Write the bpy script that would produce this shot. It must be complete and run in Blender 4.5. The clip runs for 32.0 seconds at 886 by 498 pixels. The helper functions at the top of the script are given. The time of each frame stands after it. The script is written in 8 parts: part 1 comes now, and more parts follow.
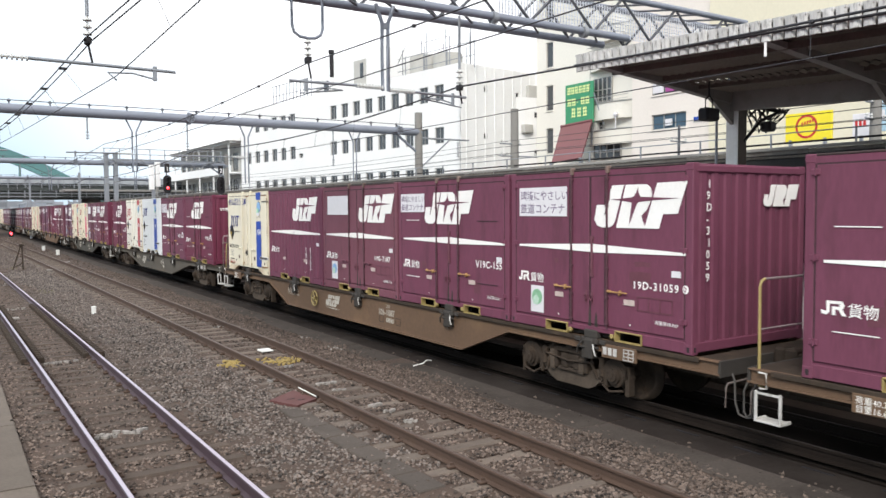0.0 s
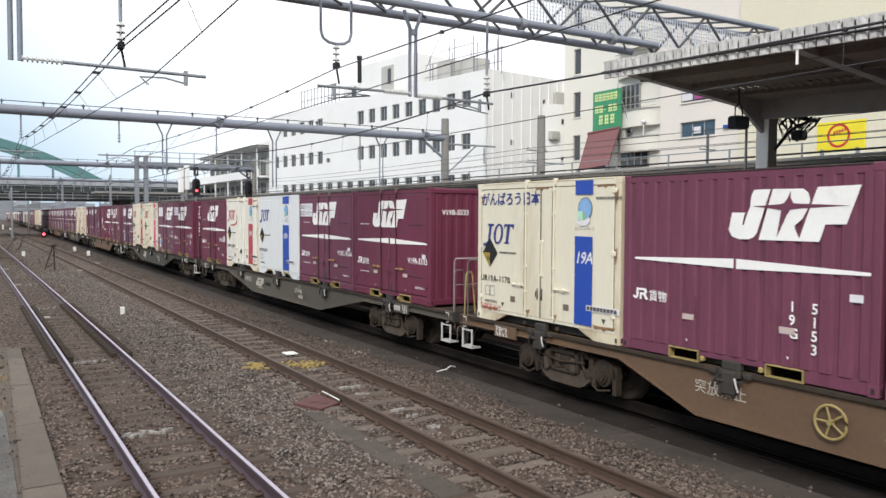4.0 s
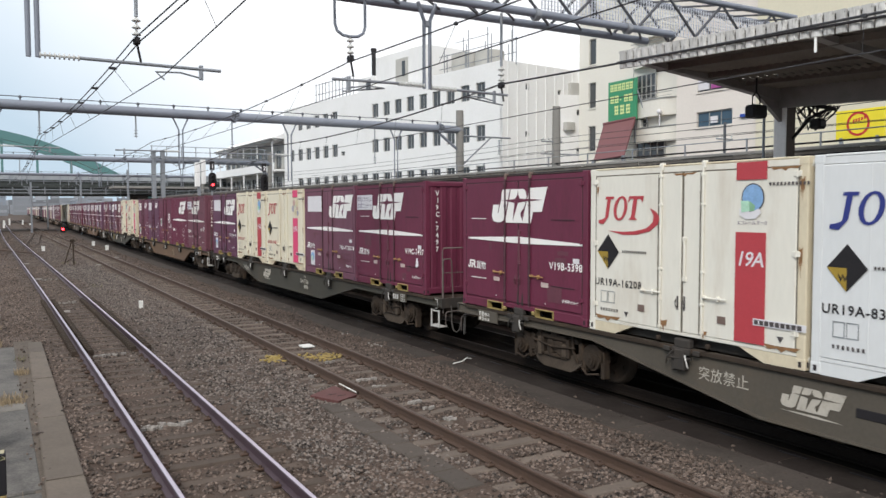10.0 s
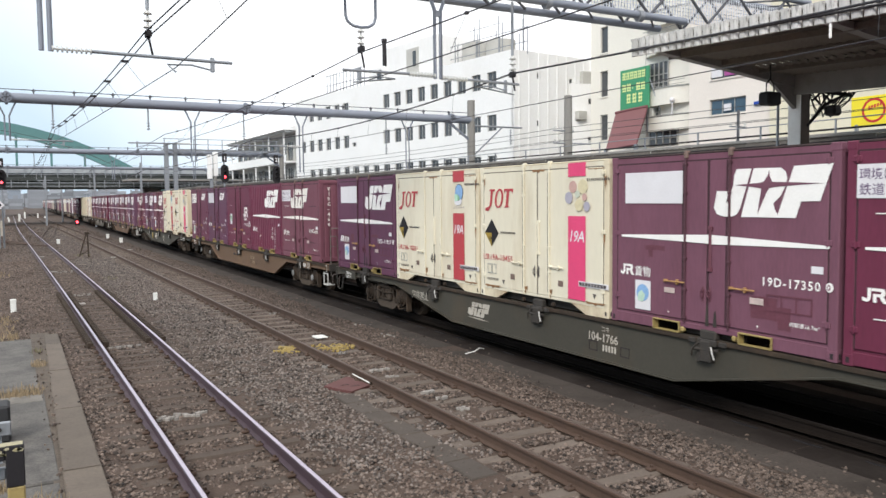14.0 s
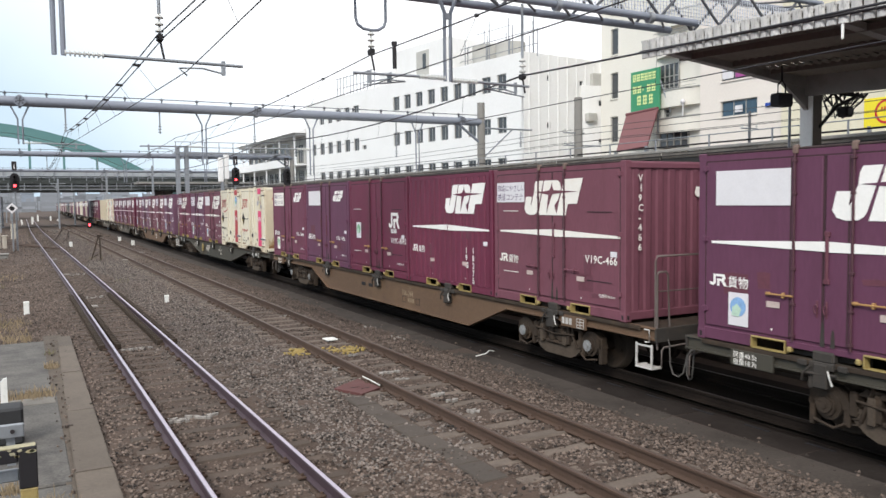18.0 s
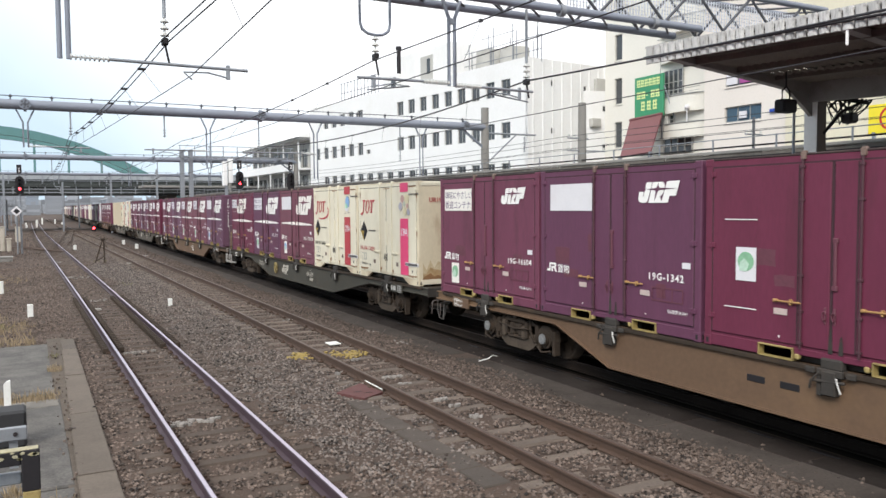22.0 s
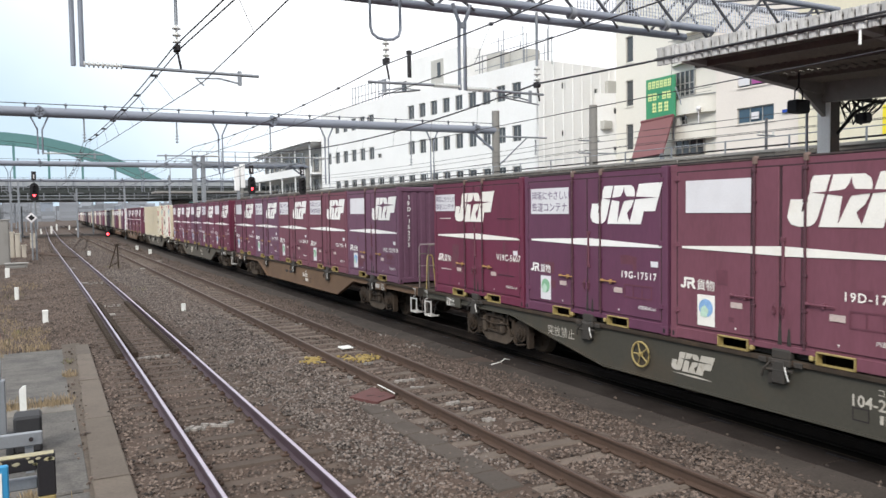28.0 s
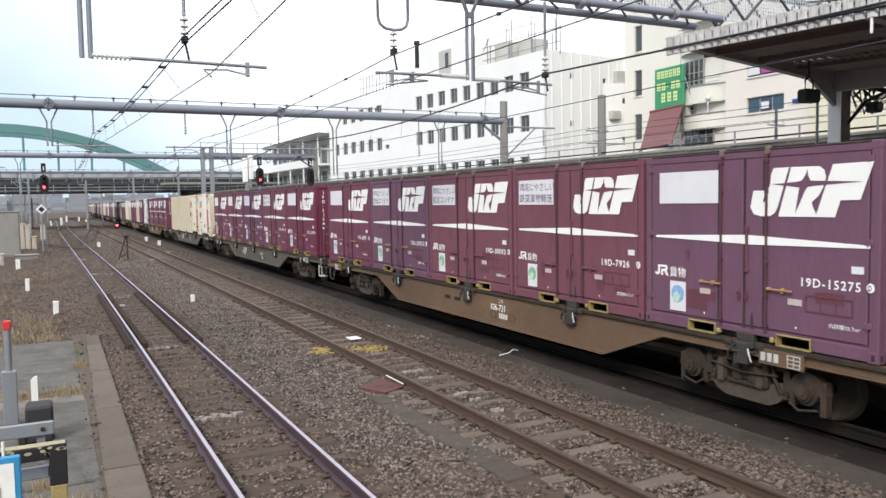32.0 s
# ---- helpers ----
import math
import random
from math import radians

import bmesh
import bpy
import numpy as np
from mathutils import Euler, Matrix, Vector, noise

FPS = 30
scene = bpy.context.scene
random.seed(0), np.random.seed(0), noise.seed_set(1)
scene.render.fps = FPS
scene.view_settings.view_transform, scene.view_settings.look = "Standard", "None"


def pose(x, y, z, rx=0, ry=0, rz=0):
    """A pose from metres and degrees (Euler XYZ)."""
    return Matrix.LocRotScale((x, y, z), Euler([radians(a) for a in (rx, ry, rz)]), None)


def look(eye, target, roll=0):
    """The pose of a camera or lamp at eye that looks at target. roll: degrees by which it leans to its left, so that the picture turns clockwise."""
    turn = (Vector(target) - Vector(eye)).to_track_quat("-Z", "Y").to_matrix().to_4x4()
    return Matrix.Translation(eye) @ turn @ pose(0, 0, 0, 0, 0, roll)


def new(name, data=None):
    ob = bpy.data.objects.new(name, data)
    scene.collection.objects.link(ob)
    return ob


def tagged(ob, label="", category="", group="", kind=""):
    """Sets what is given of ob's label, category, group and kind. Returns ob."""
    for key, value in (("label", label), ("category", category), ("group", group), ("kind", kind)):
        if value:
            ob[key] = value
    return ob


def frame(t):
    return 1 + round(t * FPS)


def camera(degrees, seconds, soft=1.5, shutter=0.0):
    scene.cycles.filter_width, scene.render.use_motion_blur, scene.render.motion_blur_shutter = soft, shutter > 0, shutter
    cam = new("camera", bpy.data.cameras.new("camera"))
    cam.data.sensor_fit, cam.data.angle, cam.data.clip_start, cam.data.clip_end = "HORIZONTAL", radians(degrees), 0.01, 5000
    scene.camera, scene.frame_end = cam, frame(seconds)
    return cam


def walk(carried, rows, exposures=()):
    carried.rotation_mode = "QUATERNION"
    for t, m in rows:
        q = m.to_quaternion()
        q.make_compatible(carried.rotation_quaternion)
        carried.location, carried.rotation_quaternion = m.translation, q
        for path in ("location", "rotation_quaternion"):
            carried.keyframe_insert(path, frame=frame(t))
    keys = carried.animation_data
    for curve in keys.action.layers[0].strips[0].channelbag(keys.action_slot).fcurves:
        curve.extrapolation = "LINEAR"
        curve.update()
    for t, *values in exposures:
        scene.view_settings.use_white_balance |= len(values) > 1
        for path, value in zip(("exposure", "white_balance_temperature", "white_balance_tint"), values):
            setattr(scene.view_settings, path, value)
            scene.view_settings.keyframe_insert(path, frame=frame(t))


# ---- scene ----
EYE = (0.0, 0.0, 2.874)
# seconds, turn to the right of the tracks, tilt, roll (degrees)
TURNS = [
    (0, 33.128, -2.914, -0.394), (0.5, 33.167, -2.829, -0.324), (1, 33.353, -2.836, -0.282), (1.5, 33.289, -2.738, -0.188),
    (2, 32.693, -2.645, 0.011), (2.5, 32.151, -2.514, 0.209), (3, 31.803, -2.468, 0.195), (3.5, 31.537, -2.469, 0.239),
    (5.5, 30.702, -2.558, 0.122), (6, 30.665, -2.605, 0.026), (6.5, 30.590, -2.700, -0.119), (7, 30.433, -2.892, -0.022),
    (7.5, 30.200, -3.035, 0.163), (8, 30.131, -3.082, 0.125), (8.5, 30.136, -3.056, 0.024), (9, 30.151, -3.047, 0.011),
    (9.5, 30.122, -3.043, -0.014), (10, 30.131, -3.059, -0.164), (10.5, 30.158, -3.038, -0.236), (11, 30.278, -2.976, -0.317),
    (11.5, 30.388, -3.012, -0.376), (12, 30.463, -3.200, -0.133), (12.5, 30.354, -3.449, -0.158), (13, 30.076, -3.598, -0.257),
    (13.5, 29.704, -3.759, -0.307), (14, 29.236, -3.763, -0.574), (14.5, 28.937, -3.731, -0.835), (16.5, 28.591, -3.664, -0.647),
    (17, 28.547, -3.719, -0.633), (17.5, 28.451, -3.725, -0.717), (18, 28.488, -3.580, -0.670), (18.5, 28.438, -3.232, -0.688),
    (19, 28.476, -3.069, -0.553), (19.5, 28.537, -3.004, -0.525), (20, 28.589, -3.028, -0.416), (20.5, 28.563, -3.057, -0.371),
    (21, 28.451, -3.110, -0.362), (21.5, 28.374, -3.193, -0.281), (22, 28.244, -3.229, -0.439), (22.5, 28.101, -3.307, -0.520),
    (23, 27.925, -3.350, -0.354), (23.5, 27.743, -3.450, -0.343), (24, 27.639, -3.513, -0.361), (24.5, 27.497, -3.483, -0.505),
    (25, 27.417, -3.474, -0.389), (25.5, 27.365, -3.473, -0.297), (27.5, 27.380, -3.056, -0.863), (28, 27.386, -2.957, -0.848),
    (28.5, 27.308, -2.957, -0.753), (29, 27.223, -2.996, -0.730), (29.5, 27.144, -3.028, -0.822), (30, 27.070, -3.060, -0.772),
    (30.5, 27.032, -3.188, -0.739), (31, 26.988, -3.337, -0.664), (31.5, 26.905, -3.463, -0.856), (32, 26.780, -3.623, -0.962),
]


def eye_pose(turn, tilt, roll):
    a, b, c = radians(turn), radians(tilt), radians(roll)
    fwd = Vector((math.sin(a) * math.cos(b), math.cos(a) * math.cos(b), math.sin(b)))
    right = Vector((math.cos(a), -math.sin(a), 0))
    up = right.cross(fwd)
    r2, u2 = math.cos(c) * right + math.sin(c) * up, -math.sin(c) * right + math.cos(c) * up
    m = Matrix((r2, u2, -fwd)).transposed().to_4x4()
    m.translation = EYE
    return m


cam = camera(59.6, 32.0, soft=1.5, shutter=0.15)
STOPS = [(0, 0.80), (2, 0.66), (3.5, 0.61), (5.8, 0.54), (8, 0.52), (9.5, 0.41), (10.5, 0.41), (12, 0.72), (14, 0.68), (17, 0.62), (19, 0.70), (22.5, 0.72), (24.0, 0.68), (25.0, 0.52), (25.5, 0.52), (27.5, 0.68), (29, 0.70), (32, 0.73)]
walk(cam, [(t, eye_pose(a, b, c)) for t, a, b, c in TURNS], STOPS)

# ---- daylight: bright overcast ----
world = bpy.data.worlds.new("sky")
scene.world = world
world.use_nodes = True
wn, wl = world.node_tree.nodes, world.node_tree.links
sky = wn.new("ShaderNodeTexSky")
sky.sky_type, sky.sun_disc = "NISHITA", False
sky.sun_elevation, sky.sun_rotation = radians(37), radians(230)
sky.air_density, sky.dust_density, sky.ozone_density = 1.2, 3.0, 1.0
# white cloud overhead that thins to pale blue low down along the line
tc = wn.new("ShaderNodeTexCoord")
sep = wn.new("ShaderNodeSeparateXYZ")
wl.new(tc.outputs["Generated"], sep.inputs[0])
puff = wn.new("ShaderNodeTexNoise")
puff.inputs["Scale"].default_value, puff.inputs["Detail"].default_value = 2.2, 5
wl.new(tc.outputs["Generated"], puff.inputs["Vector"])
high = wn.new("ShaderNodeMath")
high.operation, high.inputs[1].default_value = "MULTIPLY_ADD", 0.22
wl.new(puff.outputs[0], high.inputs[0])
wl.new(sep.outputs[2], high.inputs[2])
east = wn.new("ShaderNodeMath")
east.operation, east.inputs[1].default_value = "MULTIPLY_ADD", 0.65
wl.new(sep.outputs[0], east.inputs[0])
wl.new(high.outputs[0], east.inputs[2])
cover = wn.new("ShaderNodeMapRange")
cover.inputs[1].default_value, cover.inputs[2].default_value = 0.20, 0.47
wl.new(east.outputs[0], cover.inputs[0])
pale = wn.new("ShaderNodeMixRGB")
pale.inputs[0].default_value = 0.96
pale.inputs[2].default_value = (5.3, 6.6, 7.8, 1)
wl.new(sky.outputs[0], pale.inputs[1])
cloud = wn.new("ShaderNodeMixRGB")
cloud.inputs[2].default_value = (10.6, 10.8, 11.2, 1)
wl.new(cover.outputs[0], cloud.inputs[0])
wl.new(pale.outputs[0], cloud.inputs[1])
wl.new(cloud.outputs[0], wn["Background"].inputs[0])
wn["Background"].inputs[1].default_value = 0.085
sun = new("sun", bpy.data.lights.new("sun", "SUN"))
sun.data.energy, sun.data.angle, sun.data.color = 1.9, radians(20), (1.0, 0.96, 0.9)
sun.matrix_world = look((-60, -50, 60), (0, 0, 0))

# ---- building blocks ----
class Shape:
    """Collects faces for one mesh."""

    def __init__(self):
        self.v, self.f, self.s = [], [], []

    def add(self, verts, faces, smooth=False, m=None):
        o = len(self.v)
        self.v += [tuple(m @ Vector(p)) for p in verts] if m else [tuple(p) for p in verts]
        self.f += [tuple(i + o for i in q) for q in faces]
        self.s += [smooth] * len(faces)
        return self

    def box(self, x0, x1, y0, y1, z0, z1, c=0.0, m=None):
        x0, x1, y0, y1, z0, z1 = min(x0, x1), max(x0, x1), min(y0, y1), max(y0, y1), min(z0, z1), max(z0, z1)
        if c <= 0:
            v = [(x, y, z) for x in (x0, x1) for y in (y0, y1) for z in (z0, z1)]
            return self.add(v, [(0, 1, 3, 2), (4, 6, 7, 5), (0, 4, 5, 1), (2, 3, 7, 6), (0, 2, 6, 4), (1, 5, 7, 3)], m=m)
        c = min(c, (x1 - x0) / 2.01, (y1 - y0) / 2.01, (z1 - z0) / 2.01)
        v, idx = [], {}
        for i, (x, sx) in enumerate(((x0, 1), (x1, -1))):
            for j, (y, sy) in enumerate(((y0, 1), (y1, -1))):
                for k, (z, sz) in enumerate(((z0, 1), (z1, -1))):
                    for a, p in enumerate(((x, y + sy * c, z + sz * c), (x + sx * c, y, z + sz * c), (x + sx * c, y + sy * c, z))):
                        idx[i, j, k, a] = len(v)
                        v.append(p)
        f = []
        q = ((0, 0), (1, 0), (1, 1), (0, 1))
        for i in (0, 1):
            for a in (0, 1, 2):
                order = [tuple(([i] + list(b)) if a == 0 else ([b[0], i, b[1]] if a == 1 else list(b) + [i])) for b in q]
                face = [idx[(*t, a)] for t in order]
                f.append(tuple(face if (i == 1) == (a != 1) else face[::-1]))
        for a, b, ax in ((0, 1, 2), (0, 2, 1), (1, 2, 0)):
            for s in (0, 1):
                for t in (0, 1):
                    def key(u, w):
                        k = [0, 0, 0]
                        others = [n for n in (0, 1, 2) if n != ax]
                        k[others[0]], k[others[1]], k[ax] = s, t, u
                        return idx[(*k, w)]
                    face = (key(0, a), key(1, a), key(1, b), key(0, b))
                    f.append(face if (s == t) == (ax != 1) else face[::-1])
        for i in (0, 1):
            for j in (0, 1):
                for k in (0, 1):
                    face = tuple(idx[i, j, k, a] for a in (0, 1, 2))
                    f.append(face if (i + j + k) % 2 == 1 else face[::-1])
        return self.add(v, f, m=m)

    def tube(self, pts, r, n=8, caps=True, r1=None):
        pts = [Vector(p) for p in pts]
        r1 = r if r1 is None else r1
        v, f = [], []
        for i, p in enumerate(pts):
            d = (pts[min(i + 1, len(pts) - 1)] - pts[max(i - 1, 0)]).normalized()
            side = d.cross(Vector((0, 0, 1)))
            if side.length < 0.05:
                side = d.cross(Vector((0, 1, 0)))
            side.normalize()
            up = side.cross(d)
            rr = r + (r1 - r) * i / max(1, len(pts) - 1)
            v += [p + rr * (math.cos(2 * math.pi * k / n) * side + math.sin(2 * math.pi * k / n) * up) for k in range(n)]
        for i in range(len(pts) - 1):
            f += [(i * n + k, i * n + (k + 1) % n, (i + 1) * n + (k + 1) % n, (i + 1) * n + k) for k in range(n)]
        self.add(v, f, True)
        if caps:
            o = len(v)
            self.add(v[:n], [tuple(range(n))[::-1]])
            self.add(v[-n:], [tuple(range(n))])
        return self

    def prism(self, poly, w0, w1, m=None, axis="w"):
        """A polygon (u, v) drawn out from w0 to w1."""
        n = len(poly)
        v = [(a, b, w0) for a, b in poly] + [(a, b, w1) for a, b in poly]
        area = sum(poly[i][0] * poly[(i + 1) % n][1] - poly[(i + 1) % n][0] * poly[i][1] for i in range(n))
        f = [tuple(range(n))[::-1], tuple(range(n, 2 * n))] + [(i, (i + 1) % n, n + (i + 1) % n, n + i) for i in range(n)]
        if (area < 0) != (w1 < w0):
            f = [q[::-1] for q in f]
        return self.add(v, f, m=m)

    def disc(self, p, d, r, depth, n=16):
        p, d = Vector(p), Vector(d).normalized()
        return self.tube([p, p + d * depth], r, n)

    def lathe(self, p, prof, n=10):
        """A turned form about the vertical: (radius, height) pairs above p."""
        v, f = [], []
        for r, z in prof:
            v += [(p[0] + r * math.cos(2 * math.pi * k / n), p[1] + r * math.sin(2 * math.pi * k / n), p[2] + z) for k in range(n)]
        for i in range(len(prof) - 1):
            f += [(i * n + k, i * n + (k + 1) % n, (i + 1) * n + (k + 1) % n, (i + 1) * n + k) for k in range(n)]
        return self.add(v, f, True)

    def mesh(self, name):
        me = bpy.data.meshes.new(name)
        me.from_pydata(self.v, [], self.f)
        me.polygons.foreach_set("use_smooth", self.s)
        me.update()
        return me


KEPT = {}


def part(name, shape, material, parent=None, label="", m=None):
    """Links a shape (or a mesh that is shared) as one object under its thing."""
    me = shape.mesh(name) if isinstance(shape, Shape) else shape
    if not me.materials:
        me.materials.append(None)
    ob = new(name, me)
    ob.material_slots[0].link = "OBJECT"
    ob.material_slots[0].material = material
    if parent:
        ob.parent = parent
    if m is not None:
        ob.matrix_basis = m
    return tagged(ob, label)


def thing(name, label, category, m=None, group="", kind=""):
    ob = new(name)
    ob.empty_display_size = 0.2
    if m is not None:
        ob.matrix_basis = m
    return tagged(ob, label, category, group, kind)


def once(key, build):
    """A mesh that alike parts share."""
    if key not in KEPT:
        s = build()
        KEPT[key] = s.mesh(key) if isinstance(s, Shape) else s
    return KEPT[key]


def letters(body, size, spacing=1.0, weight=0.018, slant=0.0):
    def build():
        cu = bpy.data.curves.new("lettering", "FONT")
        cu.body, cu.size, cu.align_x, cu.space_character, cu.resolution_u = body, size, "LEFT", spacing, 2
        cu.offset, cu.shear = weight * size, slant
        ob = new("lettering", cu)
        bpy.context.view_layer.update()
        me = bpy.data.meshes.new_from_object(ob.evaluated_get(bpy.context.evaluated_depsgraph_get()))
        bpy.data.objects.remove(ob)
        bpy.data.curves.remove(cu)
        me.materials.clear()
        return me
    return once("text %s %s %s %s %s" % (body, size, spacing, weight, slant), build)


def frame_m(right, up, origin):
    r, u = Vector(right).normalized(), Vector(up).normalized()
    m = Matrix((r, u, r.cross(u))).transposed().to_4x4()
    m.translation = origin
    return m


# ---- materials ----
def surface(name, colour, rough=0.7, metal=0.0, vary=0.15, scale=3.0, grain=40.0, bump=0.0, stain=None, stain_amount=0.35,
            stain_scale=1.5, streak=(1, 1, 1), lot=0.0, glow=None, spec=0.5, island=0.0):
    mt = bpy.data.materials.new(name)
    mt.use_nodes = True
    n, l = mt.node_tree.nodes, mt.node_tree.links
    b = n["Principled BSDF"]
    tc = n.new("ShaderNodeTexCoord")
    mp = n.new("ShaderNodeMapping")
    mp.inputs["Scale"].default_value = streak
    l.new(tc.outputs["Object"], mp.inputs[0])
    oi = n.new("ShaderNodeObjectInfo")
    l.new(oi.outputs["Random"], mp.inputs["Location"])
    big = n.new("ShaderNodeTexNoise")
    big.inputs["Scale"].default_value, big.inputs["Detail"].default_value = scale, 6
    l.new(mp.outputs[0], big.inputs["Vector"])
    fine = n.new("ShaderNodeTexNoise")
    fine.inputs["Scale"].default_value, fine.inputs["Detail"].default_value = grain, 4
    l.new(mp.outputs[0], fine.inputs["Vector"])
    add = n.new("ShaderNodeMath")
    add.operation = "ADD"
    l.new(big.outputs[0], add.inputs[0])
    l.new(fine.outputs[0], add.inputs[1])
    rng = n.new("ShaderNodeMapRange")
    rng.inputs[1].default_value, rng.inputs[2].default_value = 0.6, 1.4
    rng.inputs[3].default_value, rng.inputs[4].default_value = 1 - vary, 1 + vary
    l.new(add.outputs[0], rng.inputs[0])
    value = rng.outputs[0]
    if lot or island:
        src = oi.outputs["Random"]
        if island:
            src = n.new("ShaderNodeNewGeometry").outputs["Random Per Island"]
        r2 = n.new("ShaderNodeMapRange")
        k = lot or island
        r2.inputs[3].default_value, r2.inputs[4].default_value = 1 - k, 1 + k
        l.new(src, r2.inputs[0])
        mu = n.new("ShaderNodeMath")
        mu.operation = "MULTIPLY"
        l.new(value, mu.inputs[0])
        l.new(r2.outputs[0], mu.inputs[1])
        value = mu.outputs[0]
    mix = n.new("ShaderNodeMixRGB")
    mix.blend_type, mix.inputs[0].default_value = "MULTIPLY", 1.0
    mix.inputs[1].default_value = (*colour, 1)
    l.new(value, mix.inputs[2])
    col = mix.outputs[0]
    if stain:
        sn = n.new("ShaderNodeTexNoise")
        sn.inputs["Scale"].default_value, sn.inputs["Detail"].default_value, sn.inputs["Roughness"].default_value = stain_scale, 8, 0.65
        l.new(mp.outputs[0], sn.inputs["Vector"])
        sr = n.new("ShaderNodeMapRange")
        sr.inputs[1].default_value, sr.inputs[2].default_value, sr.inputs[4].default_value = 0.52, 0.75, stain_amount
        l.new(sn.outputs[0], sr.inputs[0])
        m2 = n.new("ShaderNodeMixRGB")
        m2.inputs[2].default_value = (*stain, 1)
        l.new(sr.outputs[0], m2.inputs[0])
        l.new(col, m2.inputs[1])
        col = m2.outputs[0]
    l.new(col, b.inputs["Base Color"])
    b.inputs["Roughness"].default_value, b.inputs["Metallic"].default_value = rough, metal
    b.inputs["Specular IOR Level"].default_value = spec
    if bump:
        bp = n.new("ShaderNodeBump")
        bp.inputs["Strength"].default_value, bp.inputs["Distance"].default_value = min(1, bump), 0.01
        l.new(fine.outputs[0], bp.inputs["Height"])
        l.new(bp.outputs[0], b.inputs["Normal"])
    if glow:
        b.inputs["Emission Color"].default_value, b.inputs["Emission Strength"].default_value = (*glow[:3], 1), glow[3]
    return mt


PINKGREY = surface("pale_pinkish_tube", (0.30, 0.25, 0.25), 0.5, 0.2, vary=0.12, stain=(0.15, 0.10, 0.08), stain_amount=0.5, stain_scale=8)
STENCIL = surface("dull_stencil_paint", (0.46, 0.42, 0.36), 0.7, vary=0.15, stain=(0.20, 0.16, 0.12), stain_amount=0.7, stain_scale=5)
OLDSTENCIL = surface("worn_out_stencil_paint", (0.27, 0.20, 0.13), 0.8, vary=0.25, scale=8, stain=(0.14, 0.085, 0.045), stain_amount=0.8, stain_scale=7)
RUSTCREAM = surface("rust_stained_cream_paint", (0.64, 0.56, 0.41), 0.6, vary=0.08, scale=1.5, grain=18, stain=(0.25, 0.13, 0.055), stain_amount=1.0, stain_scale=0.9, streak=(1, 1, 0.45))
# seam colours for door seals and for painted shadow lines
SEAL = surface("maroon_seam_and_shade", (0.045, 0.018, 0.024), 0.8, vary=0.2)
GREYSEAL = surface("grey_seam_and_shade", (0.15, 0.13, 0.10), 0.8, vary=0.3, scale=6)
# near-black: shade of wagon ends and undersides in the colour; also latches, grease
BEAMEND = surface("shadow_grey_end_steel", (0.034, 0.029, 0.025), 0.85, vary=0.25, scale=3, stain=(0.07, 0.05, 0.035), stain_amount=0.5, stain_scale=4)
FRUITS = [surface("faded_print_%s" % n_, c_, 0.6, vary=0.12, scale=8) for n_, c_ in (("rose", (0.52, 0.33, 0.29)), ("sand", (0.62, 0.55, 0.36)), ("slate", (0.38, 0.36, 0.42)), ("sage", (0.52, 0.55, 0.45)))]
# door maroon made darker, with the shade on the rods in the colour
RODDARK = surface("shaded_maroon_rod", (0.070, 0.024, 0.034), 0.6, vary=0.25, scale=5, stain=(0.04, 0.02, 0.02), stain_amount=0.6, stain_scale=6)
PATCH = surface("touched_up_paint", (0.120, 0.036, 0.053), 0.6, vary=0.15, scale=4, grain=20)
STEPWHITE = surface("scuffed_white_paint", (0.5100, 0.4930, 0.4675), 0.6, vary=0.1, stain=(0.1020, 0.0850, 0.0680), stain_amount=0.7, stain_scale=9)
RAILGREY = surface("dull_brown_grey_tube", (0.13, 0.105, 0.095), 0.6, 0.2, vary=0.15, stain=(0.10, 0.06, 0.04), stain_amount=0.5, stain_scale=8)
RUBBERGREY = surface("dusty_hose_rubber", (0.075, 0.068, 0.062), 0.8, vary=0.2)
AXLECAP = surface("bare_steel_cap", (0.34, 0.34, 0.34), 0.5, 0.5, vary=0.15, stain=(0.10, 0.075, 0.055), stain_amount=0.6, stain_scale=8)
TRUSSDARK = surface("dark_lattice_steel", (0.085, 0.088, 0.10), 0.6, 0.2, vary=0.15)
POLEGREY = surface("pale_concrete_pole", (0.21, 0.20, 0.185), 0.9, vary=0.15, scale=2, grain=30, stain=(0.12, 0.11, 0.10), stain_amount=0.5, streak=(1, 1, 0.3))
MAROON = surface("maroon_paint", (0.147, 0.043, 0.074), 0.6, spec=0.35, vary=0.12, scale=1.2, grain=14, stain=(0.0778, 0.0267, 0.0386), stain_amount=0.7, stain_scale=1.4, streak=(1, 2.2, 0.5), bump=0.04)
WINE = surface("wine_red_paint", (0.134, 0.025, 0.052), 0.5, spec=0.35, vary=0.12, scale=1.0, grain=14, stain=(0.0804, 0.0206, 0.0321), stain_amount=0.55, streak=(1, 2.2, 0.5), bump=0.04)
FADED = surface("faded_maroon_paint", (0.160, 0.057, 0.079), 0.65, spec=0.35, vary=0.13, scale=1.2, grain=14, stain=(0.10, 0.035, 0.045), stain_amount=0.55, streak=(1, 2.2, 0.5), bump=0.04)
PURPLE = surface("purple_paint", (0.117, 0.0405, 0.077), 0.5, spec=0.35, vary=0.12, scale=1.2, grain=14, stain=(0.0882, 0.0315, 0.0570), stain_amount=0.55, streak=(1, 2.2, 0.5), bump=0.04)
DUSTY = surface("chalky_pink_maroon_paint", (0.160, 0.066, 0.096), 0.7, spec=0.35, vary=0.14, scale=1.2, grain=14, stain=(0.125, 0.048, 0.066), stain_amount=0.7, streak=(1, 2.2, 0.5), bump=0.04)
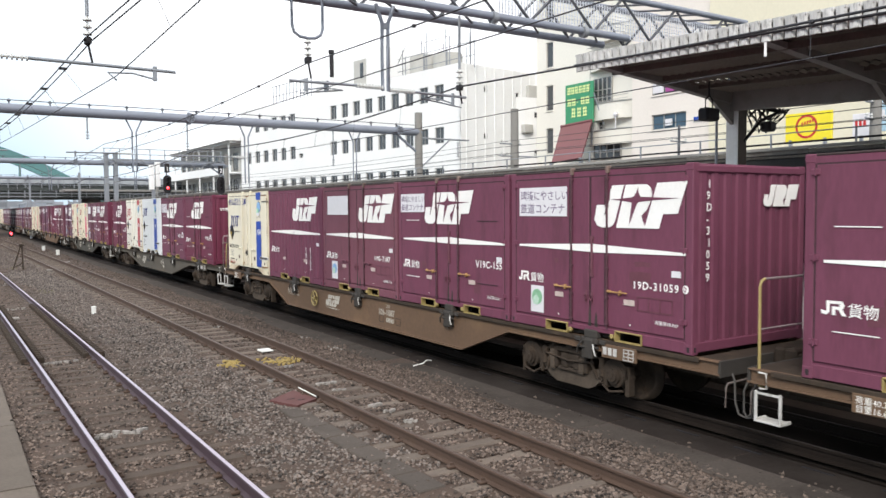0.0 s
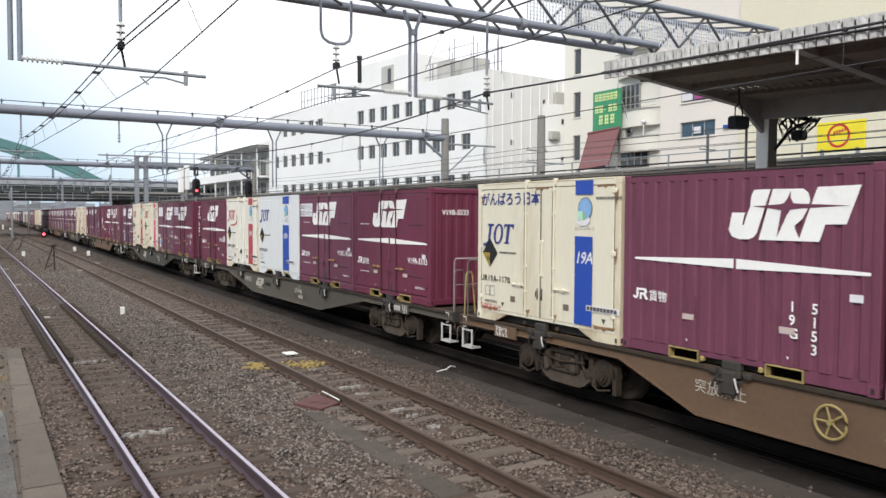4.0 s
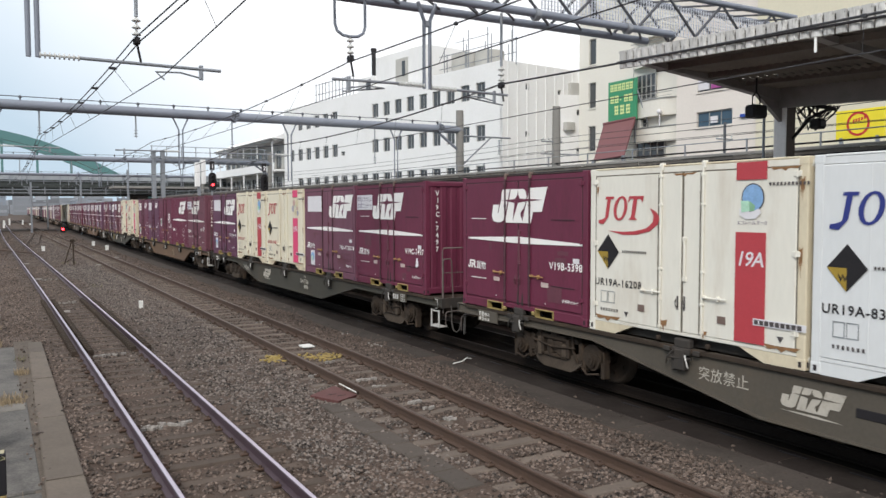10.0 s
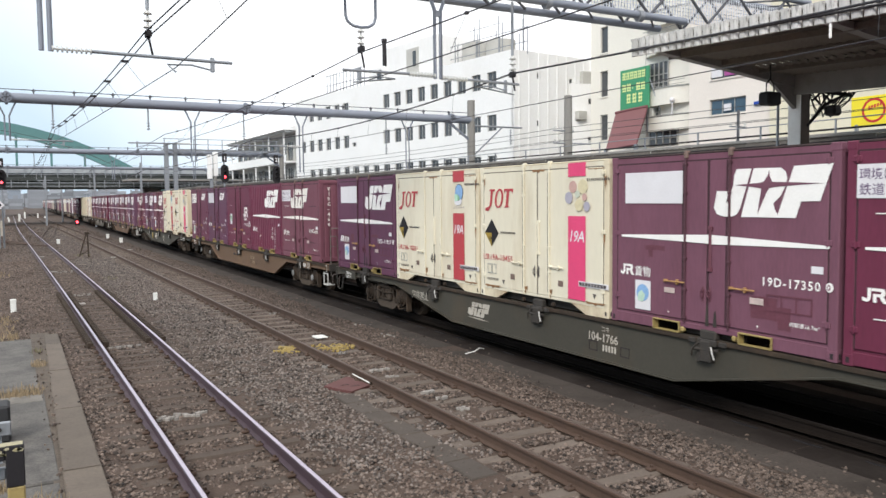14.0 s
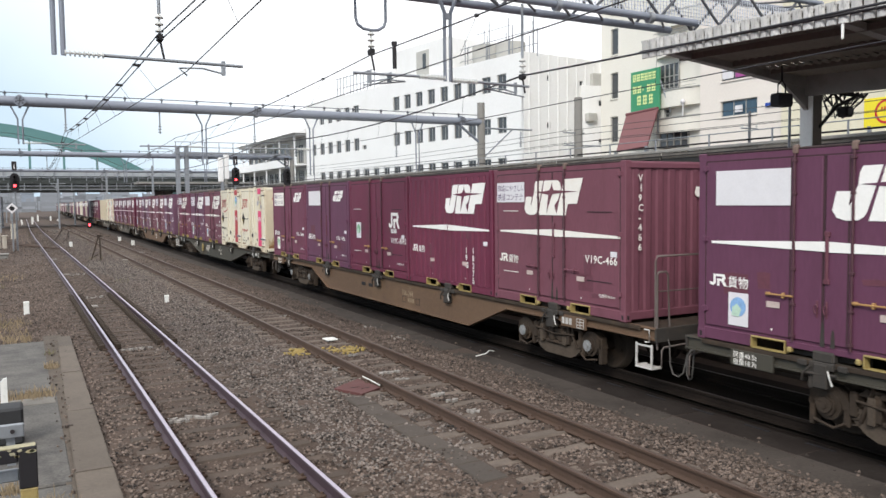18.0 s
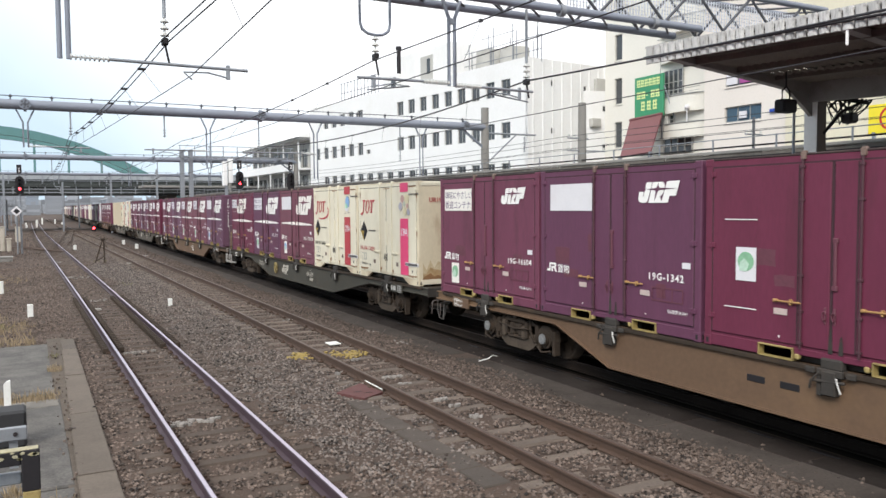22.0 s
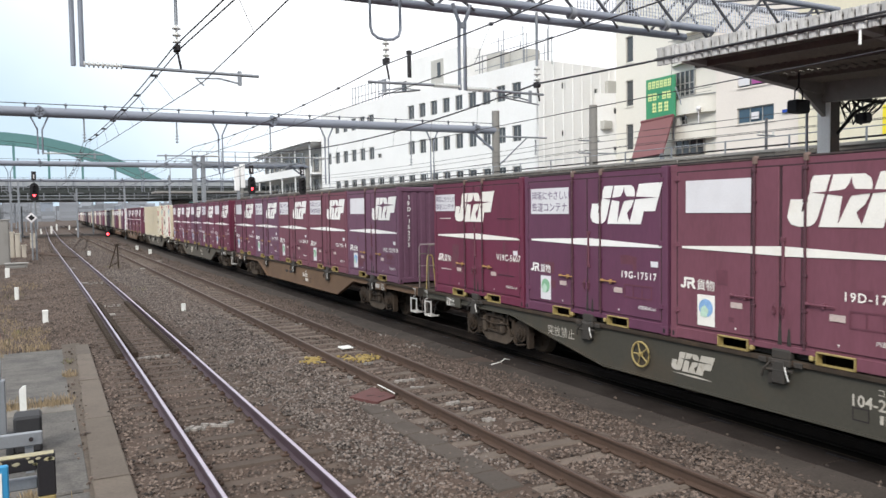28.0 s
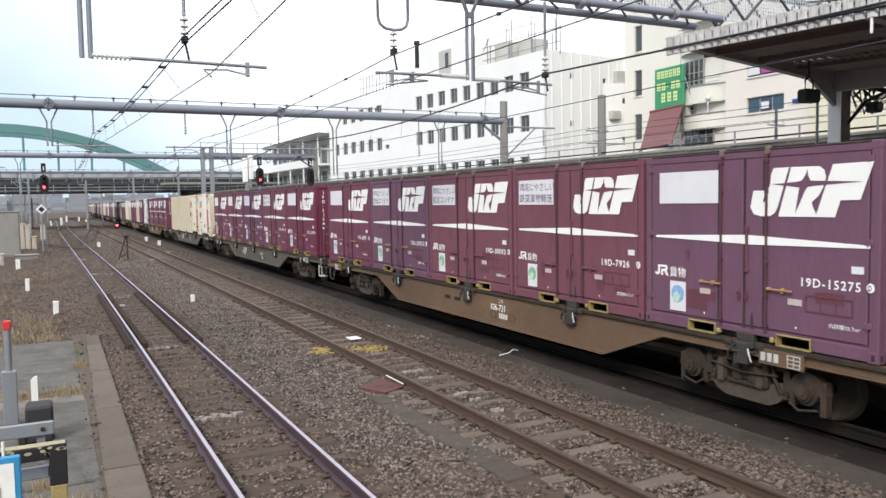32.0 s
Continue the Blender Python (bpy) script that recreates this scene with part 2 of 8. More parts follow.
LILAC = surface("faded_purple_paint", (0.142, 0.066, 0.106), 0.65, spec=0.35, vary=0.14, scale=1.2, grain=14, stain=(0.115, 0.050, 0.075), stain_amount=0.7, streak=(1, 2.2, 0.5), bump=0.04)
RUSTPALE = surface("tan_water_stain", (0.50, 0.40, 0.25), 0.7, vary=0.2, scale=5, stain=(0.62, 0.55, 0.41), stain_amount=0.9, stain_scale=4)
RUSTMID = surface("brown_rust_stain", (0.36, 0.24, 0.12), 0.75, vary=0.25, scale=7, stain=(0.52, 0.42, 0.27), stain_amount=0.9, stain_scale=6)
RUN_ = surface("rust_run", (0.24, 0.125, 0.055), 0.8, vary=0.3, scale=9, grain=40)
CREAM = surface("cream_paint", (0.70, 0.645, 0.51), 0.5, vary=0.05, scale=1.5, grain=18, stain=(0.36, 0.24, 0.12), stain_amount=0.42, stain_scale=1.1, streak=(1, 1, 0.22), bump=0.03)
IVORY = surface("ivory_paint", (0.735, 0.705, 0.625), 0.5, vary=0.05, scale=1.5, grain=18, stain=(0.38, 0.27, 0.17), stain_amount=0.4, stain_scale=1.9, streak=(1, 1, 0.22), bump=0.03)
WHITE = surface("white_paint", (0.6864, 0.6952, 0.6952), 0.4, vary=0.04, scale=1.5, grain=18, stain=(0.4400, 0.4400, 0.4136), stain_amount=0.3, streak=(1, 1, 0.25), bump=0.02)
BEIGE = surface("beige_paint", (0.55, 0.48, 0.36), 0.55, vary=0.06, stain=(0.35, 0.28, 0.18), streak=(1, 1, 0.3))
MARK = surface("white_marking", (0.84, 0.82, 0.79), 0.55, vary=0.06, scale=3, stain=(0.5, 0.42, 0.40), stain_amount=0.4, streak=(1, 1, 0.4))
MARK_WARM = surface("yellowed_marking", (0.80, 0.765, 0.71), 0.6, vary=0.08, stain=(0.5, 0.42, 0.30), stain_amount=0.4)
PALE = surface("sticker_white", (0.70, 0.68, 0.70), 0.4, vary=0.05, scale=4, stain=(0.5, 0.45, 0.46), stain_amount=0.3)
INK = surface("sticker_ink", (0.13, 0.08, 0.16), 0.6, vary=0.1)
PRINT = surface("dark_fine_print", (0.07, 0.06, 0.06), 0.6, vary=0.15)
GRUBBY = surface("grimy_roof_edge", (0.040, 0.024, 0.024), 0.85, vary=0.3, scale=5, stain=(0.10, 0.07, 0.05), stain_amount=0.6, stain_scale=6)
TAGPAPER = surface("pinkish_paper_tag", (0.50, 0.40, 0.37), 0.7, vary=0.2, scale=8)
TAN = surface("tan_bracket_paint", (0.17, 0.115, 0.095), 0.7, vary=0.2, stain=(0.10, 0.06, 0.04), stain_amount=0.6, stain_scale=9)
GLOBE = surface("globe_blue_ink", (0.22, 0.38, 0.62), 0.6, vary=0.2, scale=12)
FACE = surface("leaf_green_ink", (0.42, 0.66, 0.50), 0.6, vary=0.15, scale=12)
DARK = surface("dark_seam", (0.02, 0.014, 0.016), 0.8, vary=0.2)
YELLOW = surface("yellow_paint", (0.33, 0.25, 0.095), 0.6, vary=0.12, stain=(0.1008, 0.0648, 0.0360), stain_amount=0.75, stain_scale=9)
ORANGE = surface("ochre_handle_paint", (0.36, 0.20, 0.075), 0.6, vary=0.12, stain=(0.15, 0.06, 0.04), stain_amount=0.5, stain_scale=8)
RED = surface("red_band", (0.44, 0.050, 0.062), 0.5, vary=0.08, stain=(0.28, 0.03, 0.03))
PINK = surface("pink_band", (0.68, 0.06, 0.17), 0.5, vary=0.08, stain=(0.45, 0.06, 0.12))
RUSTBAND = surface("brick_red_band", (0.38, 0.085, 0.05), 0.55, vary=0.1, stain=(0.26, 0.08, 0.05))
BLUE = surface("blue_band", (0.018, 0.065, 0.36), 0.4, vary=0.06)
NAVY = surface("navy_marking", (0.025, 0.035, 0.20), 0.5, vary=0.08)
BLACK = surface("black_paint", (0.020, 0.018, 0.020), 0.6, spec=0.25, vary=0.15)
OCHRE = surface("ochre_paint", (0.33, 0.22, 0.03), 0.6, vary=0.15)
GREEN = surface("green_ink", (0.22, 0.42, 0.26), 0.6, vary=0.2, scale=15)
SKYBLUE = surface("light_blue_ink", (0.36, 0.52, 0.62), 0.6, vary=0.2, scale=15)
MINT = surface("mint_ink", (0.46, 0.62, 0.50), 0.6, vary=0.15, scale=15)
BROWN = surface("brown_wagon_paint", (0.1218, 0.0712, 0.0411), 0.75, vary=0.16, scale=1.2, grain=20, stain=(0.2223, 0.1322, 0.0646), stain_amount=0.6, stain_scale=0.6, streak=(1, 0.6, 0.7), bump=0.08)
GREYBROWN = surface("dusty_wagon_paint", (0.0808, 0.0681, 0.0528), 0.8, vary=0.14, scale=1.2, grain=20, stain=(0.1275, 0.0943, 0.0640), stain_amount=0.55, stain_scale=0.8, bump=0.08)
GREYGREEN = surface("grey_green_wagon_paint", (0.0488, 0.0434, 0.0323), 0.7, vary=0.14, scale=1.2, grain=20, stain=(0.0855, 0.0576, 0.0334), stain_amount=0.5, stain_scale=0.8, bump=0.08)
GRIME = surface("brake_dust_iron", (0.0420, 0.0310, 0.0235), 0.85, spec=0.2, vary=0.25, scale=4, grain=30, stain=(0.1073, 0.0705, 0.0451), stain_amount=0.6, stain_scale=3, bump=0.2)
DUSTIRON = surface("dusty_tan_iron", (0.078, 0.060, 0.046), 0.9, spec=0.2, vary=0.25, scale=4, grain=30, stain=(0.040, 0.030, 0.023), stain_amount=0.7, stain_scale=3, bump=0.2)
STEEL = surface("galvanised_steel", (0.2700, 0.2850, 0.3075), 0.5, 0.5, vary=0.12, scale=1.5, stain=(0.1950, 0.1875, 0.1800), stain_amount=0.3, bump=0.03)
PIPE = surface("blue_grey_painted_pipe", (0.2108, 0.2294, 0.2728), 0.5, 0.15, vary=0.08, scale=1, stain=(0.1488, 0.1550, 0.1736), stain_amount=0.4)
WIRE = surface("weathered_copper_wire", (0.05, 0.05, 0.055), 0.5, 0.5, vary=0.1)
PORCELAIN = surface("porcelain", (0.55, 0.55, 0.53), 0.25, vary=0.08)

# ---- the train ----
TRAIN_X, SIDE, DECK, PITCH, LENGTH = 9.325, 1.225, 0.958, 3.83, 20.5
NEAR = -SIDE


def bend(y):
    """Sideways drift of the through tracks, which bend gently to the right far off."""
    return 0.0055 * (y - 50 + math.sqrt((y - 40) ** 2 + 900))


def lean(y):
    return -math.degrees(math.atan(0.0055 * (1 + (y - 40) / math.sqrt((y - 40) ** 2 + 900))))


def on_side(y, z, proud=0.006):
    """A picture plane on the near side of a container: right is towards the front of the train."""
    return frame_m((0, -1, 0), (0, 0, 1), (NEAR - proud, y - 0.055, z))


def on_end(x, z, proud=0.03):
    return frame_m((1, 0, 0), (0, 0, 1), (x, -proud, z))


def rect(w, h):
    return lambda: Shape().prism([(0, 0), (w, 0), (w, h), (0, h)], 0, 0.004)


def plate(name, w, h, material, parent, m, label=""):
    return part(name, once("plate %.3f %.3f" % (w, h), rect(w, h)), material, parent, label, m)


def emblem_shape():
    """Slanted white blocks with a hooked foot, in the outline of the operator's mark."""
    s = Shape()
    s.prism([(0.357, 0.605), (0.577, 0.607), (0.41, 0.10), (0.37, 0.04), (0.304, 0.005), (0.16, 0.0), (0.053, 0.03), (0.0, 0.115), (0.048, 0.33), (0.233, 0.328), (0.195, 0.185), (0.205, 0.17), (0.222, 0.19), (0.272, 0.33), (0.305, 0.40), (0.318, 0.53)], 0, 0.004)
    s.prism([(0.609, 0.607), (0.992, 0.602), (1.058, 0.555), (1.082, 0.475), (1.07, 0.42), (1.045, 0.35), (0.992, 0.255), (0.913, 0.19), (0.895, 0.172), (0.92, 0.10), (0.96, 0.03), (1.17, 0.615), (1.667, 0.625), (1.513, 0.20), (1.27, 0.195), (1.204, 0.0), (0.429, 0.0)], 0, 0.004)
    return s


def cut_shape():
    """The four-pointed star with its long side arms."""
    return Shape().prism([(0.339, 0.405), (0.70, 0.425), (0.762, 0.44), (0.81, 0.50), (0.839, 0.575), (0.845, 0.50), (0.88, 0.435), (0.97, 0.43), (1.54, 0.405), (0.97, 0.375), (0.84, 0.36), (0.80, 0.30), (0.675, 0.04), (0.715, 0.28), (0.728, 0.355), (0.60, 0.375)], 0, 0.003)


def small_mark():
    """Two slanted blocks, a hook and a bowl with a leg."""
    return Shape().prism([(0, 0), (0.13, -0.03), (0.21, 0.05), (0.21, 0.36), (0.13, 0.36), (0.13, 0.06), (0, 0.10)], 0, 0.004).prism([(0.27, -0.03), (0.35, -0.03), (0.35, 0.13), (0.42, 0.13), (0.52, -0.03), (0.62, -0.03), (0.52, 0.14), (0.58, 0.25), (0.52, 0.36), (0.22, 0.36), (0.22, 0.28), (0.46, 0.28), (0.46, 0.21), (0.27, 0.21)], 0, 0.004)


def wedge_line():
    """The tapered white line along the side."""
    return Shape().prism([(0, 0.03), (1.66, 0.085), (1.66, -0.035), (0, 0.0)], 0, 0.004).prism([(1.70, 0.085), (3.37, 0.02), (3.37, -0.015), (1.70, -0.04)], 0, 0.004)


def bars(n, w, h, gap=0.35):
    """n upright blocks in place of lettering."""
    def build():
        s, cw = Shape(), w / n
        for i in range(n):
            a = i * cw
            s.prism([(a, 0), (a + cw * (1 - gap), 0), (a + cw * (1 - gap), h), (a, h)], 0, 0.003)
        return s
    return once("bars %d %.2f %.3f %.2f" % (n, w, h, gap), build)


def doors_shape(y0, y1):
    return Shape().box(NEAR + 0.018, NEAR - 0.004, y0, y1, 0.20, 2.385, 0.012)


def pocket_shape():
    s = Shape()
    s.box(NEAR - 0.008, NEAR + 0.1, 0, 0.50, 0.138, 0.160, 0.006).box(NEAR - 0.004, NEAR + 0.1, 0, 0.50, 0.0, 0.010, 0.003)
    return s.box(NEAR - 0.006, NEAR + 0.1, 0, 0.014, 0.010, 0.138).box(NEAR - 0.006, NEAR + 0.1, 0.486, 0.50, 0.010, 0.138)


def rail_shape(a, b):
    foot = 0.088 if a > 1 and b < 2.5 else 0.012
    return Shape().box(NEAR + 0.004, NEAR + 0.09, a, b, foot, 0.165, 0.008)


def posts_shape():
    return Shape().box(-0.06, 0.06, -0.06, 0.06, 0, 2.5, 0.012).box(-0.064, 0.064, -0.064, 0.064, 0.0, 0.14, 0.01).box(-0.064, 0.064, -0.064, 0.064, 2.40, 2.5, 0.01)


def end_shape(ribs):
    """One pressed sheet with upright ribs."""
    pts = [(-1.13, 0.03)]
    for i in range(ribs):
        x = -1.0 + 2.0 * i / (ribs - 1)
        pts += [(x - 0.085, 0.03), (x - 0.05, 0.012), (x + 0.05, 0.012), (x + 0.085, 0.03)]
    pts += [(1.13, 0.03), (1.13, 0.07), (-1.13, 0.07)]
    return Shape().prism(pts, 0.15, 2.39)


def corrugated_side():
    """A side of pressed ribs."""
    s, x, k = Shape(), NEAR, 0.18
    pts, y = [], 0.10
    while y < 3.60:
        pts += [(y, -0.010), (y + 0.10, -0.010), (y + 0.125, 0.017), (y + 0.185, 0.017), (y + 0.21, -0.010)]
        y += 0.235
    v = [(x + d, min(yy, 3.62), z) for z in (0.17, 2.40) for yy, d in pts]
    n = len(pts)
    return s.add(v, [(i, i + 1, n + i + 1, n + i)[::-1] for i in range(n - 1)])


def rod_shape():
    s = Shape().tube([(NEAR - 0.022, 0, 0.17), (NEAR - 0.022, 0, 2.43)], 0.017, 8)
    for z in (0.24, 0.62, 1.05, 1.95, 2.34):
        s.box(NEAR - 0.040, NEAR + 0.005, -0.028, 0.028, z - 0.018, z + 0.018, 0.005)
    return s


def handle_shape():
    return Shape().box(NEAR - 0.055, NEAR - 0.035, -0.36, 0.02, 0.708, 0.731, 0.006).box(NEAR - 0.05, NEAR, -0.225, -0.195, 0.68, 0.75, 0.006).box(NEAR - 0.05, NEAR, -0.02, 0.03, 0.70, 0.74, 0.006)


def hinge_shape():
    return Shape().box(NEAR - 0.02, NEAR + 0.01, -0.05, 0.05, -0.035, 0.035, 0.008).tube([(NEAR - 0.018, 0, -0.045), (NEAR - 0.018, 0, 0.045)], 0.012, 6)


def centre_bar_shape():
    """The upright pull bar on the closing door leaf."""
    return Shape().box(NEAR - 0.034, NEAR - 0.004, -0.022, 0.022, 0.95, 1.46, 0.012).box(NEAR - 0.030, NEAR + 0.006, -0.035, 0.035, 0.90, 0.96, 0.008).box(NEAR - 0.030, NEAR + 0.006, -0.035, 0.035, 1.45, 1.51, 0.008)


def latch_ring_shape():
    n = 10
    s = Shape().box(NEAR - 0.014, NEAR + 0.004, -0.014, 0.014, 0.50, 0.70, 0.006)
    return s.tube([(NEAR - 0.026, 0.026 * math.cos(2 * math.pi * i / n), 0.60 + 0.055 * math.sin(2 * math.pi * i / n)) for i in range(n + 1)], 0.007, 5, False)


def skid_shape(flip):
    """The raked end foot of an insulated container."""
    pts = [(0.06, 0.0), (0.56, 0.0), (0.92, 0.15), (0.06, 0.15)]
    if flip:
        pts = [(3.715 - a, b) for a, b in pts]
    return Shape().prism(pts, -0.035, 0.035, frame_m((0, 1, 0), (0, 0, 1), (NEAR + 0.045, 0, 0)))


def rod_cap_shape():
    return Shape().box(NEAR - 0.030, NEAR + 0.01, -0.032, 0.032, 2.425, 2.515, 0.008).box(NEAR - 0.022, NEAR + 0.05, -0.02, 0.02, 2.50, 2.53, 0.006)


def roof_shape():
    return Shape().box(-1.2, 1.2, 0.02, 3.695, 2.44, 2.492, 0.015)


def steel_box(name, paint, label, ribbed=False, rods=2, group="containers on the train", length=3.715):
    """The bare 12-foot container."""
    c = thing(name, label, "container", group=group)
    part("body", once("box core", lambda: Shape().box(NEAR + 0.02, SIDE - 0.02, 0.06, 3.655, 0.15, 2.46)), paint, c)
    part("roof", once("box roof", roof_shape), paint, c)
    for x, y in ((NEAR + 0.06, 0.06), (NEAR + 0.06, 3.655), (SIDE - 0.06, 0.06), (SIDE - 0.06, 3.655)):
        part("corner_post", once("box post", posts_shape), RUSTCREAM if y < 1 and paint in (CREAM, IVORY) else paint, c, m=pose(x, y, 0))
    part("top_rail", once("box top rail", lambda: Shape().box(NEAR + 0.002, NEAR + 0.09, 0.1, 3.615, 2.385, 2.48, 0.01)), paint, c)
    pale = paint in (CREAM, IVORY, WHITE)
    part("roof_edge", once("roof edge", lambda: Shape().box(NEAR - 0.003, NEAR + 0.04, 0.13, 3.585, 2.474, 2.503, 0.008)), WHITE if paint is WHITE else (RUSTCREAM if pale else GRUBBY), c, "" if paint is WHITE else "grimy worn roof edge")
    if rods and not ribbed:
        # thin dark strip painted as the shadow below the top rail
        part("header_gap", once("header shadow", lambda: Shape().box(NEAR - 0.001, NEAR + 0.02, 0.135, 3.58, 2.380, 2.399)), GREYSEAL if pale else SEAL, c, "painted shadow line above the doors")
    if pale:
        for flip in (0, 1):
            part("skid", once("skid %d" % flip, lambda: skid_shape(flip)), WHITE if paint is WHITE else RUSTCREAM, c)
        part("bottom_rail", once("pale rail", lambda: Shape().box(NEAR + 0.004, NEAR + 0.09, 0.10, 3.615, 0.15, 0.20, 0.008)), paint, c)
        if paint is WHITE:
            for y in (0.85, 2.34):
                part("fork_strip", once("fork strip", lambda: Shape().box(NEAR - 0.006, NEAR + 0.08, 0, 0.50, 0.125, 0.175, 0.006)), YELLOW, c, "yellow fork pocket strip", m=pose(0, y, 0))
            for y in (1.36, 2.20):
                part("foot_block", once("foot block", lambda: Shape().box(NEAR + 0.002, NEAR + 0.09, 0, 0.13, 0.02, 0.15, 0.01)), WHITE, c, m=pose(0, y, 0))
        # beam coloured near-black to carry the shade under the container
        part("under_beam", once("under beam", lambda: Shape().box(NEAR + 0.16, NEAR + 0.24, 0.5, 3.2, 0.0, 0.15)), BEAMEND, c, "steel beam beneath with shade in its dark colour")
    for q in () if pale else ((0.06, 0.84), (1.36, 2.33), (2.85, 3.655)):
        part("bottom_rail", once("box rail %.2f" % q[0], lambda: rail_shape(*q)), paint, c)
    if paint in (CREAM, IVORY, WHITE):
        part("end_wall", once("box flat end", lambda: Shape().box(-1.13, 1.13, 0.006, 0.07, 0.15, 2.39, 0.01)), WHITE if paint is WHITE else RUSTCREAM, c, "rust-stained end wall")
    else:
        part("end_wall", once("box end", lambda: end_shape(9)), paint, c)
    if paint in (CREAM, IVORY):
        re_ = random.Random(len(bpy.data.objects) + 11)
        for k, (base, mt) in enumerate(((0.42, RUSTPALE), (0.24, RUSTMID), (0.10, RUN_))):
            pts = [(-1.12, 0.155), (1.12, 0.155)] + [(1.12 - 2.24 * i / 22, 0.16 + base * (0.25 + 0.9 * re_.random()) * (1.0 if i % 5 else 1.35)) for i in range(23)]
            part("rust_stain", Shape().prism(pts, 0, 0.0015), mt, c, "rust stain along the foot", on_end(0, 0, -0.004 + 0.0022 * k))
    part("end_header", once("box end top", lambda: Shape().box(-1.17, 1.17, -0.006, 0.06, 2.38, 2.47, 0.01)), paint, c)
    part("end_sill", once("box end foot", lambda: Shape().box(-1.17, 1.17, -0.006, 0.06, 0.03, 0.16, 0.01)), paint, c)
    for y in () if pale else (0.85, 2.34):
        part("fork_pocket", once("box pocket", pocket_shape), YELLOW, c, "worn yellow fork pocket frame", m=pose(0, y, 0))
    if not pale:
        # beam coloured near-black to carry the shade of the recess
        part("under_beam", once("recess beam", lambda: Shape().box(NEAR + 0.13, NEAR + 0.20, 1.36, 2.33, 0.0, 0.15)), BEAMEND, c, "steel beam with painted shade in the recess between the pockets")
        for y in (1.12, 2.60):
            part("pocket_mark", once("pocket mark", lambda: Shape().prism([(0, 0.032), (0.034, 0.032), (0.017, 0)], 0, 0.002)), MARK_WARM, c, m=on_side(y, 0.255, 0.010))
    if rods and not ribbed and not pale:
        for y, h in ((1.93, 0.30), (1.80, 0.22)):
            part("grease_mark", once("grease %.2f" % h, lambda: Shape().prism([(0.0, 0.0), (0.06, 0.0), (0.052, h * 0.6), (0.04, h), (0.018, h * 0.9), (0.008, h * 0.5)], 0, 0.0015)), BEAMEND, c, "black grease mark below the lock rod", on_side(y, 0.17, 0.006))
    for y in (1.41, 2.28):
        part("lashing_eye", once("lashing eye", lambda: Shape().box(NEAR - 0.02, NEAR + 0.05, -0.03, 0.03, 0.03, 0.10, 0.015)), GRIME if pale else YELLOW, c, m=pose(0, y, 0))
    if ribbed:
        part("ribbed_side", once("box ribs", corrugated_side), paint, c)
    else:
        if rods:
            part("door", once("box door a", lambda: doors_shape(0.135, 1.835)), paint, c)
            part("door", once("box door b", lambda: doors_shape(1.875, 3.58)), paint, c)
        else:
            part("side_panel", once("box plain side", lambda: doors_shape(0.115, 3.60)), paint, c)
        for y in (1.49, 2.23)[:rods]:
            part("lock_rod", once("box rod", rod_shape), paint if pale else RODDARK, c, m=pose(0, y, 0))
            part("rod_cap", once("rod cap", rod_cap_shape), paint if pale else TAN, c, "" if pale else "worn tan bracket", m=pose(0, y, 0))
            # raised dark strip stands in for the shadow beside the rod
            part("rod_shadow_gap", once("rod shadow", lambda: Shape().box(NEAR - 0.006, NEAR, -0.012, 0.012, 0.21, 2.37)), GREYSEAL if pale else SEAL, c, m=pose(0, y + 0.055, 0))
        if rods:
            part("pull_bar", once("centre bar", centre_bar_shape), paint if pale else PATCH, c, m=pose(0, 1.80, 0))
            for y in (1.80, 1.92):
                part("latch_ring", once("latch ring", latch_ring_shape), PRINT if pale else PATCH, c, "dark latch ring" if pale else "", m=pose(0, y, 0))
        for y in (1.44, 2.57) if rods else ():
            part("door_handle", once("box handle", handle_shape), paint if pale or paint is FADED else ORANGE, c, "" if pale or paint is FADED else "ochre locking handle", m=pose(0, y, 0))
        for y, z in [(y, z) for y in (0.13, 3.585) for z in (0.42, 1.36, 2.30)] if rods else ():
            part("hinge", once("box hinge", hinge_shape), paint, c, m=pose(0, y, z))
        for y, w in ((0.127, 0.024), (1.855, 0.030), (3.588, 0.024)) if rods else ():
            part("door_seal", once("door seal %.3f" % w, lambda: Shape().box(NEAR + 0.006, NEAR + 0.03, -w / 2, w / 2, 0.2, 2.385)), GREYSEAL if pale else SEAL, c, "dark door seal", m=pose(0, y, 0))
    for y in (0.06, 3.655):
        part("corner_hole", once("corner hole", lambda: Shape().box(NEAR - 0.006, NEAR + 0.02, -0.022, 0.022, 0.035, 0.105, 0.003)), DARK, c, m=pose(0, y, 0))
    part("corner_hole", once("corner hole end", lambda: Shape().box(-1.19, -1.14, -0.006, 0.02, 0.035, 0.105, 0.003)), DARK, c)
    if pale and paint is not WHITE:
        rq_ = random.Random(len(bpy.data.objects) + 5)
        for y, z, w, h in ((3.60, 2.06, 0.05, 0.24), (0.15, 1.98, 0.06, 0.32), (0.15, 1.08, 0.05, 0.28), (0.60, 0.17, 0.50, 0.06), (3.60, 0.17, 0.55, 0.07), (2.29, 0.17, 0.14, 0.16), (1.55, 0.17, 0.12, 0.12), (2.05, 2.33, 0.40, 0.05), (0.55, 2.34, 0.42, 0.04)):
            h = h * (0.6 + 0.8 * rq_.random())
            part("rust_run", Shape().prism([(0.0, h), (w * 0.35, h * 0.86), (w, h), (w * 0.86, h * 0.4), (w * 0.62, h * 0.55), (w * 0.5, 0.0), (w * 0.38, h * 0.5), (w * 0.12, h * 0.25)], 0, 0.0012), RUN_, c, "rust run", on_side(y + 0.04 * rq_.random(), z, 0.0065))
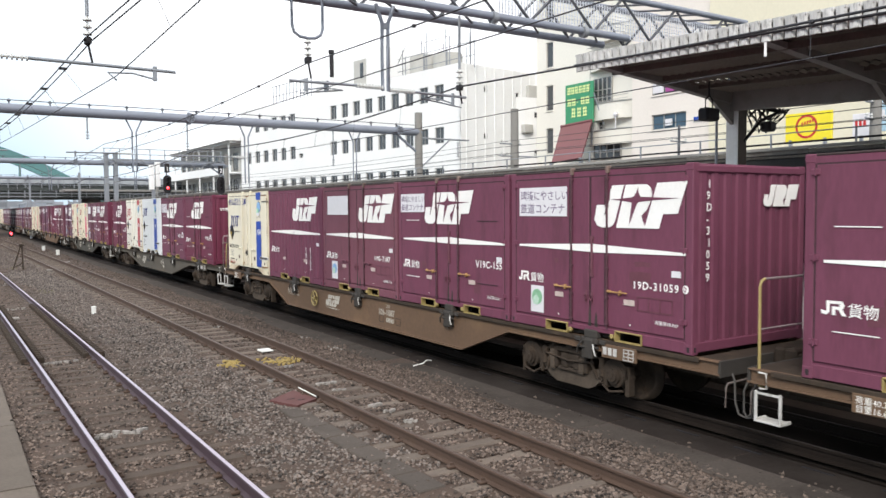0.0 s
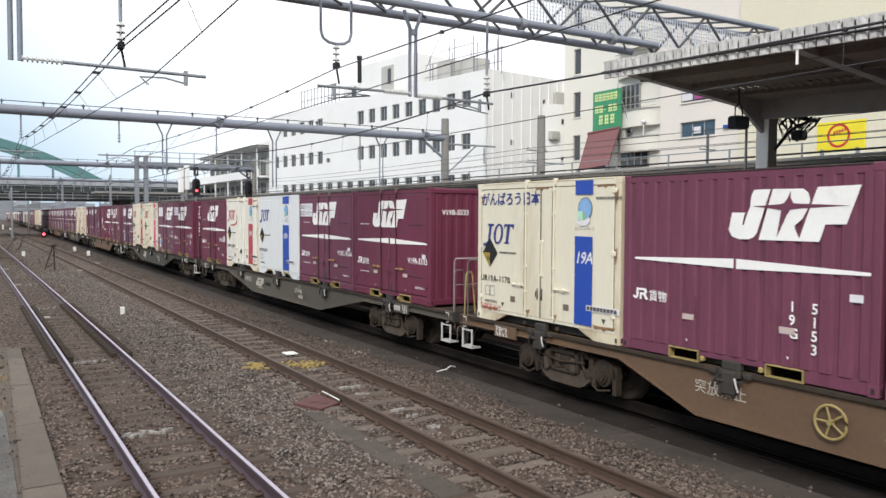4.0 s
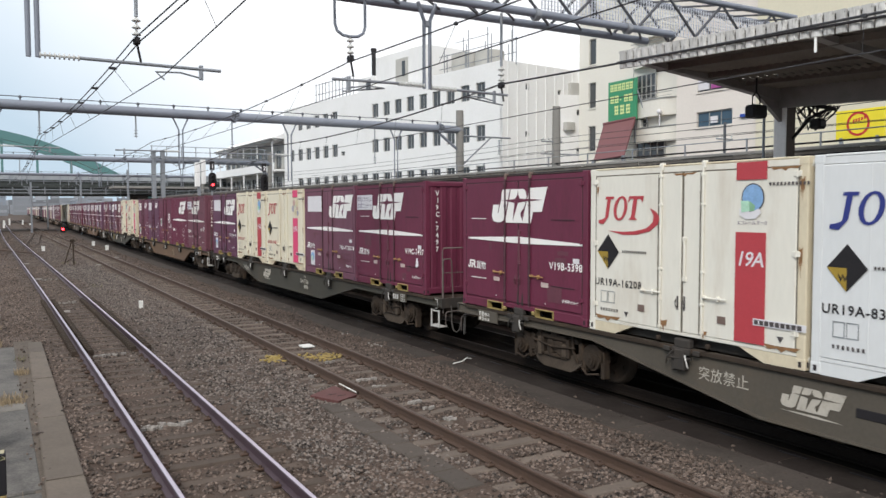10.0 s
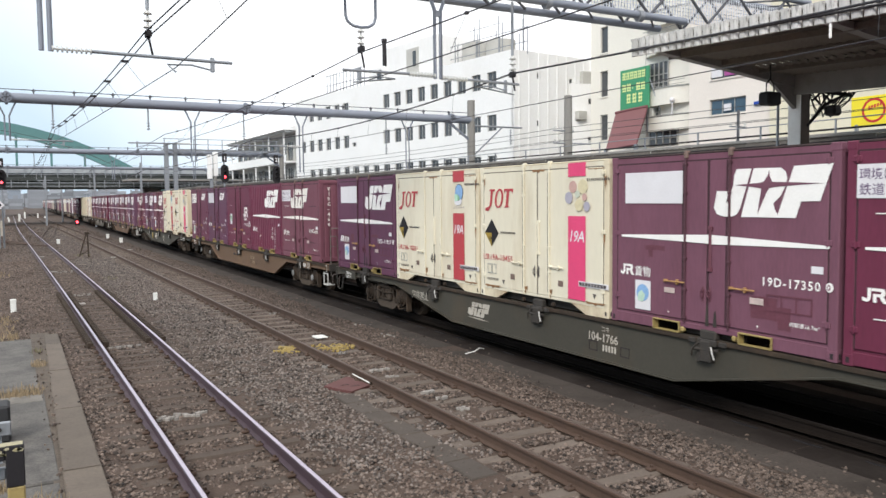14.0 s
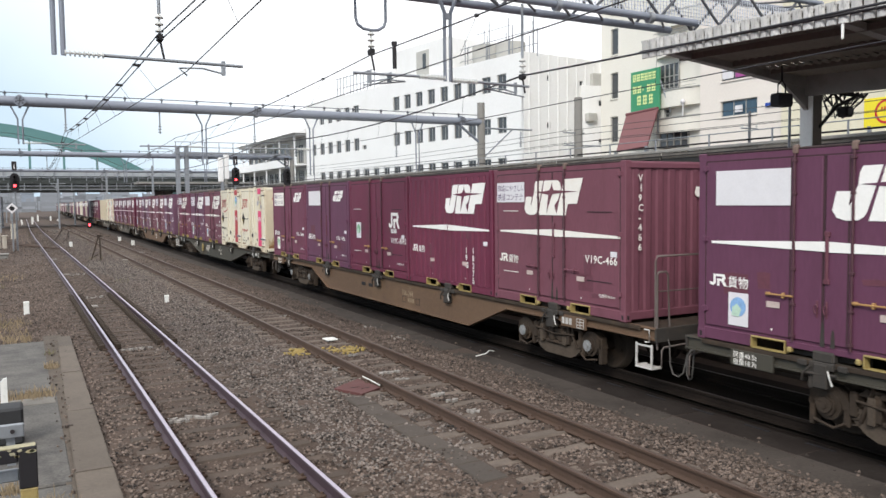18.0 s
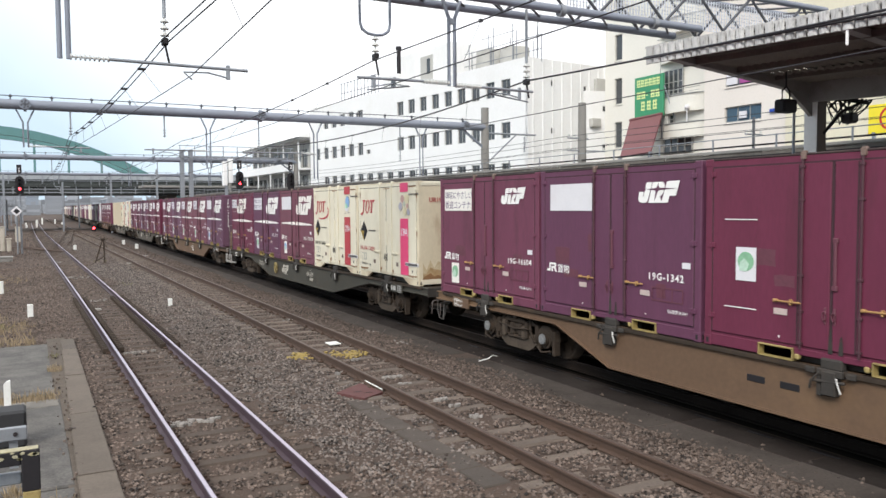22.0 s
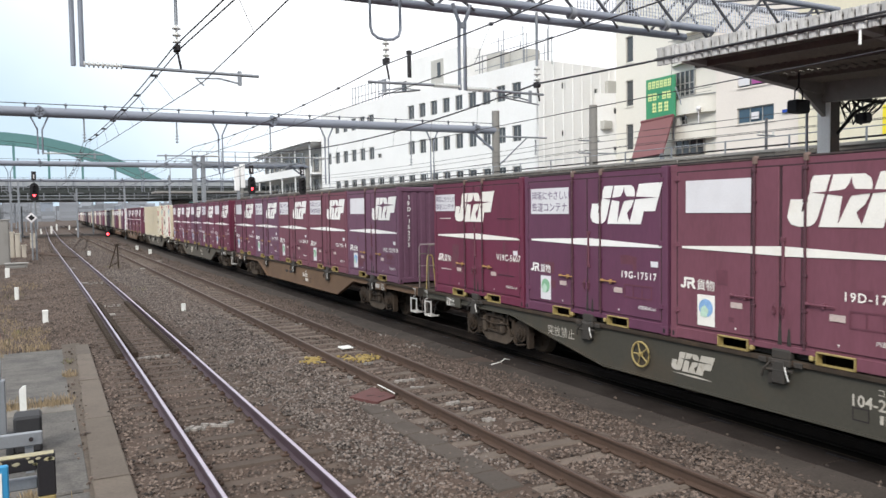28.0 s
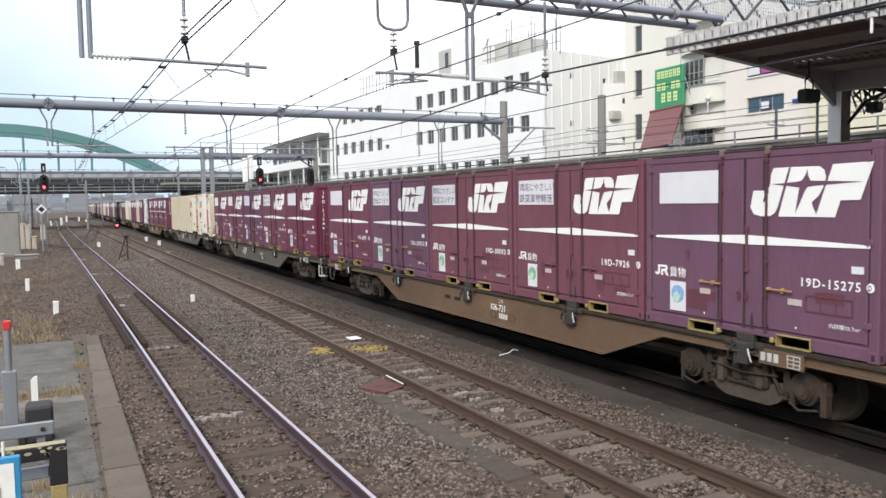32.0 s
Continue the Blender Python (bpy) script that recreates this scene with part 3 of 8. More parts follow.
    if paint not in (CREAM, IVORY, WHITE):
        rp_ = random.Random(len(bpy.data.objects))
        for lay in range(4):
            w, h = 0.10 + 0.10 * rp_.randrange(4), 0.08 + 0.07 * rp_.randrange(4)
            y = (0.35 + w + 0.7 * rp_.random()) if rp_.random() < 0.5 else (2.35 + w + 0.6 * rp_.random())
            part("paint_patch", once("patch %.2f %.2f" % (w, h), lambda: Shape().prism([(0.02, 0), (w * 0.6, 0.012), (w, 0.0), (w - 0.012, h * 0.55), (w, h - 0.01), (w * 0.4, h), (0.0, h - 0.015), (0.012, h * 0.4)], 0, 0.0012)), PATCH, c, "darker touched-up paint", on_side(y, 0.25 + 0.9 * rp_.random(), 0.0045 + 0.0013 * lay))
    return c


def side_text(c, body, y, z, size, material=MARK, spacing=1.0, name="number"):
    part(name, letters(body, size, spacing), material, c, m=on_side(y, z, 0.012))


def upright_text(c, body, x, z, size, material=MARK):
    for i, ch in enumerate(body):
        if ch not in " ":
            part("digit", letters(ch, size), material, c, m=on_end(x - (0.0 if ch != "1" else -0.02), z - i * size * 1.02, 0.012))


def emblem(c, paint, y=1.80, z=1.64, k=1.0, material=MARK):
    m = on_side(y, z, 0.012) @ Matrix.Diagonal((k, k, 1, 1))
    part("emblem", once("emblem", emblem_shape), material, c, "white slanted block emblem", m)
    part("emblem_cut", once("emblem cut", cut_shape), paint, c, m=on_side(y, z, 0.018) @ Matrix.Diagonal((k, k, 1, 1)))


def maroon_container(number, paint=MAROON, look_="text", eco=True, ribbed=False, big=True, end_number=True, tone="maroon", line=True, warm=False):
    words = {"text": "with a slogan sticker", "blank": "with a blank white panel", "yellow": "with a yellowed slogan sticker", "none": "with a large emblem", "jr": "with a small white mark"}[look_]
    c = steel_box("freight_container", paint, "%s painted steel rail container %s" % ("ribbed " + tone if ribbed else tone, words), ribbed)
    mk = MARK_WARM if warm else MARK
    high = number.startswith("V")
    if look_ in ("text", "yellow"):
        back = PALE if look_ == "text" else MARK_WARM
        k = 0.80 if high else 1.0
        y = 3.64 if high else 3.53
        z = 1.87 if high else 1.80
        plate("slogan_sticker", 1.14 * k, 0.46 * k, back, c, on_side(y, z, 0.012))
        part("slogan", letters("環境にやさしい", 0.165 * k, 0.98, 0.005), INK, c, m=on_side(y - 0.03 * k, z + 0.265 * k, 0.018))
        part("slogan", letters("鉄道貨物輸送" if number == "19D-7926" else "鉄道コンテナ", 0.175 * k, 1.06, 0.005), INK, c, m=on_side(y - 0.03 * k, z + 0.055 * k, 0.018))
    elif look_ == "blank":
        plate("white_panel", 1.12, 0.45, PALE, c, on_side(3.46, 1.81, 0.012))
    if look_ == "jr":
        part("emblem", once("small mark", small_mark), mk, c, m=on_side(1.1, 1.27, 0.012))
        part("lettering", bars(4, 0.34, 0.1), mk, c, m=on_side(0.98, 1.12, 0.012))
    elif big:
        emblem(c, paint, 2.72 if high else (1.95 if ribbed else 1.80), material=mk)
    else:
        emblem(c, paint, 1.27, 1.93, 0.50, mk)
    if line:
        part("white_line", once("wedge", wedge_line), mk, c, m=on_side(3.53, 1.31, 0.012))
    low = 0.25 if look_ != "jr" else 0.92
    if look_ != "jr":
        part("operator_mark", once("small mark", small_mark), mk, c, m=on_side(3.55, 0.757, 0.012) @ Matrix.Diagonal((0.45, 0.40, 1, 1)))
        part("freight_word", letters("貨物", 0.165, 1.0, 0.006), mk, c, m=on_side(3.26, 0.75, 0.012))
    if eco:
        plate("eco_label", 0.31, 0.43, MARK_WARM if look_ == "yellow" or warm else PALE, c, on_side(3.24, low, 0.012), "pale label with a round blue and green print")
        part("eco_globe", once("globe mark", lambda: Shape().prism([(0.155 + 0.125 * math.cos(a), 0.25 + 0.125 * math.sin(a)) for a in [i * math.pi / 8 for i in range(16)]], 0, 0.003)), GLOBE if look_ == "blank" else GREEN, c, m=on_side(3.24, low, 0.018))
        part("eco_leaf", once("leaf mark", lambda: Shape().prism([(0.06, 0.13), (0.17, 0.12), (0.21, 0.22), (0.14, 0.29), (0.07, 0.24)], 0, 0.003)), MINT, c, m=on_side(3.24, low, 0.022))
    if ribbed:
        for q, word in enumerate(number.split("-")):
            for i, ch in enumerate(word):
                part("digit", letters(ch, 0.17), mk, c, m=on_side(1.10 - 0.28 * q, 0.82 - 0.155 * i, 0.012))
    elif high:
        side_text(c, number, 1.0, 0.875, 0.176, mk, 1.08)
    else:
        side_text(c, number, 1.06, 0.80, 0.150, mk, 1.19)
        if number.startswith("19D"):
            part("check_disc", once("check disc", lambda: Shape().prism([(0.047 * math.cos(a), 0.056 * math.sin(a)) for a in [i * math.pi / 7 for i in range(14)]], 0, 0.003)), mk, c, m=on_side(0.15, 0.855, 0.011))
            part("check_digit", letters("0", 0.10), paint, c, m=on_side(0.185, 0.82, 0.016))
    plate("white_tag", 0.15, 0.085, PALE, c, on_side(0.38, 1.00, 0.012))
    if number == "V19C-7497":
        part("torn_notice", Shape().prism([(0.0, 0.0), (0.07, -0.01), (0.14, 0.03), (0.13, 0.11), (0.11, 0.13), (0.10, 0.20), (0.05, 0.19), (0.03, 0.12)], 0, 0.003), PALE, c, "torn white paper notice", on_side(0.50, 0.60, 0.013))
    if high:
        for y, z in ((3.42, 1.70), (0.95, 1.70), (3.42, 0.56), (0.95, 0.58)):
            plate("rivet_line", 0.5 if y > 2 else 0.6, 0.012, mk if y > 2 else DARK, c, on_side(y, z, 0.012))
    for y, z, w, h in ((2.66, 0.55, 0.19, 0.075), (1.22, 0.55, 0.2, 0.08)):
        plate("paper_tag", w, h, TAGPAPER, c, on_side(y, z, 0.012))
    if not ribbed:
        part("volume_lettering", letters("内容積18.%dm³" % (6 if number[0] == "V" else 7), 0.066, 1.05, 0.003), mk, c, m=on_side(0.66, 0.34, 0.012))
    if not high and not ribbed:
        part("stencil_frame", once("stencil", lambda: Shape().box(0, 0.6, -0.19, -0.17, 0, 0.001).box(0, 0.6, 0, 0.02, 0, 0.001).box(0, 0.02, -0.19, 0, 0, 0.001).box(0.2, 0.22, -0.19, 0, 0, 0.001).box(0.4, 0.42, -0.19, 0, 0, 0.001).box(0.6, 0.62, -0.19, 0.02, 0, 0.001)), PATCH, c, m=on_side(0.98, 0.68, 0.012))
    if end_number:
        if number == "V19B-5533":
            part("number", letters(number, 0.15), mk, c, m=on_end(-0.95, 1.93, 0.012))
            plate("slogan_sticker", 0.95, 0.40, PALE, c, on_end(0.22, 1.46, 0.012))
            part("slogan", letters("環境にやさしい", 0.135, 0.98, 0.005), INK, c, m=on_end(0.25, 1.69, 0.018))
            part("slogan", letters("鉄道コンテナ", 0.145, 1.06, 0.005), INK, c, m=on_end(0.25, 1.51, 0.018))
            plate("eco_label", 0.3, 0.42, PALE, c, on_end(0.55, 0.78, 0.012))
        else:
            upright_text(c, number, -0.98, 2.18, 0.15, mk)
        part("emblem", once("emblem", emblem_shape), mk, c, m=on_end(0.22, 1.93, 0.012) @ Matrix.Diagonal((0.5, 0.5, 1, 1)))
    return c


def mark_shape():
    """Three dark blocks in the place of a company name: a hook, a ring and a tee."""
    s = Shape()
    sl = lambda u, v: (u + 0.2 * v, v)
    s.prism([sl(-0.06, -0.06), sl(0.06, -0.07), sl(0.15, 0.04), sl(0.15, 0.30), sl(0.22, 0.30), sl(0.22, 0.34), sl(0.03, 0.34), sl(0.03, 0.30), sl(0.08, 0.30), sl(0.08, 0.03), sl(0.02, 0.0), sl(-0.06, -0.01)], 0, 0.004)
    n = 16
    ring = [(math.cos(2 * math.pi * i / n), math.sin(2 * math.pi * i / n)) for i in range(n)]
    for i in range(n):
        a, b = ring[i], ring[(i + 1) % n]
        s.prism([sl(0.40 + 0.15 * a[0], 0.165 + 0.18 * a[1]), sl(0.40 + 0.15 * b[0], 0.165 + 0.18 * b[1]), sl(0.40 + 0.085 * b[0], 0.165 + 0.15 * b[1]), sl(0.40 + 0.085 * a[0], 0.165 + 0.15 * a[1])], 0, 0.004)
    s.prism([sl(0.56, 0.34), sl(0.56, 0.25), sl(0.59, 0.30), sl(0.66, 0.30), sl(0.66, 0.04), sl(0.61, 0.0), sl(0.79, 0.0), sl(0.74, 0.04), sl(0.74, 0.30), sl(0.81, 0.30), sl(0.86, 0.25), sl(0.87, 0.34)], 0, 0.004)
    return s


def globe_mark(c, y, z, r):
    ring = lambda k: Shape().prism([(r * (0.12 + k * 0.92 * math.cos(a)), r * (0.22 + k * math.sin(a))) for a in [i * math.pi / 10 for i in range(20)]], 0, 0.002)
    part("globe_rim", once("globe rim %.2f" % r, lambda: ring(1.06)), PRINT, c, m=on_side(y, z, 0.011))
    part("globe_label", once("globe %.2f" % r, lambda: ring(0.97)), GLOBE, c, "blue globe print", m=on_side(y, z, 0.0145))
    part("globe_base", once("globe base %.2f" % r, lambda: Shape().prism([(-r * q[0], r * q[1]) for q in ((1.0, -0.6), (0.95, -1.05), (0.4, -1.35), (-0.4, -1.3), (-0.85, -0.9), (-0.7, -0.55), (0.0, -0.8))], 0, 0.002)), PALE, c, m=on_side(y, z, 0.018))
    part("globe_face", once("globe face %.2f" % r, lambda: Shape().prism([(-r * 0.85, r * 0.02), (-r * 0.15, 0.0), (-r * 0.1, -r * 0.75), (-r * 0.8, -r * 0.85)], 0, 0.002)), FACE, c, "pale green square print", m=on_side(y, z, 0.021))
    part("globe_side", once("globe side %.2f" % r, lambda: Shape().prism([(-r * 0.15, 0.0), (r * 0.35, -r * 0.35), (r * 0.3, -r * 0.75), (-r * 0.1, -r * 0.75)], 0, 0.002)), GREEN, c, m=on_side(y, z, 0.021))
    part("lettering", letters("エコレールマーク", r * 0.34, 0.95, 0.0), INK, c, m=on_side(y + r * 1.25, z - r * 1.72, 0.012))


def white_container(number, paint=CREAM, band=RED, ink=RED, globe=True, swoosh=False, rods=2, smooth=False, bandw=0.44, banner=None):
    tone = {CREAM: "cream", IVORY: "ivory", WHITE: "clean white"}[paint]
    hue = {RED: "red", PINK: "pink", RUSTBAND: "brick-red", BLUE: "blue"}[band]
    c = steel_box("insulated_container", paint, "%s insulated steel container with a %s band" % (tone, hue), False, rods)
    if smooth:
        for y in (0.62, 1.88, 2.28, 3.05):
            part("panel_seam", once("panel seam", lambda: Shape().box(NEAR - 0.008, NEAR, -0.008, 0.008, 0.2, 2.38)), paint, c, m=pose(0, y, 0))
    lift = 2.09 if not banner else 1.78
    part("company_mark", once("company mark", mark_shape), ink, c, "%s blocks of a company mark" % ("dark blue" if ink is NAVY else "red"), m=on_side(3.50, lift - 0.36, 0.012) @ Matrix.Diagonal((0.94, 1.02, 1, 1)))
    if swoosh:
        part("swoosh", once("swoosh", lambda: Shape().prism([(0.15, -0.16), (0.45, -0.215), (0.75, -0.205), (1.0, -0.15), (1.15, -0.05), (1.19, 0.04), (1.12, 0.13), (1.0, 0.18), (1.07, 0.08), (1.06, -0.02), (0.93, -0.11), (0.7, -0.155), (0.45, -0.17)], 0, 0.003)), RED, c, m=on_side(3.50, lift - 0.37, 0.010))
    if banner:
        part("lifting_note", letters("下部吊上げ", 0.13, 1.05, 0.0), RED, c, m=on_side(3.66, 0.20, 0.012))
        part("banner", letters(banner, 0.25, 0.95), NAVY, c, m=on_side(3.62, 2.12, 0.012))
    d = 0.235
    for k, (poly, mt) in enumerate((([(-d, 0), (0, d * 1.12), (d, 0)], BLACK), ([(-d, 0), (0, 0), (0, -d * 1.12)], OCHRE), ([(0, 0), (d, 0), (0, -d * 1.12)], BLACK))):
        part("diamond_mark", once("diamond %d" % k, lambda: Shape().prism(poly, 0, 0.004)), mt, c, m=on_side(3.35, 1.24, 0.012))
    part("mark_letter", letters("W", 0.11), BLACK, c, m=on_side(3.45, 1.09, 0.018))
    side_text(c, number, 3.64, 0.72, 0.155, BLACK if ink is NAVY or swoosh else RED, 1.12)
    part("fine_print", bars(12, 0.5, 0.035, 0.4), PRINT, c, m=on_side(3.05, 1.24, 0.012))
    for y in (3.5, 3.34):
        part("check_frame", once("check frame", lambda: Shape().box(0, 0.14, 0, 0.008, 0, 0.002).box(0, 0.14, 0.17, 0.178, 0, 0.002).box(0, 0.008, 0, 0.178, 0, 0.002).box(0.132, 0.14, 0, 0.178, 0, 0.002)), STEEL, c, m=on_side(y, 0.46, 0.012))
    part("fine_print", bars(7, 0.40, 0.045, 0.55), PRINT, c, m=on_side(3.5, 0.33, 0.012))
    if not smooth:
        part("end_note", bars(11, 0.55, 0.04, 0.45), PRINT, c, m=on_side(0.56, 2.17, 0.012))
        for y in (2.72, 1.30):
            plate("data_tag", 0.13, 0.10, TAN, c, on_side(y, 0.40, 0.010))
        for y in (3.0, 0.42):
            part("triangle_mark", once("triangle", lambda: Shape().prism([(0, 0.08), (0.09, 0.08), (0.045, 0)], 0, 0.002)), PRINT, c, m=on_side(y, 0.28, 0.010))
    y = 1.36 if smooth else 1.03
    plate("band", bandw, 0.22, band, c, on_side(y, 2.25, 0.014))
    plate("band", bandw, 1.38, band, c, on_side(y, 0.22, 0.014))
    part("band_number", letters("19A", 0.26, 0.9, 0.010, 0.22), PALE, c, m=on_side(y - 0.005, 1.18, 0.020))
    if globe:
        globe_mark(c, y - bandw / 2, 1.99, 0.17)
    else:
        for i, (a, b, r, mt) in enumerate(((0.0, 0.12, 0.10, RUSTBAND), (0.25, 0.12, 0.12, YELLOW), (-0.1, -0.06, 0.10, NAVY), (0.12, 0.0, 0.06, GREEN), (0.3, -0.05, 0.06, SKYBLUE), (0.16, -0.18, 0.1, PINK), (0.36, -0.2, 0.08, MINT))):
            part("fruit_mark", once("fruit %.2f" % r, lambda: Shape().prism([(r * math.cos(q), r * math.sin(q)) for q in [j * math.pi / 6 for j in range(12)]], 0, 0.003)), FRUITS[i % 4], c, m=on_side(y - 0.12 - a, 1.96 + b, 0.013 + 0.002 * i))
    plate("owner_plate", 0.72, 0.085, PALE, c, on_side(y - 0.28, 0.455, 0.020))
    part("lettering", bars(9, 0.66, 0.058, 0.22), PRINT, c, m=on_side(y - 0.30, 0.468, 0.026))
    part("end_number", letters(number, 0.15), RED if ink is RED else NAVY, c, m=on_end(-0.95, 2.0, 0.012))
    return c


def long_container(length, paint, label):
    """A plain large container far down the train."""
    c = thing("large_container", label, "container", group="containers on the train")
    part("body", Shape().box(NEAR + 0.02, SIDE - 0.02, 0.02, length - 0.02, 0.1, 2.5, 0.02), paint, c)
    for y in (0.06, length - 0.06):
        for x in (NEAR + 0.06, SIDE - 0.06):
            part("corner_post", once("box post", posts_shape), paint, c, m=pose(x, y, 0))
    s = Shape()
    k = int(length / 0.6)
    for i in range(1, k):
        s.box(NEAR - 0.002, NEAR + 0.03, i * length / k - 0.02, i * length / k + 0.02, 0.16, 2.42)
    part("side_ribs", s, paint, c)
    part("bottom_rail", Shape().box(NEAR, NEAR + 0.1, 0.1, length - 0.1, 0, 0.16, 0.01), paint, c)
    return c


# -- the flat wagons --


def sill_shape(side, END_A, END_B, taper):
    """The fish-bellied side girder with its flanges."""
    z1, zt, zb = 0.945, 0.77, 0.25
    a, b, c, d = taper
    pts = [(END_A, zt), (a, zt), (b, zb), (c, zb), (d, zt), (END_B, zt), (END_B, z1), (END_A, z1)]
    m = frame_m((0, 1, 0), (0, 0, 1), (side * 1.16, 0, 0))
    s = Shape().prism(pts, -0.012, 0.012, m)
    s.box(side * 1.16 - 0.05, side * 1.16 + 0.05, END_A, END_B, z1 - 0.02, z1, 0.004)
    for q in ((END_A, a, zt, zt), (a, b, zt, zb), (b, c, zb, zb), (c, d, zb, zt), (d, END_B, zt, zt)):
        s.prism([(q[0], q[2]), (q[1], q[3]), (q[1], q[3] + 0.022), (q[0], q[2] + 0.022)], -0.06, 0.06, m)
    return s


def deck_shape(END_A, END_B):
    s = Shape()
    for x in (-0.3, 0.3):
        s.box(x - 0.06, x + 0.06, END_A, END_B, 0.5, 0.93)
    n = 14
    for i in range(n + 1):
        y = END_A + 0.06 + (END_B - END_A - 0.12) * i / n
        s.box(-1.14, 1.14, y - 0.05, y + 0.05, 0.76, 0.925)
    return s


def side_frame_shape():
    """A cast side frame: arched over the axle boxes, with a boat-shaped belly between."""
    s = Shape()
    m = frame_m((0, 1, 0), (0, 0, 1), (-0.99, 0, 0))
    s.prism([(-0.62, 0.60), (0.62, 0.60), (0.50, 0.69), (-0.50, 0.69)], -0.05, 0.05, m)
    for e in (-1, 1):
        arch = [(e * (0.95 + 0.27 * math.cos(q)), 0.40 + 0.27 * math.sin(q)) for q in [i * math.pi / 8 for i in range(9)]]
        inner = [(e * (0.95 + 0.17 * math.cos(q)), 0.40 + 0.17 * math.sin(q)) for q in [i * math.pi / 8 for i in range(9)]]
        for i in range(8):
            s.prism([arch[i], arch[i + 1], inner[i + 1], inner[i]], -0.075, 0.06, m)
        s.box(-1.065, -0.93, e * 0.69, e * 0.77, 0.20, 0.42, 0.012).box(-1.065, -0.93, e * 1.13, e * 1.21, 0.14, 0.58, 0.012)
        s.box(-1.075, -0.9, e * 0.60, e * 0.70, 0.34, 0.64, 0.02)
        s.disc((-1.03, e * 0.95, 0.41), (-1, 0, 0), 0.165, 0.05, 16)
        s.disc((-1.07, e * 0.95, 0.41), (-1, 0, 0), 0.115, 0.06, 14)
        s.tube([(-1.09, e * 0.72, 0.25), (-1.10, e * 0.86, 0.17), (-1.09, e * 1.12, 0.22)], 0.02, 6)
        s.box(-1.10, -0.98, e * 0.30, e * 0.38, 0.34, 0.66, 0.012)
        s.tube([(-1.05, e * 0.56, 0.30), (-1.08, e * 0.47, 0.52), (-1.02, e * 0.42, 0.76)], 0.026, 6)
    s.box(-1.07, -0.9, -0.26, 0.26, 0.37, 0.61, 0.03).box(-1.10, -1.0, -0.20, -0.06, 0.36, 0.60, 0.02).box(-1.10, -1.0, 0.06, 0.20, 0.36, 0.60, 0.02)
    s.tube([(-1.10, -0.55, 0.54), (-1.13, 0.0, 0.50), (-1.10, 0.58, 0.55)], 0.018, 6)
    s.box(-1.11, -0.9, -0.31, 0.31, 0.61, 0.70, 0.02).box(-1.09, -0.9, -0.30, 0.30, 0.31, 0.37, 0.015)
    s.box(-1.12, -1.0, -0.08, 0.08, 0.66, 0.78, 0.015)
    return s


def belly_shape():
    """The dusty boat-shaped beam slung between the axle boxes, with its wedge blocks."""
    m = frame_m((0, 1, 0), (0, 0, 1), (-0.99, 0, 0))
    belly = [(-0.66, 0.30), (-0.60, 0.46), (-0.40, 0.40), (-0.34, 0.36), (0.34, 0.36), (0.40, 0.40), (0.60, 0.46), (0.66, 0.30), (0.50, 0.17), (0.36, 0.11), (-0.36, 0.11), (-0.50, 0.17)]
    s = Shape().prism(belly, -0.05, 0.075, m)
    s.box(-1.115, -1.0, 0.36, 0.46, 0.30, 0.62, 0.015).box(-1.09, -1.0, -0.30, -0.16, 0.30, 0.56, 0.02)
    return s.prism([(0.22, 0.17), (0.52, 0.24), (0.52, 0.32), (0.22, 0.28)], 0.08, 0.12, m)


def wheelset_shape():
    s = Shape().tube([(-0.95, 0, 0), (0.95, 0, 0)], 0.075, 12)
    for sx in (-1, 1):
        x = sx * 0.565
        prof = [(0.10, sx * 0.07), (0.15, sx * 0.05), (0.33, sx * 0.02), (0.36, sx * 0.065), (0.405, sx * 0.065), (0.41, -sx * 0.035), (0.435, -sx * 0.045), (0.435, -sx * 0.075), (0.36, -sx * 0.075), (0.33, -sx * 0.02), (0.10, -sx * 0.05)]
        n = 26
        v = [(x + dx, r * math.cos(2 * math.pi * k / n), r * math.sin(2 * math.pi * k / n)) for r, dx in prof for k in range(n)]
        f = [(i * n + k, i * n + (k + 1) % n, (i + 1) * n + (k + 1) % n, (i + 1) * n + k) for i in range(len(prof) - 1) for k in range(n)]
        s.add(v, [q if sx < 0 else q[::-1] for q in f], True)
        for k in range(6):
            a = k * math.pi / 3
            s.disc((x + sx * 0.045, 0.24 * math.cos(a), 0.24 * math.sin(a)), (sx, 0, 0), 0.03, 0.02, 8)
    return s


def rail_loop(y, w, h):
    return Shape().tube([(-1.10, y, 0.95), (-1.10, y, 0.95 + h * 0.93), (-1.07, y, 0.95 + h), (-1.07 + w * 0.93, y, 0.95 + h), (-1.07 + w, y, 0.95 + h * 0.93), (-1.07 + w, y, 0.95)], 0.016, 8).tube([(-1.10, y, 0.95 + h * 0.5), (-1.07 + w, y, 0.95 + h * 0.5)], 0.011, 6)


def step_shape(a, b):
    s, k = Shape(), 0.016
    for y, z in ((a, 0.34), (b, 0.34)):
        s.box(-1.235, -1.205, y - k, y + k, z, 0.70, 0.005)
        s.box(-1.235, -1.02, y - k, y + k, z, z + 0.025, 0.004)
    return s.box(-1.24, -1.02, a - k, b + k, 0.325, 0.35, 0.005).box(-1.23, -1.21, a, b, 0.66, 0.685)


def hook_shape(y):
    return Shape().tube([(-1.235, y + 0.10, 0.92), (-1.235, y, 0.92), (-1.235, y - 0.01, 0.74), (-1.235, y + 0.08, 0.73)], 0.013, 6)


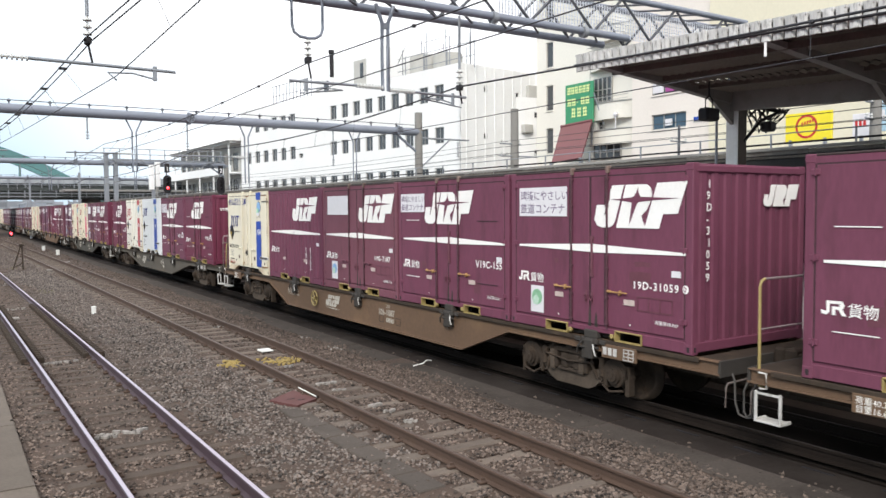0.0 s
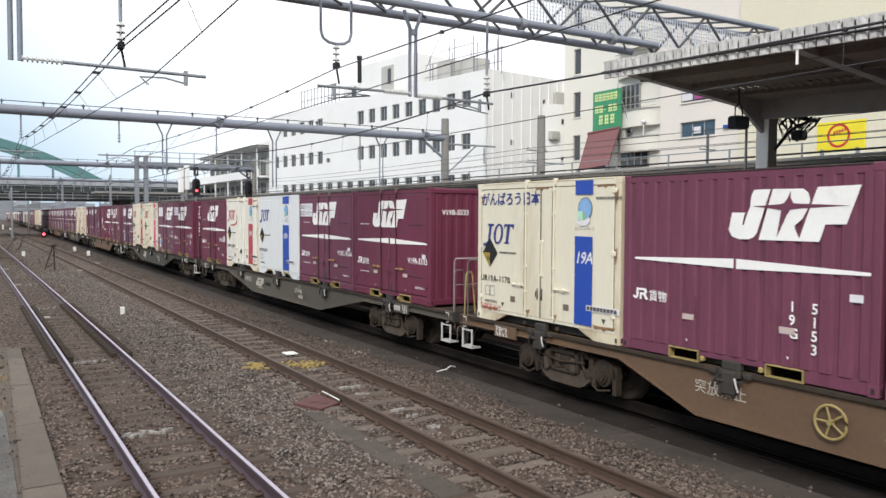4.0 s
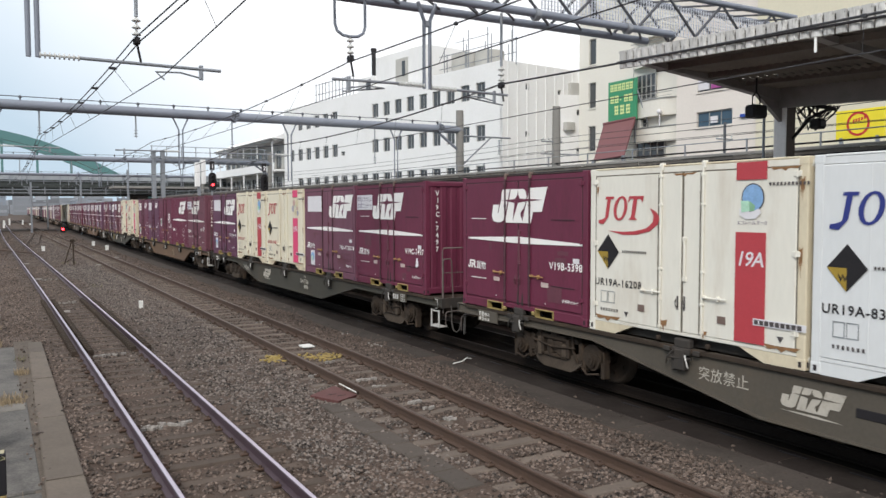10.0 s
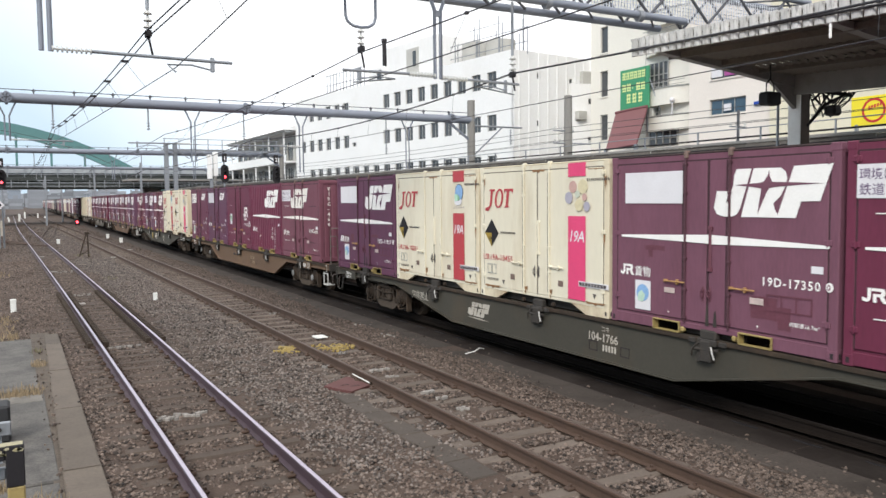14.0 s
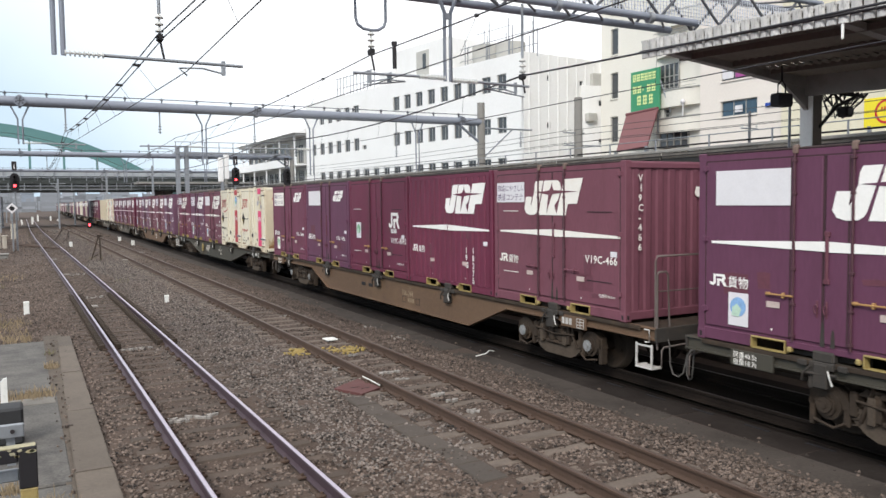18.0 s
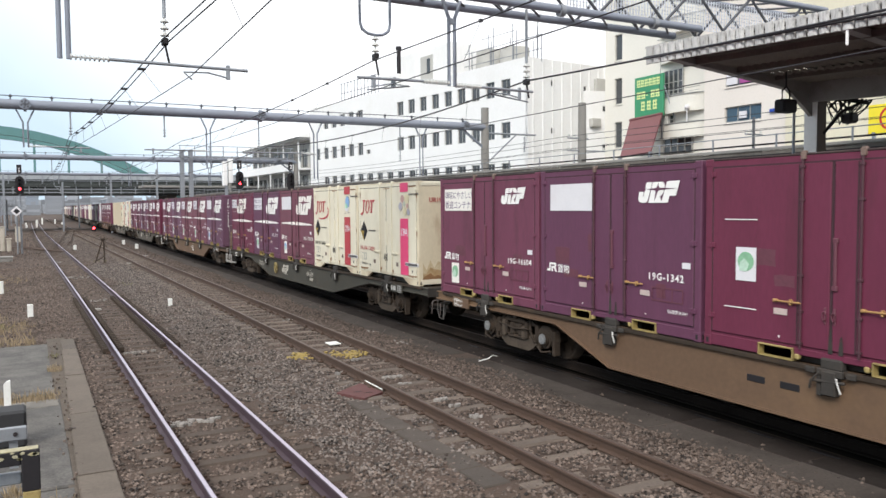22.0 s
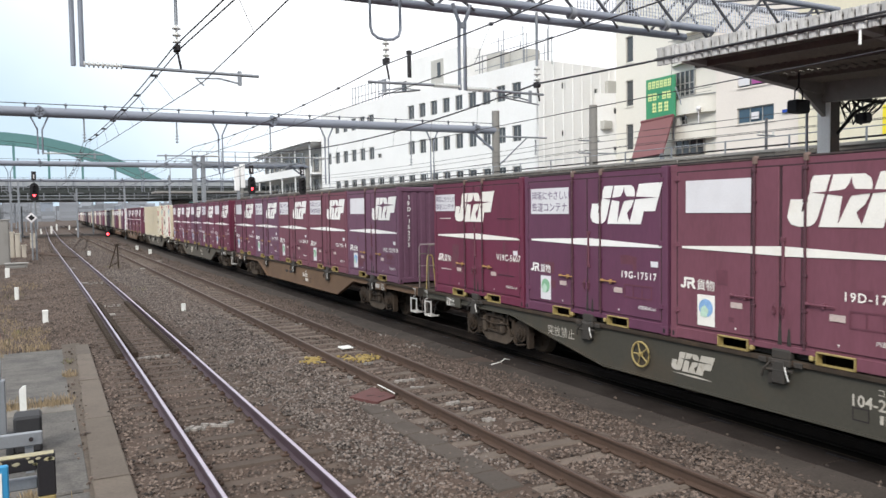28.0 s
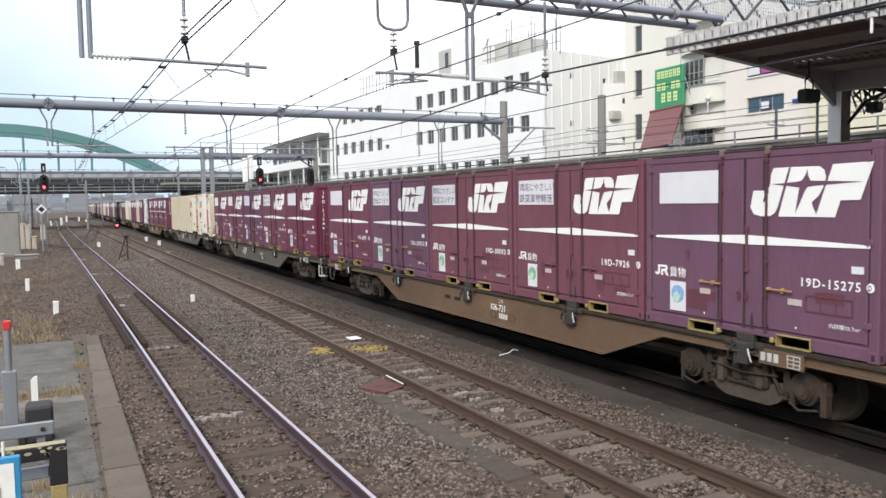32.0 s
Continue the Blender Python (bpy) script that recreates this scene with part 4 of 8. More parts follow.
def coil_shape(x, y, z0, z1, r):
    n = 40
    return Shape().tube([(x + r * math.cos(i * 0.8), y + r * math.sin(i * 0.8), z0 + (z1 - z0) * i / n) for i in range(n + 1)], 0.014, 5)


def hand_wheel_shape():
    s, n = Shape(), 20
    s.tube([(0, 0.19 * math.cos(2 * math.pi * i / n), 0.19 * math.sin(2 * math.pi * i / n)) for i in range(n + 1)], 0.017, 6, False)
    for i in range(5):
        a = i * 2 * math.pi / 5
        s.tube([(0, 0, 0), (0, 0.19 * math.cos(a), 0.19 * math.sin(a))], 0.013, 5, False)
    return s.disc((0.03, 0, 0), (-1, 0, 0), 0.035, 0.06, 8)


def grid_shape():
    s = Shape()
    for k in range(3):
        s.box(0.09 * k, 0.09 * k + 0.012, 0, 0.162, 0, 0.003)
    for k in range(4):
        s.box(0, 0.192, 0.05 * k, 0.05 * k + 0.012, 0.0005, 0.0035)
    return s


def latch_shape():
    s = Shape().box(-1.245, -1.14, -0.15, 0.13, 0.94, 1.072, 0.02).box(-1.26, -1.10, -0.16, 0.16, 0.86, 0.95, 0.012).box(-1.28, -1.16, -0.09, 0.09, 0.64, 0.93, 0.015).box(-1.25, -1.17, 0.10, 0.17, 0.62, 0.9, 0.01).tube([(-1.26, -0.2, 0.82), (-1.27, 0.2, 0.80)], 0.02, 6).tube([(-1.27, 0.12, 0.9), (-1.30, 0.2, 0.80), (-1.27, 0.24, 0.70)], 0.014, 6)
    return s.box(-1.25, -1.12, 0.2, 0.32, 0.87, 0.94, 0.01).box(-1.25, -1.12, -0.32, -0.2, 0.87, 0.94, 0.01)


WHEELS = []


def flat_wagon(paint, label, number, steps=(1, 1), rails=("", "yellow"), slots=(), wheel_at=None, painted=None, turning=True, ahead=0.40, words=(13.9, 12.0), number_at=8.62, behind=0.23, mid=9.45, shiny=False, taper=None):
    taper = taper or (mid - 5.73, mid - 4.29, mid + 4.29, mid + 5.73)
    END_A, END_B = -ahead, 19.08 + behind
    ahead = ahead + behind * 100 + mid * 10000 + taper[1] * 1000000
    w = thing("flat_wagon", label, "freight wagon", group="wagons of the train")
    part("side_sill", once("sill near %.2f" % ahead, lambda: sill_shape(-1, END_A, END_B, taper)), paint, w)
    part("side_sill", once("sill far %.2f" % ahead, lambda: sill_shape(1, END_A, END_B, taper)), paint, w)
    part("deck_edge", once("deck edge %.2f" % ahead, lambda: Shape().box(-1.222, -1.175, END_A + 0.3, END_B - 0.3, 0.885, 0.950, 0.008)), GRIME, w, "grimy deck edge angle")
    part("underframe", once("deck frame %.2f" % ahead, lambda: deck_shape(END_A, END_B)), GRIME, w)
    part("deck_plate", once("deck plate a %.2f" % ahead, lambda: Shape().box(-1.14, 1.14, END_A, -0.02, 0.925, 0.944)), GRIME, w)
    part("deck_plate", once("deck plate b %.2f" % ahead, lambda: Shape().box(-1.14, 1.14, 18.92, END_B, 0.925, 0.944)), GRIME, w)
    for y, d in ((END_A, -1), (END_B, 1)):
        # end beam takes a shade colour, not the wagon paint
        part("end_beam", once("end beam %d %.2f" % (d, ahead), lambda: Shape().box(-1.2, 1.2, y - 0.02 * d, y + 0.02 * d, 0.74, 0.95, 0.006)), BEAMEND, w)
        part("coupler", once("coupler %d %.2f" % (d, ahead), lambda: Shape().box(-0.1, 0.1, y, y + d * 0.22, 0.78, 0.98, 0.02).box(-0.15, 0.15, y + d * 0.2, y + d * 0.37, 0.72, 1.04, 0.03)), GRIME, w)
        part("brake_hose", once("hose %d %.2f" % (d, ahead), lambda: Shape().tube([(-0.95, y - d * 0.04, 0.86), (-0.97, y + d * 0.06, 0.70), (-0.98, y + d * 0.08, 0.42), (-0.96, y + d * 0.12, 0.27), (-0.93, y + d * 0.20, 0.24), (-0.90, y + d * 0.27, 0.31), (-0.86, y + d * 0.30, 0.56), (-0.7, y + d * 0.33, 0.72)], 0.013, 6)), RUBBERGREY, w, "hanging grey brake hose")
        part("uncoupling_lever", once("lever %d %.2f" % (d, ahead), lambda: Shape().tube([(-1.1, y + d * 0.03, 0.36), (-1.1, y + d * 0.03, 0.62), (-1.06, y + d * 0.03, 0.66), (-0.2, y + d * 0.06, 0.70)], 0.014, 6)), RAILGREY, w)
    for yb in (mid - 7.15, mid + 7.15):
        bg = part("bogie", once("bogie frame", lambda: Shape().box(-0.9, 0.9, -0.17, 0.17, 0.36, 0.62, 0.03).box(-0.3, 0.3, -0.2, 0.2, 0.6, 0.74, 0.03).box(-0.85, 0.85, -0.62, -0.54, 0.34, 0.46).box(-0.85, 0.85, 0.54, 0.62, 0.34, 0.46)), GRIME, w, m=pose(0, yb, 0))
        part("side_frame", once("bogie side", side_frame_shape), GRIME, bg)
        part("equaliser", once("bogie belly", belly_shape), DUSTIRON, bg, "dusty tan equaliser beam")
        part("side_frame", once("bogie side", side_frame_shape), GRIME, bg, m=pose(0, 0, 0, 0, 0, 180))
        for ya in (-0.95, 0.95):
            part("axle_cap", once("axle cap", lambda: Shape().disc((-1.14, 0, 0.43), (-1, 0, 0), 0.095, 0.022, 16).disc((-1.16, 0, 0.43), (-1, 0, 0), 0.04, 0.02, 8).disc((-1.16, 0.06, 0.47), (-1, 0, 0), 0.012, 0.012, 6).disc((-1.16, -0.06, 0.47), (-1, 0, 0), 0.012, 0.012, 6).disc((-1.16, 0, 0.36), (-1, 0, 0), 0.012, 0.012, 6)), AXLECAP if shiny else GRIME, bg, "grey steel axle cap" if shiny else "", m=pose(0, ya, 0))
            part("axle_spring", once("axle spring", lambda: coil_shape(-1.0, 0.0, 0.22, 0.56, 0.055)), GRIME, bg, m=pose(0, ya * 0.66, 0))
        for ya in (-0.95, 0.95):
            ax = part("wheelset", once("wheelset", wheelset_shape), GRIME, bg, m=pose(0, ya, 0.41))
            if turning:
                WHEELS.append((ax, ya))
    for i in range(5):
        part("latch", once("latch", latch_shape), BEAMEND, w, m=pose(0, i * PITCH + 1.86, 0))
        part("latch_lever", once("latch lever", lambda: Shape().tube([(-1.27, -0.10, 0.86), (-1.30, -0.14, 0.80), (-1.29, -0.17, 0.70)], 0.012, 6)), STEPWHITE, w, "pale latch lever", m=pose(0, i * PITCH + 1.86, 0))
    for y, on, key in ((END_A + 0.21, steps[0], "a%.2f" % ahead), (19.08 + behind - 0.28, steps[1], "b%.2f" % ahead)):
        if on:
            part("step", once("step " + key, lambda: step_shape(y - 0.16, y + 0.16)), STEPWHITE, w, "scuffed white steel step")
            part("grab_hook", once("hook " + key, lambda: hook_shape(y - 0.12 if y < 9 else y + 0.02)), STEPWHITE, w, "white grab hook")
    for y, hue, key in ((END_A + 0.10, rails[0], "a%.2f" % ahead), (19.08 + behind - 0.11, rails[1], "b%.2f" % ahead)):
        if hue:
            if hue == "yellow post":
                part("rail_post", once("yellow post " + key, lambda: Shape().tube([(-1.04, y, 0.70), (-1.13, y, 0.74), (-1.15, y, 0.82), (-1.15, y, 1.93), (-1.12, y, 2.00), (-1.06, y, 2.02)], 0.019, 7)), YELLOW, w, "yellow rail post")
                part("handrail", once("half loop " + key, lambda: Shape().tube([(-1.06, y, 2.02), (-0.20, y, 2.02), (-0.15, y, 1.97), (-0.15, y, 0.95)], 0.016, 7).tube([(-1.14, y, 1.42), (-0.15, y, 1.42)], 0.011, 6)), PINKGREY, w, "grey tube handrail")
                continue
            part("handrail", once("loop " + key, lambda: rail_loop(y, 1.0, 1.06)), PINKGREY if END_A < -0.8 else RAILGREY, w, "grey tube handrail")
            if hue == "yellow":
                part("grab_loop", once("yellow grab " + key, lambda: Shape().tube([(-1.15, y + 0.04, 0.80), (-1.12, y + 0.04, 1.70), (-1.09, y + 0.04, 1.77), (-1.0, y + 0.04, 1.77), (-0.97, y + 0.04, 1.70), (-0.90, y + 0.04, 0.95)], 0.019, 7)), YELLOW, w, "yellow grab rail")
            if hue == "grey":
                part("grab_loop", once("grab " + key, lambda: Shape().tube([(-1.12, y - 0.06, 0.62), (-1.12, y - 0.06, 1.72), (-1.10, y - 0.06, 1.78), (-0.94, y - 0.06, 1.78), (-0.91, y - 0.06, 1.72), (-0.88, y - 0.06, 0.95)], 0.016, 7)), RAILGREY, w)
    part("air_tank", once("tank", lambda: Shape().tube([(-0.55, 8.0, 0.42), (-0.55, 9.3, 0.42)], 0.16, 12)), GRIME, w)
    part("brake_valve", once("valve", lambda: Shape().box(-0.8, -0.4, 10.2, 10.7, 0.25, 0.6, 0.02)), GRIME, w)
    part("stake", once("stake", lambda: Shape().box(-0.9, -0.7, 11.2, 11.5, 0.12, 0.5, 0.02)), GRIME, w)
    mk = painted or STENCIL
    m = frame_m((0, -1, 0), (0, 0, 1), (-1.176, number_at, 0.565))
    part("wagon_number", letters(number, 0.19), mk, w, m=m)
    part("class_lettering", letters("コキ", 0.10, 1.1, 0.0), mk, w, m=frame_m((0, -1, 0), (0, 0, 1), (-1.176, number_at - 0.33, 0.735)))
    part("fine_print", bars(5, 0.34, 0.1, 0.4), mk, w, m=frame_m((0, -1, 0), (0, 0, 1), (-1.176, number_at - 0.37, 0.42)))
    for y in (number_at - 0.04, number_at - 0.78):
        part("check_frame", once("wagon frame", lambda: Shape().box(0, 0.2, 0, 0.01, 0, 0.003).box(0, 0.2, 0.14, 0.15, 0, 0.003).box(0, 0.01, 0, 0.15, 0, 0.003).box(0.19, 0.2, 0, 0.15, 0, 0.003)), DARK, w, m=frame_m((0, -1, 0), (0, 0, 1), (-1.176, y, 0.40)))
    if words:
        part("emblem", once("emblem", emblem_shape), mk, w, m=frame_m((0, -1, 0), (0, 0, 1), (-1.176, words[1], 0.48)) @ Matrix.Diagonal((0.50, 0.46, 1, 1)))
        part("emblem_cut", once("emblem cut", cut_shape), paint, w, m=frame_m((0, -1, 0), (0, 0, 1), (-1.181, words[1], 0.48)) @ Matrix.Diagonal((0.50, 0.46, 1, 1)))
        part("emblem_line", once("emblem line", lambda: Shape().prism([(0, 0.01), (0.45, 0.022), (0.80, 0.0), (0.45, -0.006)], 0, 0.003)), mk, w, m=frame_m((0, -1, 0), (0, 0, 1), (-1.176, words[1], 0.43)))
        part("warning_lettering", letters("突放禁止", 0.20, 1.05, 0.0), mk, w, m=frame_m((0, -1, 0), (0, 0, 1), (-1.176, words[0], 0.575)))
    part("data_plate", once("data plate", lambda: Shape().box(-1.235, -1.20, 0.95, 1.62, 0.70, 0.90, 0.004)), paint, w)
    part("data_frame", bars(3, 0.3, 0.11, 0.3), STEPWHITE, w, m=frame_m((0, -1, 0), (0, 0, 1), (-1.240, 1.58, 0.745)))
    part("data_box", once("data box", grid_shape), STEPWHITE, w, m=frame_m((0, -1, 0), (0, 0, 1), (-1.240, 1.18, 0.715)))
    part("load_plate", once("load plate", lambda: Shape().box(-1.235, -1.20, 17.85, 18.50, 0.69, 0.90, 0.004)), paint, w)
    for q, word in enumerate(("荷重%.1ft" % (40.5 + 0.2 * (len(number) % 2)), "自重%.1ft" % (18.7 - 2.1 * (len(number) % 2)))):
        part("load_lettering", letters(word, 0.092, 1.0, 0.004), MARK_WARM, w, m=frame_m((0, -1, 0), (0, 0, 1), (-1.240, 18.46, 0.80 - 0.09 * q)))
    if slots:
        for y in slots:
            if len(slots) == 1:
                part("slot", once("long slot", lambda: Shape().box(-1.18, -1.165, -0.27, 0.27, 0.55, 0.66, 0.045)), BLACK, w, m=pose(0, y, 0))
                continue
            part("slot", once("slot", lambda: Shape().box(-1.18, -1.165, -0.14, 0.14, 0.58, 0.67, 0.04)), BLACK, w, m=pose(0, y, 0))
    if wheel_at:
        part("brake_wheel", once("brake wheel", hand_wheel_shape), YELLOW, w, "yellow brake hand wheel", m=pose(-1.235, wheel_at, 0.60))
    return w


CARS = []
FRONTS = {-1: -14.05, 0: 6.553, 1: 27.41, 2: 48.05, 3: 68.59, 4: 88.78, 5: 109.90}


def place(ob, y):
    CARS.append((ob, y))


def wagon_with(i, wagon, boxes):
    y0 = FRONTS.get(i, 109.90 + LENGTH * (i - 5))
    place((wagon, 0.0), y0)
    wagon.matrix_basis = pose(TRAIN_X, y0, 0)
    for k, b in enumerate(boxes):
        off, b = b if isinstance(b, tuple) else (PITCH * k, b)
        place((b, DECK), y0 + off)
        b.matrix_basis = pose(TRAIN_X, y0 + off, DECK)
        b.scale = (1, 1.012, 1)


MC, WC = maroon_container, white_container
wagon_with(-1, flat_wagon(BROWN, "brown container flat wagon with yellow end rail", "106-912", (0, 1), ("", "yellow post"), behind=0.70),
           [MC("V19B-2210", eco=False, end_number=False), MC("19D-26120", end_number=False), MC("19D-9034", look_="blank", end_number=False), MC("V19C-3011", WINE, end_number=False), MC("V19C-902", MAROON, "none", False, end_number=False)])
wagon_with(0, flat_wagon(BROWN, "rust-brown container flat wagon with yellow hand wheel", "106-1087", (0, 1), ("", "yellow"), wheel_at=12.0, words=(13.95, 11.42), behind=0.62, mid=9.60),
           [MC("19D-31059", MAROON, "text"), MC("V19C-155", MAROON, "text", False), MC("19G-7187", FADED, "blank"), MC("19G-5153", MAROON, "none", ribbed=True, eco=False),
            WC("UR19A-1170", CREAM, BLUE, NAVY, banner="がんばろう日本", bandw=0.4)])
wagon_with(1, flat_wagon(GREYBROWN, "dust-coloured container flat wagon with white steps", "107-948", (1, 0), ("grey", ""), ahead=0.85, words=(13.1, 11.83), number_at=8.17, slots=(10.62,), mid=9.15, taper=(3.25, 6.05, 12.1, 15.2)),
           [MC("V19B-5533", WINE, "none", False), MC("V19C-3666", MAROON, "text", False), WC("UR19A-839", WHITE, BLUE, NAVY, rods=0, smooth=True, bandw=0.52), WC("UR19A-16208", IVORY, RED, RED, swoosh=True),
            MC("V19B-5398", WINE, "none", False)])
wagon_with(2, flat_wagon(GREYGREEN, "grey-green container flat wagon", "104-1766", (1, 0), ("grey", ""), ahead=0.62, words=(14.55, 12.0), number_at=8.22, mid=9.10, taper=(3.85, 6.3, 12.6, 15.3)),
           [MC("V19C-7497", WINE, "text", False), MC("19D-17350", DUSTY, "blank"), WC("UR19A-10455", CREAM, PINK, RED, globe=False), WC("UR19A-10201", CREAM, RED, RED),
            MC("19D-11911", PURPLE, "blank", tone="purple")])
wagon_with(3, flat_wagon(BROWN, "orange-brown rusty container flat wagon", "106-244", (1, 0), ("grey", ""), ahead=0.62, painted=OLDSTENCIL, slots=(10.6, 10.1), words=(), number_at=8.15, mid=9.11, shiny=True),
           [MC("V19C-466", FADED, "text", False, warm=True), MC("19G-18275", WINE, "none", False, ribbed=True), MC("V19C-8592", WINE, "jr", line=False), MC("19G-1342", PURPLE, "blank", False, big=False, tone="purple", line=False),
            MC("19G-16604", MAROON, "yellow", big=False, line=False)])
wagon_with(4, flat_wagon(GREYGREEN, "dark grey-green container flat wagon with yellow hand wheel", "104-2679", (0, 1), ("", "yellow"), wheel_at=12.05, words=(14.6, 11.45), behind=0.66, taper=(3.1, 5.93, 12.97, 15.8)),
           [WC("UR19A-10620", CREAM, PINK, RED, globe=False), WC("UR19A-16011", CREAM, RED, RED, swoosh=True), MC("19D-17350", FADED, "blank", warm=True), MC("19G-17517", PURPLE, "text", tone="purple"),
            MC("V19C-5607", WINE, "text", False, warm=True)])
wagon_with(5, flat_wagon(BROWN, "brown container flat wagon with grey handrail", "106-731", (1, 0), ("grey", ""), ahead=1.05, painted=MARK_WARM, slots=(10.6, 10.1), words=(), mid=9.13),
           [MC("19D-15275", LILAC, "blank", tone="faded purple"), MC("19D-7926", FADED, "text"), MC("19D-30092", FADED, "text"), MC("19D-23923", LILAC, "text", tone="faded purple"), MC("19D-8850", MAROON, "blank")])
wagon_with(6, flat_wagon(GREYBROWN, "dusty container flat wagon", "106-405", (1, 0), ("grey", ""), ahead=0.6),
           [MC("19D-21044", WINE, "blank"), MC("19D-6612", MAROON, "text"), MC("19D-28810", PURPLE, "blank", tone="purple"), MC("19G-3305", MAROON, "blank"), MC("19D-1478", MAROON, "blank")])
wagon_with(7, flat_wagon(GREYBROWN, "dusty container flat wagon", "107-118", (0, 0), ("", ""), turning=False),
           [WC("UR19A-433", IVORY, RED, RED), (3.9, WC("UR19A-927", CREAM, RED, RED)), (7.9, long_container(9.2, BEIGE, "large plain beige steel container"))])
wagon_with(8, flat_wagon(BROWN, "brown container flat wagon", "106-660", (0, 0), ("", ""), turning=False),
           [MC("19D-4410", MAROON, "blank", False), MC("19D-4411", WINE, "blank", False), MC("19D-4412", MAROON, "text", False), MC("19D-4413", PURPLE, "none", False, tone="purple"), (15.2, WC("UR19A-77", WHITE, RED, RED))])


def far_container(paint, label):
    c = thing("freight_container", label, "container", group="containers on the train")
    part("body", once("far body", lambda: Shape().box(NEAR, SIDE, 0.03, 3.685, 0.02, 2.48, 0.03)), paint, c)
    part("end_wall", once("box end", lambda: end_shape(9)), paint, c)
    for y in (0.135, 1.875):
        part("door", once("far door", lambda: Shape().box(NEAR - 0.02, NEAR + 0.01, 0, 1.70, 0.20, 2.385, 0.012)), paint, c, m=pose(0, y, 0))
    plate("white_panel", 1.12, 0.45, PALE, c, on_side(3.46, 1.81, 0.03))
    part("emblem", once("emblem", emblem_shape), MARK, c, m=on_side(1.8, 1.64, 0.03))
    return c


for i in range(9, 18):
    wagon_with(i, flat_wagon((BROWN, GREYBROWN, GREYGREEN)[i % 3], "container flat wagon far down the train", "10%d-%d" % (4 + i % 3, 300 + 41 * i), (0, 0), ("", ""), turning=False),
               [far_container((MAROON, WINE, CREAM, PURPLE, MAROON, BEIGE)[(i * 5 + k * 2) % 6], ("maroon", "maroon", "cream", "purple", "maroon", "beige")[(i * 5 + k * 2) % 6] + " steel rail container far down the train") for k in range(5)])

# ---- ground, tracks and ballast ----
EARTH = surface("dusty_ballast_bed", (0.0600, 0.0385, 0.0275), 0.95, vary=0.35, scale=1.3, grain=38, stain=(0.0297, 0.0168, 0.0109), stain_amount=0.7, stain_scale=0.7, bump=0.9)
STONE = surface("brown_grey_ballast", (0.1080, 0.0815, 0.0670), 0.9, vary=0.2, scale=0.5, grain=60, stain=(0.0700, 0.0430, 0.0300), stain_amount=0.4, stain_scale=0.35, island=0.85, bump=0.2)
RUSTED = surface("rusted_rail", (0.0690, 0.0408, 0.0282), 0.8, 0.1, vary=0.2, scale=2, grain=40, stain=(0.1020, 0.0600, 0.0360), stain_amount=0.5, stain_scale=3, bump=0.15)
RAILHEAD = surface("polished_railhead", (0.54, 0.48, 0.55), 0.33, 1.0, vary=0.08, scale=2, grain=60)
DARKWEB = surface("dark_purple_brown_rail", (0.060, 0.037, 0.047), 0.6, 0.2, vary=0.2, scale=2, grain=40, stain=(0.06, 0.038, 0.03), stain_amount=0.5, stain_scale=3, bump=0.15)
# near-black head: the shade of the train is put into its colour
BLACKHEAD = surface("shade_darkened_railhead", (0.06, 0.05, 0.045), 0.5, 0.5, vary=0.2, scale=2, grain=30)
DULLHEAD = surface("dull_railhead", (0.0884, 0.0624, 0.0494), 0.55, 0.4, vary=0.2, scale=2, grain=30)
CONCRETE = surface("weathered_concrete", (0.0659, 0.0523, 0.0424), 0.9, vary=0.18, scale=1.5, grain=30, stain=(0.0343, 0.0256, 0.0190), stain_amount=0.65, stain_scale=1.2, bump=0.25, lot=0.12)
SLEEPER = surface("dirty_concrete_sleeper", (0.1180, 0.0920, 0.0740), 0.95, vary=0.2, scale=3, grain=30, stain=(0.0468, 0.0312, 0.0224), stain_amount=0.7, stain_scale=2, bump=0.25, lot=0.18)
OLDTIE = surface("brown_stained_sleeper", (0.0680, 0.0490, 0.0375), 0.95, vary=0.25, scale=3, grain=30, stain=(0.0298, 0.0206, 0.0158), stain_amount=0.6, bump=0.3, lot=0.2)
GREYSTONE = surface("fresh_grey_ballast", (0.1210, 0.1010, 0.0890), 0.9, vary=0.2, scale=0.5, grain=60, stain=(0.0800, 0.0540, 0.0400), stain_amount=0.4, stain_scale=0.3, island=0.9, bump=0.2)
LEDGE = surface("pale_trodden_concrete", (0.062, 0.051, 0.044), 0.9, spec=0.2, vary=0.25, scale=1.4, grain=26, stain=(0.030, 0.024, 0.020), stain_amount=0.85, stain_scale=0.9, bump=0.35, lot=0.1)
# these two near-black colours hold oil stains and the train's shade together
DARKLEDGE = surface("oily_shaded_concrete", (0.026, 0.020, 0.0175), 0.9, spec=0.15, vary=0.3, scale=1.4, grain=26, stain=(0.048, 0.040, 0.035), stain_amount=0.85, stain_scale=0.8, bump=0.35, lot=0.08)
OILSHADE = surface("oily_shaded_bed", (0.015, 0.011, 0.009), 0.9, spec=0.12, vary=0.25, scale=1.5, grain=25, stain=(0.0332, 0.0237, 0.0185), stain_amount=0.5, stain_scale=1.0, bump=0.3)
SLAB = surface("stained_concrete_slab", (0.099, 0.091, 0.083), 0.9, vary=0.5, scale=3.2, grain=30, stain=(0.040, 0.038, 0.038), stain_amount=1.0, stain_scale=1.5, bump=0.5)
KERB = surface("tan_concrete_kerb", (0.110, 0.088, 0.070), 0.9, vary=0.18, scale=2.5, grain=26, stain=(0.070, 0.056, 0.044), stain_amount=0.7, stain_scale=2.2, bump=0.4, lot=0.15)
